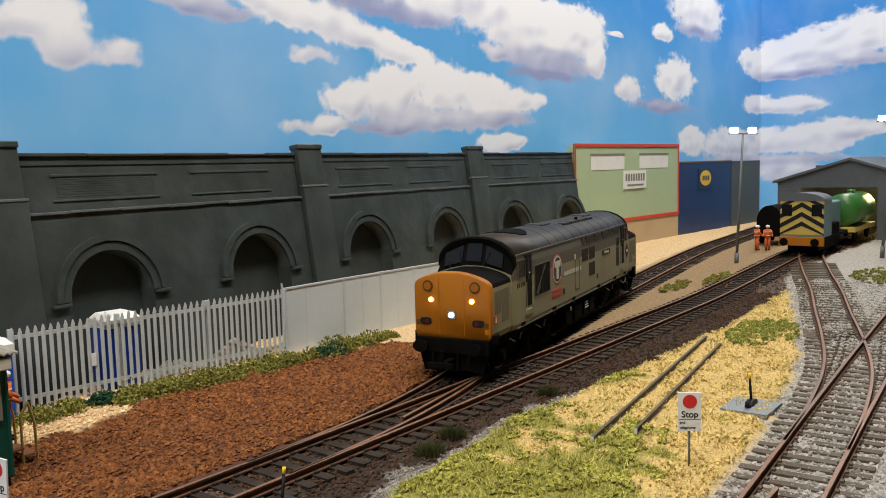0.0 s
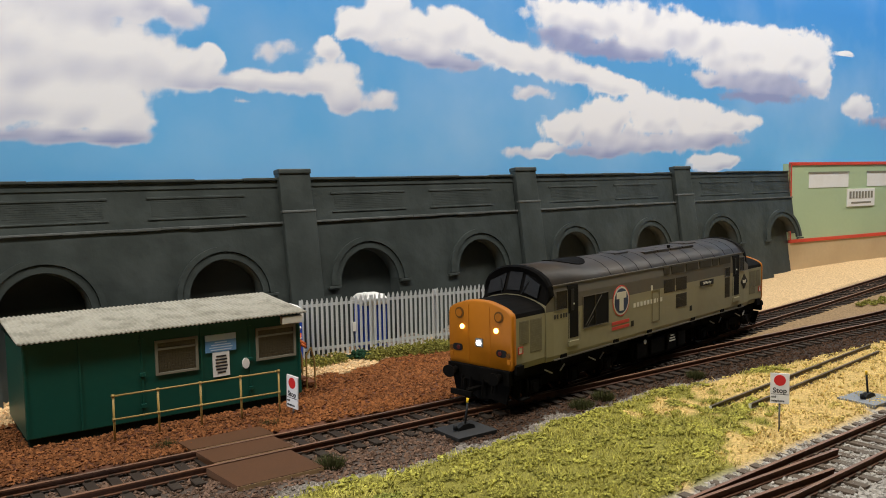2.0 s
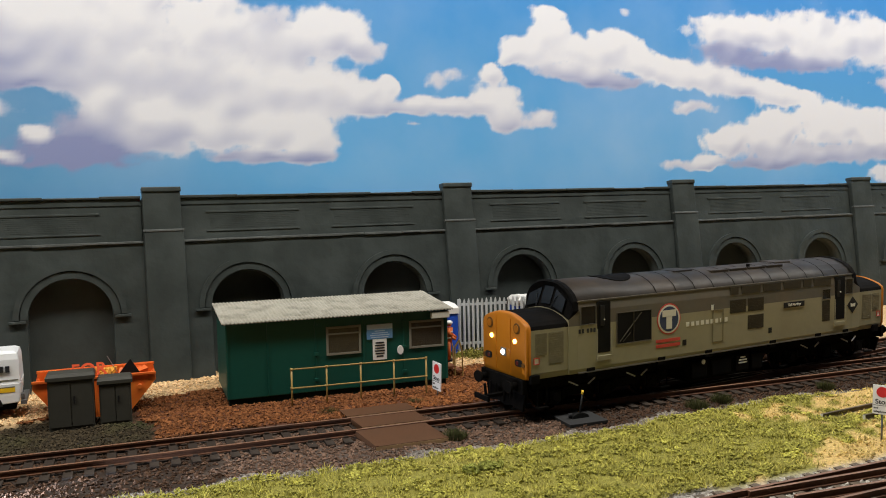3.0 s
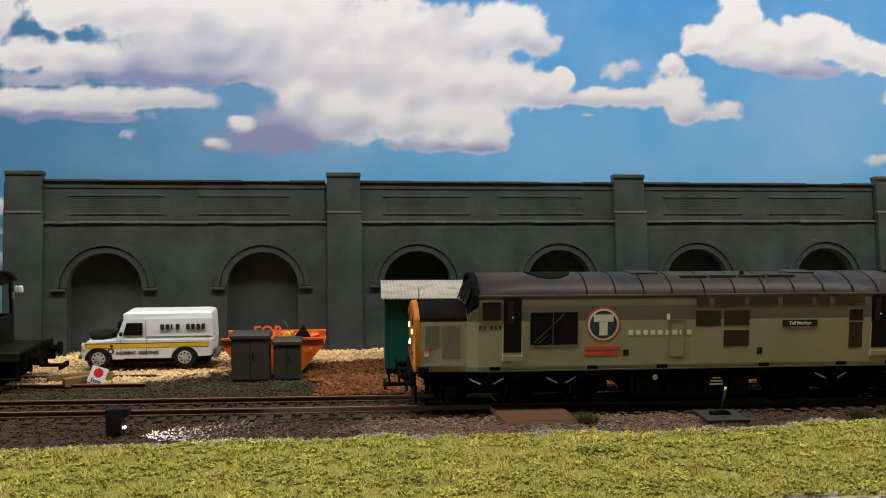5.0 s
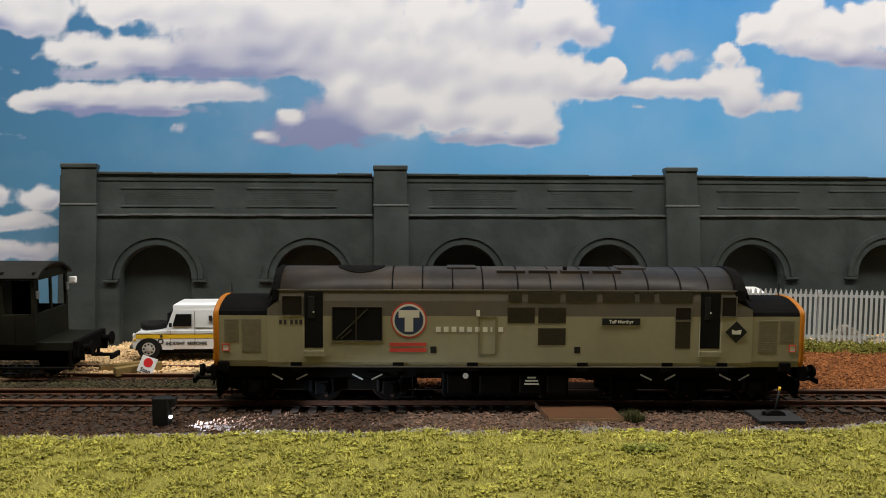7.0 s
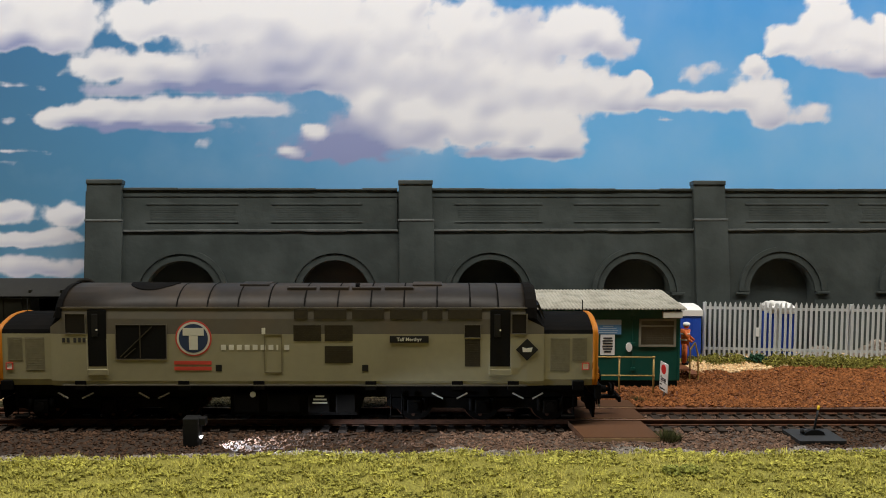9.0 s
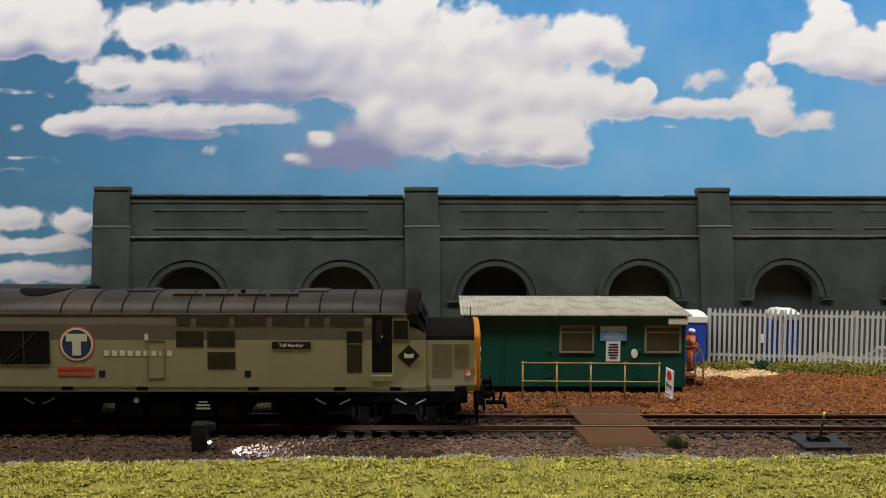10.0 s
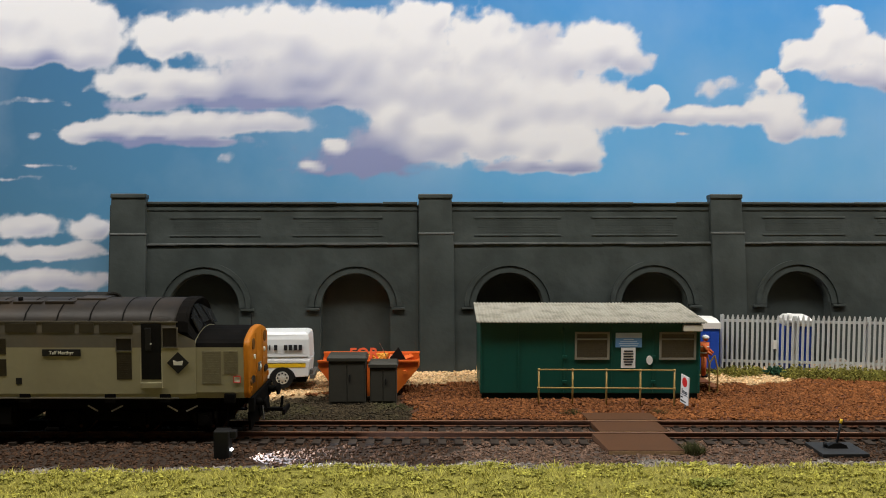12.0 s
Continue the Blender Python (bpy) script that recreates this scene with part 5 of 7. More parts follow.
def van():
    v = thing("off_road_van", -125.4, 253.6, 2.6, -1.0, "white off-road hardtop van with yellow side stripe", "van")
    W = 21.5
    bm = B()
    slab(bm, [(1.0, 5.2), (20.5, 5.2), (21, 5.0), (46, 5.0), (62.6, 5.8), (63.4, 14.5), (20.8, 14.5), (16.5, 14.2), (3.0, 13.6), (1.6, 12.6), (0.6, 9)], "y", 0, W)
    bmesh.ops.bevel(bm, geom=bm.edges[:], offset=0.45, segments=2, affect="EDGES")
    part("body", bm, VAN_WHITE, v)
    bm = B()
    loft(bm, [[(17.0, 0.5, 14.4), (63.2, 0.5, 14.4), (63.2, W - 0.5, 14.4), (17.0, W - 0.5, 14.4)], [(20.6, 1.6, 24.4), (62.9, 1.2, 24.4), (62.9, W - 1.2, 24.4), (20.6, W - 1.6, 24.4)], [(20.4, 2.0, 26.8), (62.4, 2.0, 26.8), (62.4, W - 2.0, 26.8), (20.4, W - 2.0, 26.8)], [(22.6, 4.2, 27.8), (60.6, 4.2, 27.8), (60.6, W - 4.2, 27.8), (22.6, W - 4.2, 27.8)]])
    part("cab_and_roof", bm, VAN_WHITE, v)
    part("side_window", slab(B(), [(20.4, 16.6), (29.6, 16.6), (29.6, 22.6), (22.2, 22.6)], "y", 0.15, 2.0), CAB_GLASS, v)
    part("windscreen", slab(B(), [(2.2, 15.8), (W - 2.2, 15.8), (W - 3.0, 22.6), (3.0, 22.6)], "x", 17.4, 19.2), CAB_GLASS, v)
    bm = B()
    for q in ((31.2, 31.5, 6.5, 24.2), (19.2, 19.5, 6.5, 14.4)):
        box(bm, q[0], q[1], -0.05, 0.3, q[2], q[3])
    box(bm, 31.4, 62.5, 0.35, 1.0, 15.6, 15.9)
    part("door_seam", bm, FRAME_GREY, v)
    part("yellow_stripe", box(B(), 2.6, 61.2, -0.12, 0.2, 10.6, 12.5), VAN_YELLOW, v)
    part("stripe_line", box(B(), 2.6, 61.2, -0.1, 0.15, 12.6, 12.9), TEXT_DARK, v)
    x = 38.2
    for k in range(9):
        if k != 4:
            bm = B()
            box(bm, x, x + (0.6 if k == 2 else 1.6), 0.1, 0.9, 19.2, 21.8)
            part("letter_bar", bm, TEXT_DARK, v)
        x += 2.45
    lettering("INCIDENT  RESPONSE", 2.05, TEXT_DARK, v, facing(17.0, -0.12, 7.4), 0.06, "side_words")
    bm = B()
    slab(bm, disc(14, 1.5, 14.6, 9.0), "y", -0.2, 0.1, 0)
    slab(bm, disc(12, 0.7, 15.0, 11.6), "y", -0.2, 0.1, 0)
    slab(bm, disc(10, 0.8, 14.6, 9.0), "y", -0.28, 0.1, 1)
    part("badge", bm, (TEXT_DARK, VAN_WHITE), v)
    bm = B()
    rod(bm, (8.6, W / 2, 14.2), (8.6, W / 2, 17.0), 6.4, 24, 0)
    rod(bm, (8.6, W / 2, 17.0), (8.6, W / 2, 17.3), 3.0, 20, 1)
    part("spare_wheel", bm, (TYRE, BLACK), v, "black spare wheel on the bonnet")
    bm = B()
    box(bm, -0.8, 0.8, 0.6, W - 0.6, 5.2, 7.0, 0, 0.2)
    part("bumper", bm, POLE_GREY, v)
    part("bumper", box(B(), 63.0, 65.4, 0.6, W - 0.6, 4.6, 6.6, 0, 0.2), POLE_GREY, v)
    part("tail_lamp_box", box(B(), 63.2, 64.6, 1.0, 4.0, 7.0, 9.2, 0, 0.2), POLE_GREY, v)
    part("front_lamp", rod(B(), (0.9, 4, 11), (0.2, 4, 11), 1.6, 14), HUB, v)
    part("front_lamp", rod(B(), (0.9, W - 4, 11), (0.2, W - 4, 11), 1.6, 14), HUB, v)
    part("indicator", box(B(), 1.4, 2.6, -0.3, 0.4, 9.6, 10.6, 0, 0.1), VAN_YELLOW, v)
    part("door_mirror", box(B(), 19.0, 20.4, -1.6, -0.2, 16.4, 18.4, 0, 0.3), BLACK, v)
    part("chassis", box(B(), 3, 61, 2.5, W - 2.5, 2.6, 5.6), LOCO_BLACK, v)
    for xx in (8.8, 49.6):
        for y, sd in ((1.6, -1), (W - 1.6, 1)):
            bm = B()
            outer = [(xx + 6.6 * math.cos(a), 4.6 + 6.2 * math.sin(a)) for a in [math.pi * k / 14 for k in range(15)]]
            slab(bm, outer, "y", *sorted((y + sd * 1.65, y + sd * 1.4)))
            part("wheel_arch", bm, BLACK, v)
            wheel_parts(v, xx, y + sd * 0.4, 5.4, 3.2, sd)


van()

# ---- skip, cabinets ----


def skip_bin():
    s = thing("rubbish_skip", -32.0, 255.0, 1.2, -3, "bright orange builder's skip filled with rubbish", "skip")
    bm = B()
    prof = [(-14, -1.0), (13, -1.0), (25, 13.5), (24.4, 16.6), (-24.4, 16.6), (-25, 13.5)]
    hollow = [(-21.5, 15.5), (21.5, 15.5), (12, 1.0), (-12.5, 1.0)]
    slab(bm, prof, "y", -11, -10)
    slab(bm, prof, "y", 10, 11)
    for a, b in ((0, 1), (1, 2), (5, 0)):
        p, q = prof[a], prof[b]
        v = [bm.verts.new((x, y, z)) for (x, z) in (p, q) for y in (-10.2, 10.2)]
        f = bm.faces.new((v[0], v[1], v[3], v[2]))
        f.normal_update()
        ext = bmesh.ops.extrude_face_region(bm, geom=[f])
        for g in ext["geom"]:
            if isinstance(g, bmesh.types.BMVert):
                g.co -= f.normal * 0.8 * (1 if f.normal.z > 0 or abs(f.normal.z) < 1e-6 else -1) * -1
    part("shell", bm, SKIP_ORANGE, s)
    bm = B()
    for y in (-11.3, 11.3):
        box(bm, -25, 25, y - 0.6, y + 0.6, 15.8, 17.0, 0, 0.2)
    for x in (-12, 0, 12):
        box(bm, x - 0.7, x + 0.7, -11.6, -10.8, 1, 16, 0, 0.1)
    rod(bm, (-18, -12.6, 11), (-18, -11, 11), 1.0, 10)
    rod(bm, (18, -12.6, 11), (18, -11, 11), 1.0, 10)
    part("rim", bm, SKIP_ORANGE, s)
    bm = B()
    rng = random.Random(8)
    for k in range(26):
        x, y = rng.uniform(-20, 20), rng.uniform(-8, 8)
        q = Matrix.Rotation(rng.uniform(0, 3), 4, "Z") @ Matrix.Rotation(rng.uniform(-0.5, 0.5), 4, "X")
        n0 = len(bm.verts)
        box(bm, -4, 4, -1.6, 1.6, -0.8, 0.8, k % 2)
        bm.verts.ensure_lookup_table()
        for v in bm.verts[n0:]:
            v.co = q @ v.co + Vector((x, y, 14.2 + rng.uniform(0, 2.6)))
    part("load", bm, (SKIP_YELLOW, SKIP_ORANGE), s, "jumbled yellow and orange scrap")
    lettering("FOR", 7.6, LETTER_RED, s, Matrix.Translation((-9.5, -10.4, 17.4)) @ Euler((radians(74), 0, radians(3))).to_matrix().to_4x4(), 0.8, "scrap_letters", "discarded red sign letters")
    part("sheet", slab(B(), [(9.5, 16.0), (18.5, 16.0), (14.6, 22.8)], "y", -7.2, -6.6), BLACK, s, "black scrap sheet on edge")
    part("wire", rod(B(), (9, -2, 16), (5, -3, 24), 0.18, 5), STEEL, s)


skip_bin()


def relay_cabinet(x, y, w, d, h, label):
    c = thing("relay_cabinet", x, y, 0.4, -3.5, label, "equipment cabinet", "relay cabinets")
    part("case", box(B(), 0, w, 0, d, -1.5, h - 2.4, 0, 0.3), CABINET_GREY, c)
    bm = B()
    loft(bm, [[(-0.7, -0.8, h - 2.6), (w + 0.7, -0.8, h - 2.6), (w + 0.7, d + 0.6, h - 2.6), (-0.7, d + 0.6, h - 2.6)], [(-0.7, -0.8, h - 1.2), (w + 0.7, -0.8, h - 1.2), (w + 0.7, d + 0.6, h - 1.2), (-0.7, d + 0.6, h - 1.2)], [(0, 0.8, h), (w, 0.8, h), (w, d, h), (0, d, h)]])
    part("lid", bm, CABINET_GREY, c)
    bm = B()
    for a, b in ((0.7, w / 2 - 0.2), (w / 2 + 0.2, w - 0.7)):
        box(bm, a, b, -0.3, 0.1, 0.6, h - 3.2, 0, 0.1)
    part("door", bm, CABINET_GREY, c)
    part("door_handle", box(B(), w / 2 + 1.0, w / 2 + 1.6, -0.8, -0.2, h * 0.45, h * 0.6), BLACK, c)


relay_cabinet(-51.2, 230.5, 17.6, 9, 22.8, "wide weathered grey trackside relay cabinet")
relay_cabinet(-31.6, 230.0, 12.6, 8, 19.6, "small weathered grey trackside relay cabinet")

# ---- point levers, ground lamp, lamp posts ----


def point_lever(x, y, rz, plate, label, lean):
    p = thing("point_lever", x, y, -0.1 if plate is PLATE_DARK else 0.4, rz, label, "point lever", "point levers")
    part("base_plate", box(B(), -9, 9, -8, 8, -0.8, 0.5, 0, 0.1), plate, p)
    bm = B()
    slab(bm, [(-4, 0.4), (4.2, 0.4), (3.4, 1.8), (1.4, 2.6), (-1.4, 2.6), (-3.6, 1.6)], "y", -1.1, 1.1)
    rod(bm, (-4.5, 0, 1), (-4.5, 0, 2.8), 0.8, 8)
    part("casting", bm, BLACK, p)
    a = part("lever", rod(B(), (0, 0, 1.6), (lean, 0.4, 10.2), 0.42, 8), BLACK, p)
    part("grip", rod(B(), (lean, 0.4, 10.2), (lean * 1.15, 0.45, 11.8), 0.5, 8), VAN_YELLOW, a, "yellow painted grip")


point_lever(152.5, 146.6, -3, PLATE_DARK, "black hand point lever on a dark base plate", 1.6)
point_lever(301.5, 67.0, -4, PLATE_GREY, "black hand point lever on a grey base plate in the yard", -0.8)


def ground_lamp():
    g = thing("ground_spotlight", -85.5, 154.6, 0.0, -4, "small black block with a lit white spotlight in the ballast", "spotlight")
    part("housing", box(box(B(), -3.4, 2.6, -2.6, 2.6, -1.5, 9.6, 0, 0.5), -2.6, 5.0, -1.6, 1.6, 6.4, 9.4, 0, 0.4), BLACK, g)
    part("lens", rod(B(), (2.9, -0.6, 2.2), (3.3, -0.8, 1.9), 0.6, 12), HEAD_GLOW, g, "lit white lens")
    data = bpy.data.lights.new("ground_spot", "SPOT")
    data.energy, data.color, data.spot_size, data.spot_blend, data.shadow_soft_size = 0.5, (0.66, 0.78, 1.0), radians(60), 0.6, 0.001
    new("ground_spot", data).matrix_world = look((-0.0812, 0.1535, 0.0042), (-0.0560, 0.1515, -0.0005))


ground_lamp()


def yard_lamp(x, y, z, h, rz):
    p = thing("yard_lamp_post", x, y, z, rz, "tall grey yard lamp post with two lit floodlights", "lamp post", "yard lamp posts")
    p.matrix_basis = pose(x * MM, y * MM, z * MM, 0, 2.2, rz)
    part("pole", rod(B(), (0, 0, -2), (0, 0, h), 1.15, 10, 0, 0.75), POLE_GREY, p)
    part("base", rod(B(), (0, 0, -1), (0, 0, 9), 1.7, 10), POLE_GREY, p)
    part("crossbar", box(B(), -10.5, 10.5, -0.5, 0.5, h, h + 1.2, 0, 0.2), POLE_GREY, p)
    for s in (-1, 1):
        bm = B()
        box(bm, s * 6.6 - 3.6, s * 6.6 + 3.6, -2.4, 2.2, h + 1.0, h + 4.6, 0, 0.5)
        fl = part("floodlight", bm, POLE_GREY, p)
        part("lit_glass", box(B(), s * 6.6 - 3.1, s * 6.6 + 3.1, -3.2, -2.3, h + 0.9, h + 4.9, 0, 0.5), FLOOD_GLOW, fl, "bright white lit glass")


yard_lamp(671, 165, rise(671) - 1.5, 101, -76)
yard_lamp(735, 70, rise(735) - 1.0, 105, -80)

# ---- far buildings ----


def front_panel(name, a, b, z1, label, build):
    (xa, ya), (xb, yb) = a, b
    ln, an = math.hypot(xb - xa, yb - ya), math.degrees(math.atan2(yb - ya, xb - xa))
    t = thing(name, xa, ya, 0, an, label, "building", "low relief buildings")
    build(t, ln, z1)


def green_unit(t, ln, z1):
    part("wall", box(B(), 0, ln, 0, 8, 34.0, z1), SHOP_GREEN, t, "pale green upper cladding")
    part("base_wall", box(B(), 0, ln, 0, 8, -2, 31.4), SHOP_BASE, t, "buff lower wall")
    bm = B()
    box(bm, 0, ln + 0.6, -0.8, 2.2, z1 - 1.6, z1 + 1.2, 0, 0.2)
    box(bm, 0, ln + 0.6, -0.7, 2, 31.2, 34.2)
    for x in (0, ln):
        box(bm, max(x - 1.0, 0.0), x + 1.0, -0.6, 2, 31, z1)
    part("red_trim", bm, SHOP_RED, t)
    for a, b in ((ln * 0.13, ln * 0.43), (ln * 0.58, ln * 0.88)):
        w = part("window", box(B(), a, b, -0.3, 0.2, 79.5, 93.0), WHITE, t, "white blind behind a high window")
        part("window_frame", box(B(), a - 0.6, b + 0.6, -0.7, 0, 92.6, 94.0), FRAME_GREY, w)
    bm = B()
    box(bm, ln * 0.42, ln * 0.64, -0.9, 0, 61, 77.5, 0)
    for k in range(8):
        box(bm, ln * 0.435 + k * ln * 0.0245, ln * 0.435 + k * ln * 0.0245 + ln * 0.016, -1.05, -0.5, 68.4, 75.0, 1)
    box(bm, ln * 0.45, ln * 0.61, -1.05, -0.5, 63.6, 65.2, 1)
    part("shop_sign", bm, (WHITE, FRAME_GREY), t, "white shop sign with grey letter bars")


def blue_unit(t, ln, z1):
    part("wall", box(B(), 0.6, ln, 1.0, 9, -2, z1), SHOP_BLUE, t)
    part("roof_trim", box(B(), 0, ln, 0.6, 9, z1, z1 + 1.3), TIMBER, t)
    bm = B()
    a, b = ln * 0.36, ln * 0.6
    box(bm, a, b, 0.2, 1.1, 55, 77, 0)
    slab(bm, disc(24, (b - a) * 0.42, (a + b) / 2, 66.5, 8.2), "y", -0.1, 0.4, 1)
    for k in range(4):
        box(bm, a + (b - a) * (0.24 + 0.14 * k), a + (b - a) * (0.33 + 0.14 * k), -0.25, 0, 64, 69, 0)
    part("shop_sign", bm, (LOGO_BLUE, VAN_YELLOW), t, "blue sign with a yellow oval")


def slate_unit(t, ln, z1):
    part("wall", box(B(), 0.4, ln, 0.4, 9, -2, z1), SHOP_SLATE, t)
    part("roof_trim", box(B(), 0, ln, 0.2, 9, z1, z1 + 1.2), SHED_GREY, t)


front_panel("green_shop_unit", (657, 295), (850, 268.5), 101.5, "pale green shop unit with buff base and red trim", green_unit)
front_panel("blue_shop_unit", (851, 268.2), (984, 249.0), 83.5, "navy blue shop unit with a yellow oval sign", blue_unit)
front_panel("slate_shop_unit", (985, 248.8), (1067, 237.0), 82.5, "slate grey flat-fronted unit", slate_unit)


def engine_shed():
    s = thing("engine_shed", 880, 113, 6.5, -3.8, "grey gabled engine shed with open front and lit inside", "shed")
    front = [(-66, 0), (-66, 56), (0, 76), (44, 62), (44, 0), (24, 0), (24, 50), (-44, 50), (-44, 0)]
    front = [(-y, z) for y, z in front]
    part("front_wall", slab(B(), front, "x", 0, 4), SHED_GREY, s)
    bm = B()
    box(bm, 4, 150, 62, 66, -2, 56)
    box(bm, 4, 150, -44, -40, -2, 60)
    part("side_wall", bm, SHED_GREY, s)
    part("rear_wall", box(B(), 150, 153, -44, 66, -2, 70), SHED_GREY, s)
    part("roof", slab(B(), [(70, 54.5), (0, 76), (-46, 61.2), (-46, 63.4), (0, 78.4), (70, 57)], "x", -4, 154), SHED_GREY, s)
    part("door_leaf", box(B(), -3.2, 0, 44.5, 62, 0, 49), SHED_GREY, s)
    data = bpy.data.lights.new("shed_lamp", "POINT")
    data.energy, data.color, data.shadow_soft_size = 0.09, (1.0, 0.85, 0.3), 0.01
    new("shed_lamp", data).matrix_world = pose(0.945, 0.088, 0.055)


engine_shed()


def shunter():
    y0 = main_y(700)
    s = thing("shunting_locomotive", 712, y0 - 9, rise(712), -3.8, "faded blue shunter with black and yellow striped end", "locomotive")
    bm = B()
    part("cab", box(B(), 0, 26, -16.6, 16.6, 16, 46, 0, 0.8), BLUE_GREY, s)
    secs = []
    for x in (-1.2, 27):
        secs.append([(x, 17.0 * math.sin(a), 45 + 6.2 * math.cos(a)) for a in [math.pi * (-0.5 + k / 12) for k in range(13)]])
    part("cab_roof", loft(B(), secs), SHED_GREY, s)
    end = part("striped_end", box(B(), -0.5, 0.2, -16.4, 16.4, 18, 45.6), WASP_YELLOW, s, "yellow end with black chevrons")
    for k in range(5):
        for sd in (-1, 1):
            z = 15.5 + k * 7.6
            pts = [(0, z + 9.6), (0, z + 13.2), (sd * 16.4, z + 3.6), (sd * 16.4, z)]
            pts = [(y, min(max(zz, 18), 50 - 0.012 * y * y)) for y, zz in pts]
            part("chevron", slab(B(), pts, "x", -0.8, -0.4), BLACK, end)
    for sd in (-1, 1):
        part("cab_window", box(B(), -1.0, -0.5, sd * 11.2 - 3.8, sd * 11.2 + 3.8, 33, 42), CAB_GLASS, end)
    part("buffer_beam", box(B(), -3, 1, -16.8, 16.8, 9.4, 16.4, 0, 0.3), LOCO_YELLOW, s, "yellow buffer beam")
    for sd in (-1, 1):
        part("buffer", rod(rod(B(), (-3, sd * 11.6, 12.6), (-7.4, sd * 11.6, 12.6), 1.6, 10), (-7.4, sd * 11.6, 12.6), (-8.2, sd * 11.6, 12.6), 3.2, 14), LOCO_BLACK, s)
    part("bonnet", box(B(), 26, 84, -11, 11, 16, 42, 0, 1.5), BLUE_GREY, s)
    part("running_plate", box(B(), -1, 86, -16.4, 16.4, 13.6, 16.2), LOCO_BLACK, s)
    bm = B()
    box(bm, 4, 80, -11.5, 11.5, 4.5, 13.8, 0, 0.5)
    part("frame", bm, LOCO_BLACK, s)
    for x in (16, 42, 68):
        for sd in (-1, 1):
            part("wheel", rod(B(), (x, sd * 8, 2.2 + 8.6), (x, sd * 10, 2.2 + 8.6), 8.6, 20), LOCO_BLACK, s)
    bm = B()
    for x in (30, 40, 50):
        box(bm, x, x + 7, -15.8, -11, 16, 25, 0, 0.4)
    part("side_box", bm, LOCO_BLACK, s)


shunter()


def tank_wagon():
    x, y = 808, main_y(800) - 17
    t = thing("tank_wagon", x, y, rise(x), -3.8, "bright green tank wagon behind the shunter", "tank wagon")
    bm = B()
    secs = []
    for px, k in ((0, 0.6), (1.6, 0.85), (4, 1.0), (76, 1.0), (79, 0.85), (80.5, 0.6)):
        secs.append([(px, 14.6 * k * math.cos(a), 30.5 + 14.6 * k * math.sin(a)) for a in [math.tau * q / 28 for q in range(28)]])
    loft(bm, secs)
    for f in bm.faces:
        f.smooth = abs(f.normal.x) < 0.5
    part("barrel", bm, TANK_GREEN, t)
    part("frame", box(B(), -4, 84, -13, 13, 12, 16, 0, 0.3), WASP_YELLOW, t)
    for px in (14, 66):
        for sd in (-1, 1):
            part("wheel", rod(B(), (px, sd * 8, 9), (px, sd * 10, 9), 6.8, 18), LOCO_BLACK, t)
    part("filler", rod(B(), (40, 0, 44), (40, 0, 48), 3.4, 14), TANK_GREEN, t)


tank_wagon()


def round_wagon():
    w = thing("covered_wagon", 788, 166, rise(788), -3.8, "black round-roofed wagon end beside the shunter", "wagon")
    secs = []
    for px in (0, 52):
        secs.append([(px, 11 * math.sin(a), 22 + 14 * math.cos(a)) for a in [math.pi * (-0.5 + k / 12) for k in range(13)]] + [(px, 11, 8), (px, -11, 8)])
    part("wagon_body", loft(B(), secs), LOCO_BLACK, w)
    bm = B()
    for px in (10, 42):
        for sd in (-1, 1):
            rod(bm, (px, sd * 8, 7), (px, sd * 10, 7), 6.5, 16)
    part("wheel", bm, LOCO_BLACK, w)


round_wagon()

# ---- brake van on the siding ----


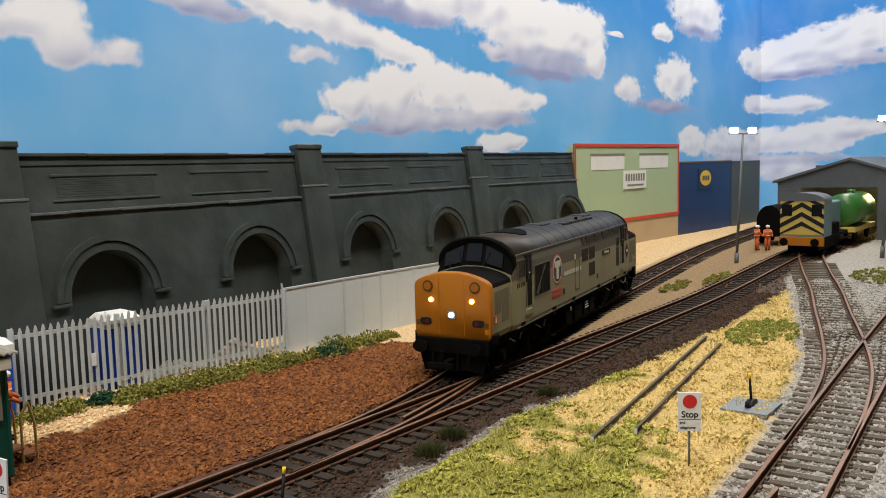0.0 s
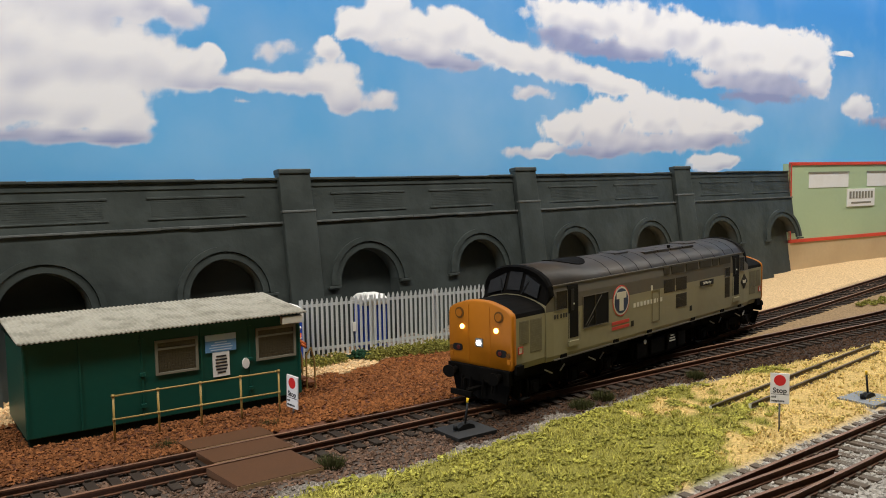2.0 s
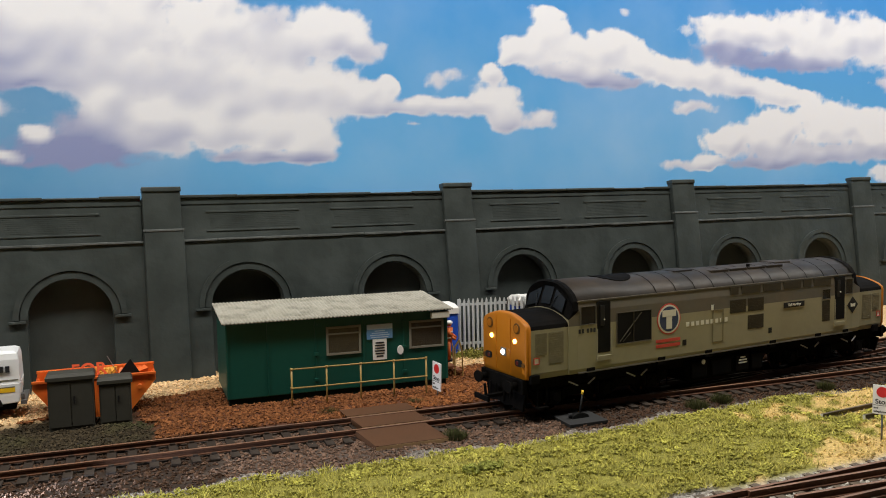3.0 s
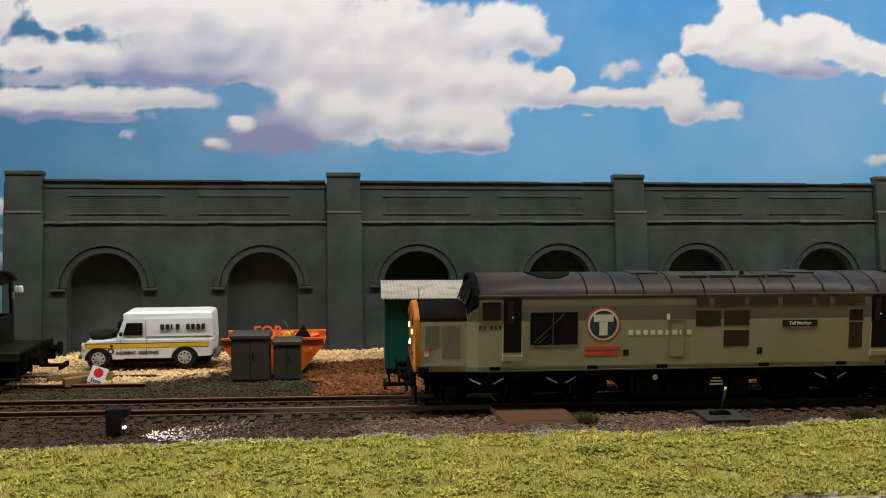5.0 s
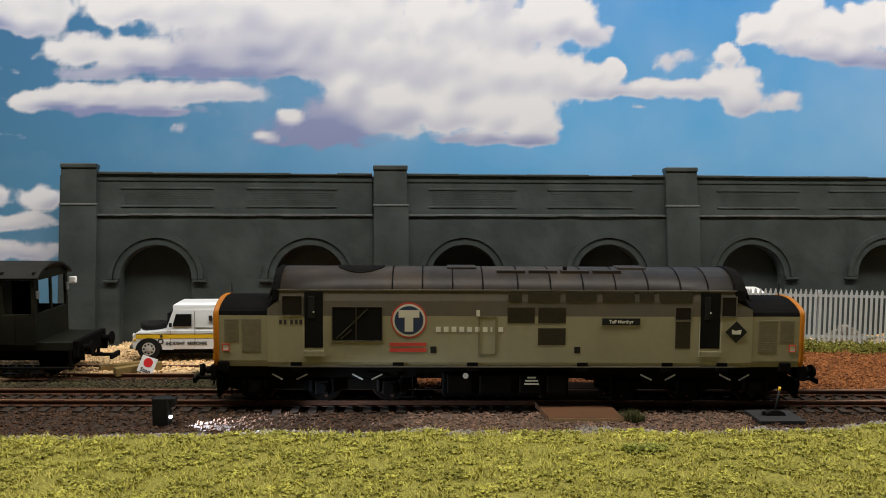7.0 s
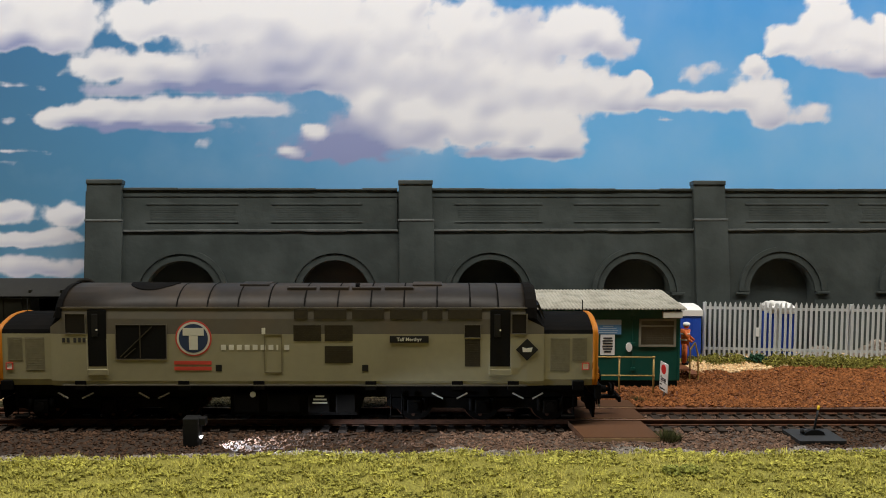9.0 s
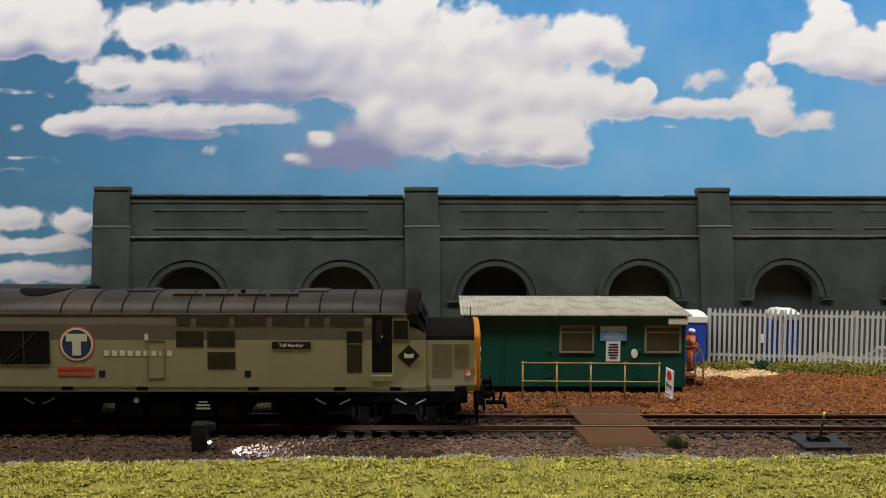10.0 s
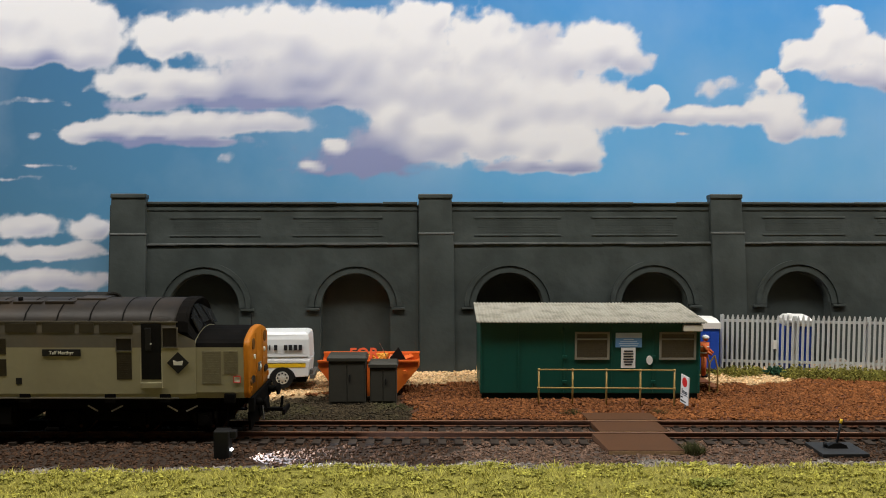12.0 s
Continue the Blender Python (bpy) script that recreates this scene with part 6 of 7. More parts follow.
def brake_van():
    x = -156.0
    v = thing("brake_van", x, float(np.interp(x, SIDING[:, 0], SIDING[:, 1])), 0, -3.6, "dark olive brake van with open veranda on the siding", "brake van")
    for sd in (-1, 1):
        bm = B()
        a, b = sorted((16.4 * sd, 17.2 * sd))
        box(bm, -120, -14, a, b, 17, 48)
        box(bm, -14, 0, a, b, 17, 31)
        box(bm, -14, 0, a, b, 46.4, 48)
        box(bm, -1.6, 0, a, b, 31, 46.4)
        wall = part("side_wall", bm, VAN_BROWN, v)
        for k in range(13):
            c, d = sorted((17.15 * sd, 17.5 * sd))
            top = 47.6 if k < 12 else 30.6
            part("plank", box(B(), -118 + k * 8.4, -110.2 + k * 8.4, c, d, 17.4, top), VAN_BROWN, wall)
    bm = B()
    box(bm, -1.0, 0, -16.6, 16.6, 17, 31)
    box(bm, -1.0, 0, -16.6, 16.6, 46, 50)
    for y in (-16.6, -0.7, 15.2):
        box(bm, -1.0, 0, y, y + 1.4, 31, 46)
    box(bm, -15, -14, -16.6, -9, 17, 50)
    box(bm, -15, -14, 9, 16.6, 17, 50)
    part("end_wall", bm, VAN_BROWN, v)
    secs = []
    for px in (-122, 2):
        secs.append([(px, 18.2 * math.sin(t) / math.sin(0.95), 47.4 + 6.0 * (math.cos(t) - math.cos(0.95)) / (1 - math.cos(0.95))) for t in [0.95 * (-1 + k / 8) for k in range(17)]])
    bm = B()
    rings = [[bm.verts.new(p) for p in s] for s in secs]
    under = [[bm.verts.new((p[0], p[1] * 0.99, p[2] - 0.9)) for p in s] for s in secs]
    for k in range(16):
        f = bm.faces.new((rings[0][k], rings[1][k], rings[1][k + 1], rings[0][k + 1]))
        f.smooth = True
        bm.faces.new((under[0][k], under[0][k + 1], under[1][k + 1], under[1][k]))
        bm.faces.new((rings[1][k], under[1][k], under[1][k + 1], rings[1][k + 1]))
    part("roof", bm, VAN_ROOF, v, "dusty curved roof")
    part("platform", box(B(), -122, 18, -16.2, 16.2, 14.2, 18.2, 0, 0.3), VAN_BROWN, v, "dark end platform")
    part("headstock", box(B(), 16, 18.4, -16.4, 16.4, 11, 18.8, 0, 0.3), LOCO_BLACK, v)
    for sd in (-1, 1):
        bm = B()
        rod(bm, (18, sd * 11.6, 15), (22.5, sd * 11.6, 15), 1.6, 12)
        rod(bm, (22.5, sd * 11.6, 15), (23.4, sd * 11.6, 15), 3.2, 14)
        part("buffer", bm, LOCO_BLACK, v)
        bm = B()
        box(bm, -26, 20, *sorted((13.0 * sd, 14.2 * sd)), 9.5, 14.4)
        part("sole_bar", bm, LOCO_BLACK, v)
        bm = B()
        box(bm, -20, 16, *sorted((15.2 * sd, 17.6 * sd)), 6.0, 6.8)
        for px in (-20, 14):
            box(bm, px, px + 1.5, *sorted((15.2 * sd, 16.2 * sd)), 6, 15)
        part("footboard", bm, LOCO_BLACK, v)
        bm = B()
        box(bm, 0.2, 1.2, *sorted((14.4 * sd, 16.8 * sd)), 38, 41.5, 0, 0.3)
        part("side_lamp", bm, POLE_GREY, v)
    part("side_lamp", box(B(), 0.4, 4.2, 17.0, 19.4, 40.8, 44.2, 0, 0.6), WHITE, v, "white side lamp")
    for px in (-70, 4):
        bm = B()
        for sd in (-1, 1):
            rod(bm, (px, sd * 8, 2.2 + 6.4), (px, sd * 10, 2.2 + 6.4), 6.4, 20)
        part("wheel", bm, LOCO_BLACK, v)
    part("coupling", box(box(B(), 18, 29, -1, 1, 8.6, 10.0, 0, 0.2), 28, 29.4, -5, 5, 8.0, 10.4, 0, 0.2), LOCO_BLACK, v)


brake_van()
for k, (xa, ya, xb, yb) in enumerate(((-133, 236, -117, 245), (-124, 226, -108, 238))):
    a = math.degrees(math.atan2(yb - ya, xb - xa))
    t = thing("timber_baulk", (xa + xb) / 2, (ya + yb) / 2, 2.4 + k, a, "yellow brown timber baulk lying across the siding end", "timber", "timber baulks")
    part("beam", box(B(), -11, 11, -1.9, 1.9, -2.4, 1.5, 0, 0.25), TIMBER, t)


def fallen_sign():
    s = thing("fallen_stop_sign", -112.0, 239, 0.6, 0, "small white stop sign tipped over on the siding end", "sign", "stop signs")
    s.matrix_basis = pose(-0.1115, 0.2275, 0.0032, -12, 20, 2)
    part("board", box(B(), -3.6, 3.6, -0.2, 0.2, -1.4, 6.4, 0, 0.05), WHITE, s)
    part("red_disc", slab(B(), disc(22, 2.1, 0, 3.7), "y", -0.3, -0.15), SIGN_RED, s)
    lettering("Stop", 2.6, TEXT_DARK, s, facing(0, -0.26, -0.9), 0.05, "stop_word", "", "CENTER")


fallen_sign()
for a, b in (((240.1, 100.1), (404, 112.0)), ((254.2, 91.4), (391, 101.8))):
    ln, an = math.hypot(b[0] - a[0], b[1] - a[1]), math.degrees(math.atan2(b[1] - a[1], b[0] - a[0]))
    t = thing("spare_rail", a[0], a[1], 2.1, an, "rusty spare rail lying in the grass", "rail", "spare rails")
    bm = B()
    for z0, z1, w in ((-2.2, -1.8, 0.9), (-1.8, -0.6, 0.3), (-0.6, 0.1, 0.5)):
        box(bm, 0, ln, -w, w, z0, z1)
    part("rail_length", bm, SPARE_RAIL, t)
    part("cut_end", box(B(), -0.12, 0.0, -0.6, 0.6, -1.9, 0.05), CREAM, t)

# ---- scenic ground ----
random.seed(3)
GRASS_EDGE = ((-420, 136), (-146, 138), (-76, 136.5), (5, 135), (60, 133), (113, 129), (172, 128), (210, 132), (245, 132), (282, 129), (317, 123.5), (372, 118), (432, 114), (582, 108), (800, 96), (1150, 70))
YARD_EDGE = ((-420, 62), (100, 61), (214, 57), (258, 58), (336, 62), (397, 69), (516, 95), (620, 118), (800, 100), (1150, 60))
TAN_EDGE = ((-420, 205), (-120, 228), (-80, 238), (-20, 262), (22, 268), (140, 252), (165, 254), (200, 265), (240, 264), (285, 258), (330, 245), (360, 225), (420, 215), (1150, 225))


def edge_at(table, x):
    return np.interp(x, [p[0] for p in table], [p[1] for p in table])


def ground_zone(x, y):
    """The scatter material that lies at x, y."""
    w = noise.noise(Vector((x * 0.03, y * 0.03, 1))) * 6 + noise.noise(Vector((x * 0.11, y * 0.11, 5))) * 4
    g, yd, tn = edge_at(GRASS_EDGE, x), edge_at(YARD_EDGE, x), edge_at(TAN_EDGE, x)
    far = main_y(x) + 15 if x < 165 else max(main_y(x) + 15, float(np.interp(x, BRANCH[:, 0], BRANCH[:, 1])) + 13)
    if x > 470 and y + w * 0.5 < np.interp(x, YARD[:, 0], YARD[:, 1]) - 15:
        return "straw"
    if y + w * 0.4 < yd and y > 8:
        return "pale"
    if y + w * 0.5 < 8:
        return "straw"
    if y + w * 0.5 < g:
        mix = (x - 140) / 160 + w * 0.09 + (75 - y) / 55 * 0.5
        return "straw" if mix > 0.45 else "grass"
    if y + w * 0.3 < far:
        if 330 < x and main_y(x) + 14 < y < np.interp(x, BRANCH[:, 0], BRANCH[:, 1]) - 13:
            return "earth"
        if x < 300 and y + w < g + 5.5:
            return "shoulder"
        return "dark_ballast" if 150 + 4 * w < x < 560 or x < 4 + 7 * w else "ballast"
    if x < -14 + w * 1.5 and y < tn + w:
        return "moss"
    if y + w < tn and x < 330:
        # dark_brown is the brown gravel with the hut side's dimmer light painted in
        return "dark_brown" if x < 104 + 3 * w else "brown"
    return "tan"


ZONE_COLOUR = {"pale": (0.33, 0.3, 0.26), "straw": (0.55, 0.38, 0.14), "grass": (0.22, 0.2, 0.04), "ballast": (0.08, 0.058, 0.045), "moss": (0.035, 0.026, 0.014), "dark_ballast": (0.036, 0.024, 0.017), "shoulder": (0.2, 0.185, 0.16), "brown": (0.11, 0.04, 0.02), "dark_brown": (0.09, 0.033, 0.016), "tan": (0.55, 0.38, 0.2), "earth": (0.25, 0.165, 0.085)}


def ground_height(x, y, zone):
    base = {"brown": 0.8, "dark_brown": 0.8, "tan": 1.2, "grass": 0.2, "straw": 0.2, "moss": -0.4, "earth": -0.6, "pale": -1.0}.get(zone, -1.3)
    return rise(x) + base + 0.5 * noise.noise(Vector((x * 0.05, y * 0.05, 9)))


def ground():
    xs, ys = np.arange(-420, 1151, 5.0), np.arange(-320, 322, 5.0)
    verts, cols = [], []
    for x in xs:
        top = float(np.interp(x, BOARD[:3, 0], BOARD[:3, 1]))
        for y in ys:
            yy = min(y, top)
            z = ground_zone(x, yy)
            c = ZONE_COLOUR[z]
            verts.append((x * MM, yy * MM, ground_height(x, yy, z) * MM))
            cols.append((*c, 1.0))
    n = len(ys)
    faces = [(i * n + j, (i + 1) * n + j, (i + 1) * n + j + 1, i * n + j + 1) for i in range(len(xs) - 1) for j in range(n - 1)]
    me = bpy.data.meshes.new("ground")
    me.from_pydata(verts, [], faces)
    me.attributes.new("scatter_colour", "FLOAT_COLOR", "POINT").data.foreach_set("color", np.array(cols, np.float32).ravel())
    me.materials.append(attribute_mat("scatter_ground", "scatter_colour", 0.9, 800, 0.35, 0.8))
    for p in me.polygons:
        p.use_smooth = True
    tagged(new("ground", me), "model scenic ground with ballast, grass and gravel", "ground", kind="structure")
    tagged(part("baseboard", box(B(), -420, 1150, -320, 322, -40, -6), TIMBER), "plain timber baseboard under the scenery", "baseboard", kind="structure")


ground()
OCTA = np.array([(1, 0, 0), (-1, 0, 0), (0, 1, 0), (0, -1, 0), (0, 0, 1), (0, 0, -1)], float)
OCTA_F = np.array([(0, 2, 4), (2, 1, 4), (1, 3, 4), (3, 0, 4), (2, 0, 5), (1, 2, 5), (3, 1, 5), (0, 3, 5)])


def stones(name, zones, count, span, size, material, label, category, keep_off=None, lift=0.0):
    """Loose scatter: small faceted stones lying on the ground wherever its zone is one of zones."""
    rng = np.random.default_rng(11 + count)
    V, F, k = [], [], 0
    x0, x1, y0, y1 = span
    for _ in range(count):
        x, y = rng.uniform(x0, x1), rng.uniform(y0, y1)
        if y > np.interp(x, BOARD[:3, 0], BOARD[:3, 1]) - 3:
            continue
        z = ground_zone(x, y)
        if z not in zones or (keep_off and keep_off(x, y)):
            continue
        r = size * rng.uniform(0.55, 1.25)
        p = OCTA * (r * rng.uniform(0.7, 1.3, 3)) + rng.normal(0, 0.18 * r, (6, 3))
        a = rng.uniform(0, math.tau)
        c, s = math.cos(a), math.sin(a)
        q = np.c_[p[:, 0] * c - p[:, 1] * s, p[:, 0] * s + p[:, 1] * c, p[:, 2] * 0.8]
        tilt = rng.uniform(-0.7, 0.7)
        q = np.c_[q[:, 0], q[:, 1] * math.cos(tilt) - q[:, 2] * math.sin(tilt), q[:, 1] * math.sin(tilt) + q[:, 2] * math.cos(tilt)]
        V.append(q + (x, y, ground_height(x, y, z) + lift + 0.25 * r))
        F.append(OCTA_F + 6 * k)
        k += 1
    me = bpy.data.meshes.new(name)
    me.from_pydata((np.concatenate(V) * MM).tolist(), [], np.concatenate(F).tolist())
    me.materials.append(material)
    return tagged(new(name, me), label, category, kind="stuff")


def on_rails(x, y):
    """True on the rails and in the flangeways, where no stone may lie."""
    for line in (MAIN, BRANCH, YARD, CROSSOVER, SIDING):
        if line[0, 0] < x < line[-1, 0]:
            d = abs(y - np.interp(x, line[:, 0], line[:, 1]))
            if 7.0 < d < 10.2:
                return True
    return False


BALLAST_STONE = mat("grey_brown_ballast", (0.15, 0.09, 0.06), 0.9, grain=1500, vary=0.3, bump=0.2, island=0.5, stain=(0.06, 0.045, 0.036), stain_scale=25)
DARK_STONE = mat("dark_brown_ballast", (0.07, 0.04, 0.025), 0.9, grain=1500, vary=0.3, bump=0.2, island=0.5, gloss=0.2)
PALE_STONE = mat("pale_grey_ballast", (0.4, 0.37, 0.325), 0.9, grain=1500, vary=0.25, bump=0.2, island=0.35)
SHOULDER_STONE = mat("grey_fine_ballast", (0.27, 0.235, 0.2), 0.9, grain=1500, vary=0.3, bump=0.2, island=0.4, stain=(0.17, 0.145, 0.125), stain_scale=22)
BROWN_STONE = mat("rust_brown_gravel", (0.225, 0.082, 0.025), 0.9, grain=1500, vary=0.3, bump=0.2, island=0.4, stain=(0.14, 0.052, 0.02), stain_scale=20)
TAN_STONE = mat("sandy_gravel", (0.72, 0.5, 0.27), 0.9, grain=1500, vary=0.25, bump=0.2, island=0.3)
MOSS_STONE = mat("mossy_dark_gravel", (0.045, 0.033, 0.018), 0.9, grain=1500, vary=0.3, bump=0.2, island=0.5, stain=(0.05, 0.06, 0.018), stain_scale=30)
stones("ballast", ("ballast",), 60000, (-240, 520, 112, 226), 0.75, BALLAST_STONE, "grey brown model ballast between and beside the rails", "ballast", on_rails)
stones("brown_ballast", ("dark_ballast",), 46000, (-240, 570, 100, 226), 0.75, DARK_STONE, "dark brown ballast round the turnout and at the left", "ballast", on_rails)
stones("far_ballast", ("ballast",), 9000, (520, 1000, 85, 230), 0.95, BALLAST_STONE, "grey brown ballast of the far tracks", "ballast", on_rails)
stones("yard_ballast", ("pale",), 38000, (80, 620, 8, 125), 0.75, PALE_STONE, "pale grey granite ballast of the yard", "ballast", on_rails)
stones("shoulder_ballast", ("shoulder",), 26000, (-240, 300, 118, 156), 0.7, SHOULDER_STONE, "grey fine ballast along the grass edge", "ballast")
stones("brown_gravel", ("brown",), 32000, (-70, 330, 180, 275), 0.85, BROWN_STONE, "rust brown loose gravel in front of the hut", "gravel")
# darker copy of the brown gravel: dimmer light near the hut, as colour
SHADED_BROWN_STONE = mat("shaded_brown_gravel", (0.185, 0.069, 0.023), 0.9, grain=1500, vary=0.3, bump=0.2, island=0.45, stain=(0.12, 0.044, 0.018), stain_scale=20)
stones("damp_gravel", ("dark_brown",), 14000, (-70, 125, 180, 275), 0.85, SHADED_BROWN_STONE, "brown gravel round the hut, coloured darker as shade", "gravel")
stones("sandy_gravel", ("tan",), 24000, (-240, 300, 195, 312), 0.85, TAN_STONE, "pale sandy gravel along the wall", "gravel")
stones("mossy_gravel", ("moss",), 13000, (-240, 5, 195, 262), 0.8, MOSS_STONE, "dark mossy gravel beside the siding", "gravel", on_rails)


def grass(name, zones, count, span, height, material, label):
    """Static grass: thin leaning fibres."""
    rng = np.random.default_rng(count)
    V, k = [], 0
    for _ in range(count):
        x, y = rng.uniform(span[0], span[1]), rng.uniform(span[2], span[3])
        z = ground_zone(x, y)
        if z not in zones:
            continue
        clump = 0.75 + 1.0 * noise.noise(Vector((x * 0.12, y * 0.12, 4))) + 0.5 * noise.noise(Vector((x * 0.4, y * 0.4, 8)))
        h = height * max(0.25, clump) * rng.uniform(0.6, 1.3)
        g = ground_height(x, y, z) - 0.2
        a, lean = rng.uniform(0, math.tau), rng.uniform(0.3, 1.5) * h
        dx, dy = math.cos(a), math.sin(a)
        w = 0.2
        V += [(x - dy * w, y + dx * w, g), (x + dy * w, y - dx * w, g), (x + dx * lean, y + dy * lean, g + h)]
        k += 1
    me = bpy.data.meshes.new(name)
    me.from_pydata((np.array(V) * MM).tolist(), [], [(3 * i, 3 * i + 1, 3 * i + 2) for i in range(k)])
    me.materials.append(material)
    return tagged(new(name, me), label, "grass", kind="stuff")


GRASS_GREEN = mat("static_grass_green", (0.385, 0.352, 0.07), 0.85, grain=110, vary=0.6, bump=0, island=0.45, stain=(0.6, 0.52, 0.14), stain_scale=38, stain_amount=0.65)
GRASS_STRAW = mat("static_grass_straw", (0.78, 0.57, 0.22), 0.85, grain=110, vary=0.4, bump=0, island=0.35, stain=(0.36, 0.34, 0.06), stain_scale=26, stain_amount=0.7)
TURF = mat("foam_turf_scatter", (0.3, 0.28, 0.055), 0.9, grain=90, vary=0.6, bump=0.3, island=0.5, stain=(0.5, 0.46, 0.09), stain_scale=45, stain_amount=0.7)
TURF_STRAW = mat("straw_turf_scatter", (0.6, 0.44, 0.15), 0.9, grain=90, vary=0.4, bump=0.3, island=0.4, stain=(0.3, 0.3, 0.05), stain_scale=30, stain_amount=0.7)


def turf_gap(x, y):
    return noise.noise(Vector((x * 0.09, y * 0.12, 21))) + 0.6 * noise.noise(Vector((x * 0.3, y * 0.35, 5))) < 0.02


stones("foam_turf", ("grass",), 60000, (-170, 420, 58, 142), 0.62, TURF, "clumps of green foam turf among the static grass", "turf", turf_gap, 0.5)
stones("straw_turf", ("straw",), 30000, (130, 700, 0, 135), 0.6, TURF_STRAW, "clumps of straw-coloured foam turf", "turf", turf_gap, 0.4)
grass("grass", ("grass",), 90000, (-170, 420, 58, 142), 1.7, GRASS_GREEN, "short green static grass in front of the tracks")
grass("straw_grass", ("straw",), 70000, (130, 760, 0, 135), 1.5, GRASS_STRAW, "dry straw-coloured static grass beside the yard")

# ---- figures, plants, rubble ----


def figurine(x, y, z, rz, label, bend=0.0, arms=0.4):
    bm = B()

    def limb(a, b, r0, r1, mi):
        rod(bm, a, b, r0, 10, mi, r1)
    for s in (-1, 1):
        limb((s * 1.2, 0, 0.8), (s * 1.1, 0.1, 10.6), 1.05, 1.35, 0)
        box(bm, s * 1.2 - 0.9, s * 1.2 + 0.9, -2.0, 1.0, 0, 1.1, 2, 0.3)
    top = Vector((0, -7.6 * math.sin(bend), 10.2 + 7.6 * math.cos(bend)))
    limb((0, 0, 10.0), top, 2.0, 2.5, 0)
    for k in (0.3, 0.7):
        m = Vector((0, 0, 10)).lerp(top, k)
        limb(m, m + (top - Vector((0, 0, 10))).normalized() * 0.6, 2.45, 2.5, 3)
    for s in (-1, 1):
        sh = top + Vector((s * 2.5, 0, -0.8))
        el = sh + Vector((s * 0.8, -2.2 * arms * 2, -3.4))
        limb(sh, el, 0.95, 0.85, 0)
        limb(el, el + Vector((0, -2.4, -1.6)), 0.8, 0.6, 0)
    head = top + Vector((0, -0.5 - math.sin(bend), 1.9))
    bmesh.ops.create_icosphere(bm, subdivisions=2, radius=1.45, matrix=Matrix.Translation(head))
    n0 = len(bm.faces)
    bmesh.ops.create_icosphere(bm, subdivisions=2, radius=1.75, matrix=Matrix.Translation(head + Vector((0, 0, 0.7))) @ Matrix.Diagonal((1, 1.1, 0.75, 1)))
    bm.faces.ensure_lookup_table()
    for f in bm.faces[n0:]:
        f.material_index = 1
    ob = part("model_figure", bm, (HIVIS, WHITE, BLACK, CREAM), None, at=(x, y, z), rz=rz)
    return tagged(ob, label, "figurine", "model figures")


figurine(138.6, 248.5, 6.6, 62, "small orange-clad model figure on the hut landing")
figurine(745, 166.5, rise(745) + 0.2, 40, "small orange-clad model figure with white helmet by the line")
figurine(748, 158.5, rise(748) + 0.2, -70, "small orange-clad model figure with white helmet by the line")
figurine(488, 228, 0.8, -70, "orange-clad model figure bending over by the branch line", 1.0, 0.9)


def foam_clump(bm, x, y, z, r, rng, n):
    """Foam foliage: many small leaf-sized facets thrown round an uneven core."""
    for _ in range(n):
        d = Vector((rng.gauss(0, 1), rng.gauss(0, 1), abs(rng.gauss(0, 0.8)))).normalized() * r * rng.uniform(0.35, 1.08)
        c = Vector((x, y, z)) + Vector((d.x, d.y, d.z * 0.85))
        s = rng.uniform(0.45, 0.95)
        q = Euler((rng.uniform(0, 6), rng.uniform(0, 6), rng.uniform(0, 6))).to_matrix()
        v = [bm.verts.new(c + q @ Vector(p) * s) for p in ((1, 0, 0), (-0.5, 0.87, 0), (-0.5, -0.87, 0), (0, 0, 1.1))]
        for t in ((0, 1, 2), (0, 3, 1), (1, 3, 2), (2, 3, 0)):
            bm.faces.new([v[k] for k in t])


def hedge():
    rng = random.Random(21)
    for k in range(36):
        u = k / 35
        x = 152 + u * 181
        y = np.interp(x, [p[0] for p in FENCE], [p[1] for p in FENCE]) - 8.5 - rng.uniform(0, 7)
        bm = B()
        big = rng.uniform(4.6, 8.0) * (0.75 if k < 4 else 1.0)
        for _ in range(5):
            foam_clump(bm, rng.uniform(-6, 6), rng.uniform(-6, 5), 0.2, big * rng.uniform(0.4, 1.0), rng, 85)
        dark = k in (7, 26, 27)
        ob = part("bush", bm, FOLIAGE_DARK if dark else FOLIAGE, None, at=(x, y, 0.8))
        tagged(ob, "dark green foam bush at the fence foot" if dark else "olive green foam bush at the fence foot", "bush", "bushes along the fence")
    for x, y, r, n in ((188, 268, 4.4, 220), ):
        bm = B()
        foam_clump(bm, 0, 0, 1.5, r, rng, n)
        foam_clump(bm, 4, 1, 1.0, r * 0.8, rng, n)
        tagged(part("bush", bm, FOLIAGE_DARK, None, at=(x, y + 6, 0.8)), "dark blue-green foam bush before the fence", "bush", "bushes along the fence")


hedge()


def tuft(x, y, z, r, h, n, m, label):
    rng = random.Random(int(x * 13 + y))
    bm = B()
    for _ in range(n):
        a, q = rng.uniform(0, math.tau), r * math.sqrt(rng.random())
        px, py = q * math.cos(a), q * math.sin(a)
        lean = rng.uniform(0.2, 0.7)
        hh = h * rng.uniform(0.6, 1.1) * (1.15 - 0.6 * q / r)
        b = rng.uniform(0, math.tau)
        w = 0.14
        bm.faces.new([bm.verts.new(p) for p in ((px - w * math.sin(b), py + w * math.cos(b), -0.5), (px + w * math.sin(b), py - w * math.cos(b), -0.5), (px * (1 + lean), py * (1 + lean), hh))])
    me = finish("grass_tuft", bm, m, recalc=False)
    tagged(part("grass_tuft", me, m, None, at=(x, y, z)), label, "grass tuft", "grass tufts")


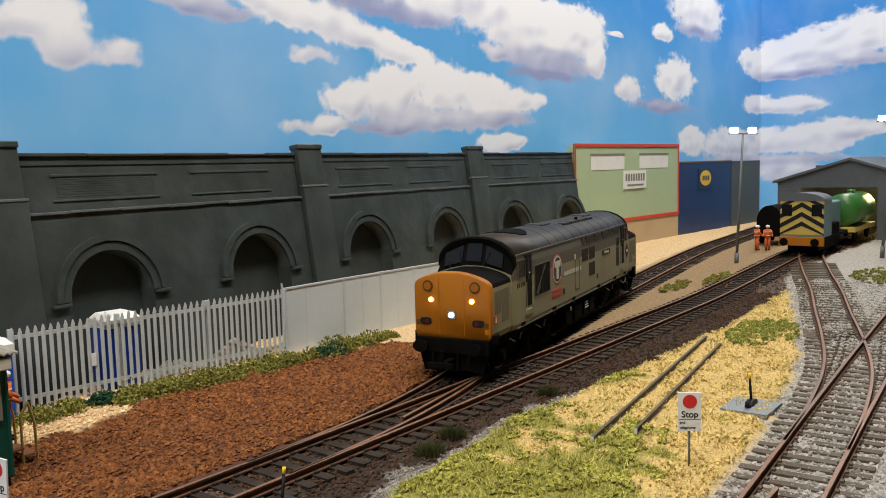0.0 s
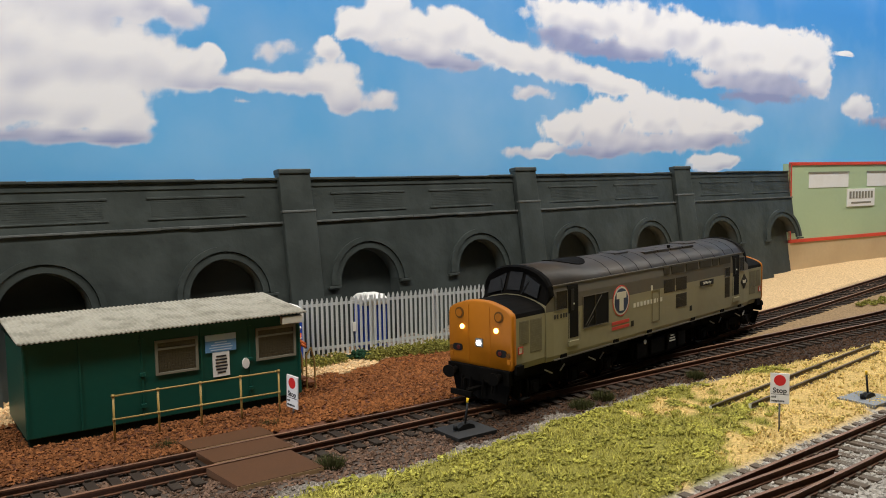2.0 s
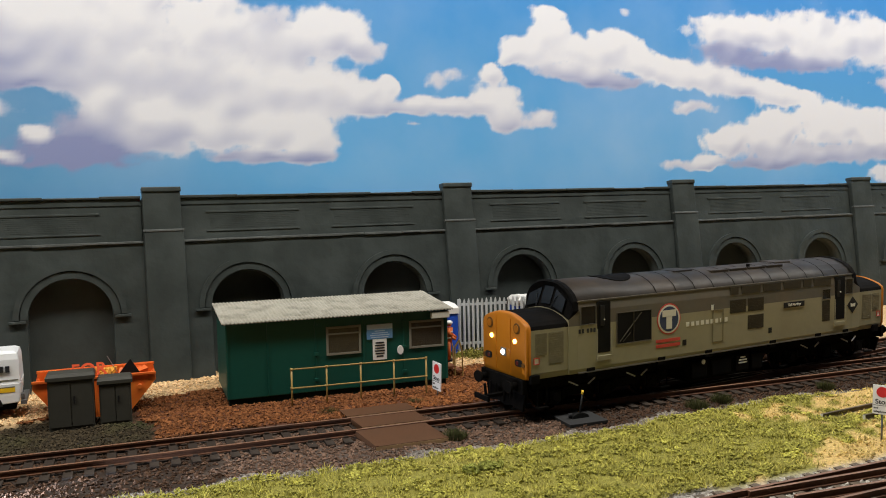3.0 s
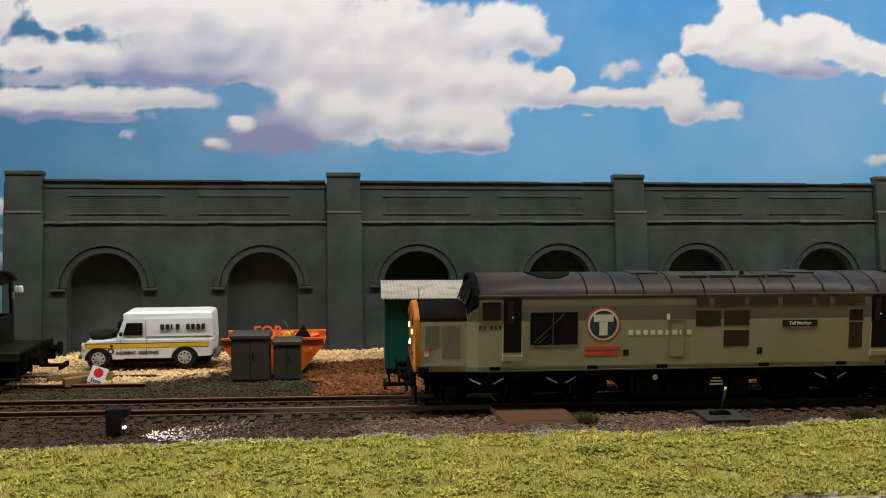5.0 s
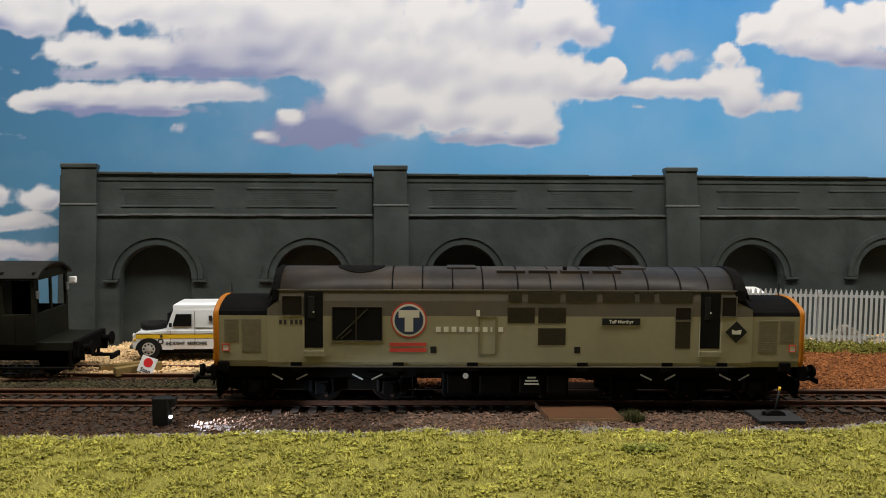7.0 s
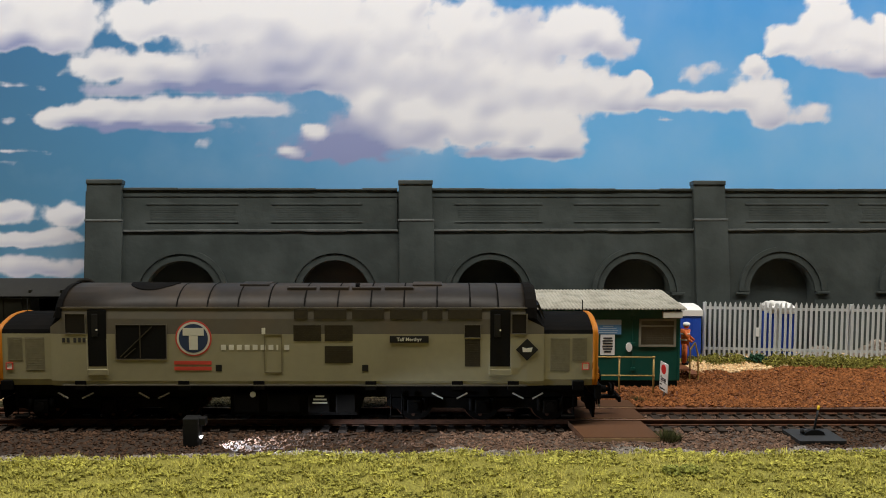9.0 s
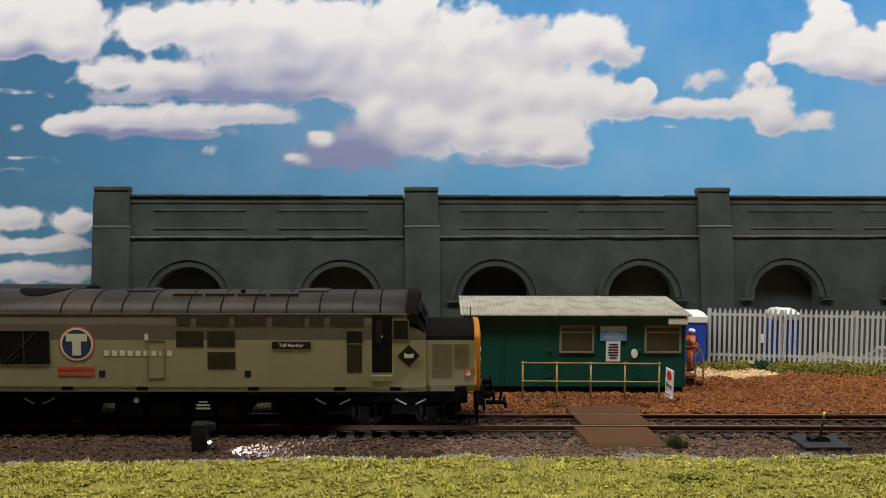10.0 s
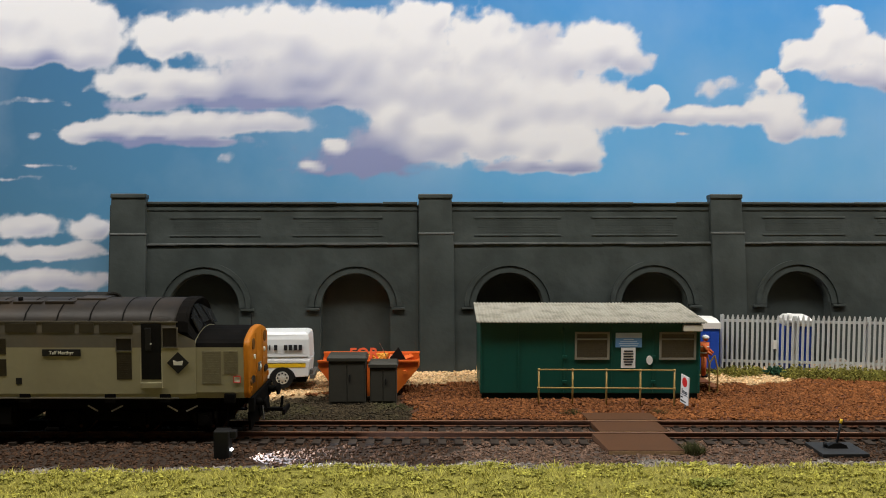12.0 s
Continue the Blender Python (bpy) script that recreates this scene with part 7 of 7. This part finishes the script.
for x, y, r in ((60, 201, 4), (100, 199.5, 4.2), (95.5, 148.5, 4.4), (209.5, 140.2, 4.4), (226.4, 143.0, 4.2), (286, 138, 3.6)):
    tuft(x, y, -0.5, r, 4.2, 420, TUFT_GREEN, "dull green grass tuft beside the track")


def scrub(x, y, rx, ry, n, m, z, label):
    rng = random.Random(int(x + y))
    bm = B()
    for _ in range(n):
        a, q = rng.uniform(0, math.tau), math.sqrt(rng.random())
        px, py = rx * q * math.cos(a), ry * q * math.sin(a)
        foam_clump(bm, px, py, 0, rng.uniform(0.9, 2.0), rng, 16)
    tagged(part("scrub_patch", bm, m, None, at=(x, y, z)), label, "scrub", "scrub patches")


scrub(432, 92, 34, 16, 190, FOLIAGE_BRIGHT, 0.6, "low green foam scrub on the dry grass")
scrub(560, 177, 26, 7, 60, FOLIAGE, rise(560), "low green foam scrub between the lines")
scrub(600, 160, 34, 6, 60, FOLIAGE, rise(600), "low green foam scrub between the lines")
scrub(86.5, 107, 7, 4, 30, FOLIAGE_BRIGHT, 1.4, "tall green clump in the grass")
scrub(640, 62, 40, 18, 120, FOLIAGE, rise(640), "low green foam scrub beside the yard")


def rubble(x, y, r, h, n):
    rng = np.random.default_rng(int(x))
    V, F = [], []
    for k in range(n):
        a, q = rng.uniform(0, math.tau), math.sqrt(rng.random())
        z = h * (1 - q) * rng.uniform(0.7, 1.0)
        V.append(OCTA * rng.uniform(0.7, 1.6, 3) + (r * q * math.cos(a), r * 0.5 * q * math.sin(a), z))
        F.append(OCTA_F + 6 * k)
    me = bpy.data.meshes.new("rubble_heap")
    me.from_pydata((np.concatenate(V) * MM).tolist(), [], np.concatenate(F).tolist())
    me.materials.append(RUBBLE)
    tagged(part("rubble_heap", me, RUBBLE, None, at=(x, y, 0.5)), "heap of pale rubble behind the fence", "rubble heap", "rubble heaps", "stuff")


rubble(232, 289, 16, 7, 420)
rubble(262, 283, 18, 12, 520)

# ---- what moves: the locomotive rolls past and its wheels turn ----
# seconds, and millimetres of the locomotive's middle along the branch and main line
ROLL = [(0.0, 388.5), (0.5, 361.2), (1.0, 334.8), (1.5, 307.3), (2.0, 281.4), (2.5, 257.6), (3.0, 234.3), (3.5, 209.2), (5.5, 110.9), (6.0, 86.7), (6.5, 62.7), (7.0, 38.9), (9.0, -57.8), (9.5, -82.7), (10.0, -107.0), (10.5, -131.8), (11.0, -156.9), (11.5, -182.2), (12.0, -206.4)]


def branch_point(s):
    return Vector((float(np.interp(s, BRANCH_S, BRANCH[:, 0])), float(np.interp(s, BRANCH_S, BRANCH[:, 1]))))


def motions():
    ts, ss = [r[0] for r in ROLL], [r[1] for r in ROLL]
    rows, spin = [], []
    for k in range(49):
        t = k * 0.25
        s = float(np.interp(t, ts, ss))
        a, b = branch_point(s - 74), branch_point(s + 74)
        mid = (a + b) / 2
        rows.append((t, pose(mid.x * MM, mid.y * MM, 0, 0, 0, math.degrees(math.atan2(b.y - a.y, b.x - a.x)))))
    for k in range(81):
        t = k * 0.15
        spin.append((t, math.degrees((float(np.interp(t, ts, ss)) - ss[0]) / 7.3)))
    walk(loco, rows)
    for w in loco_wheels:
        x, y, z = w.location
        walk(w, [(t, pose(x, y, z, 0, a, 0)) for t, a in spin])


motions()
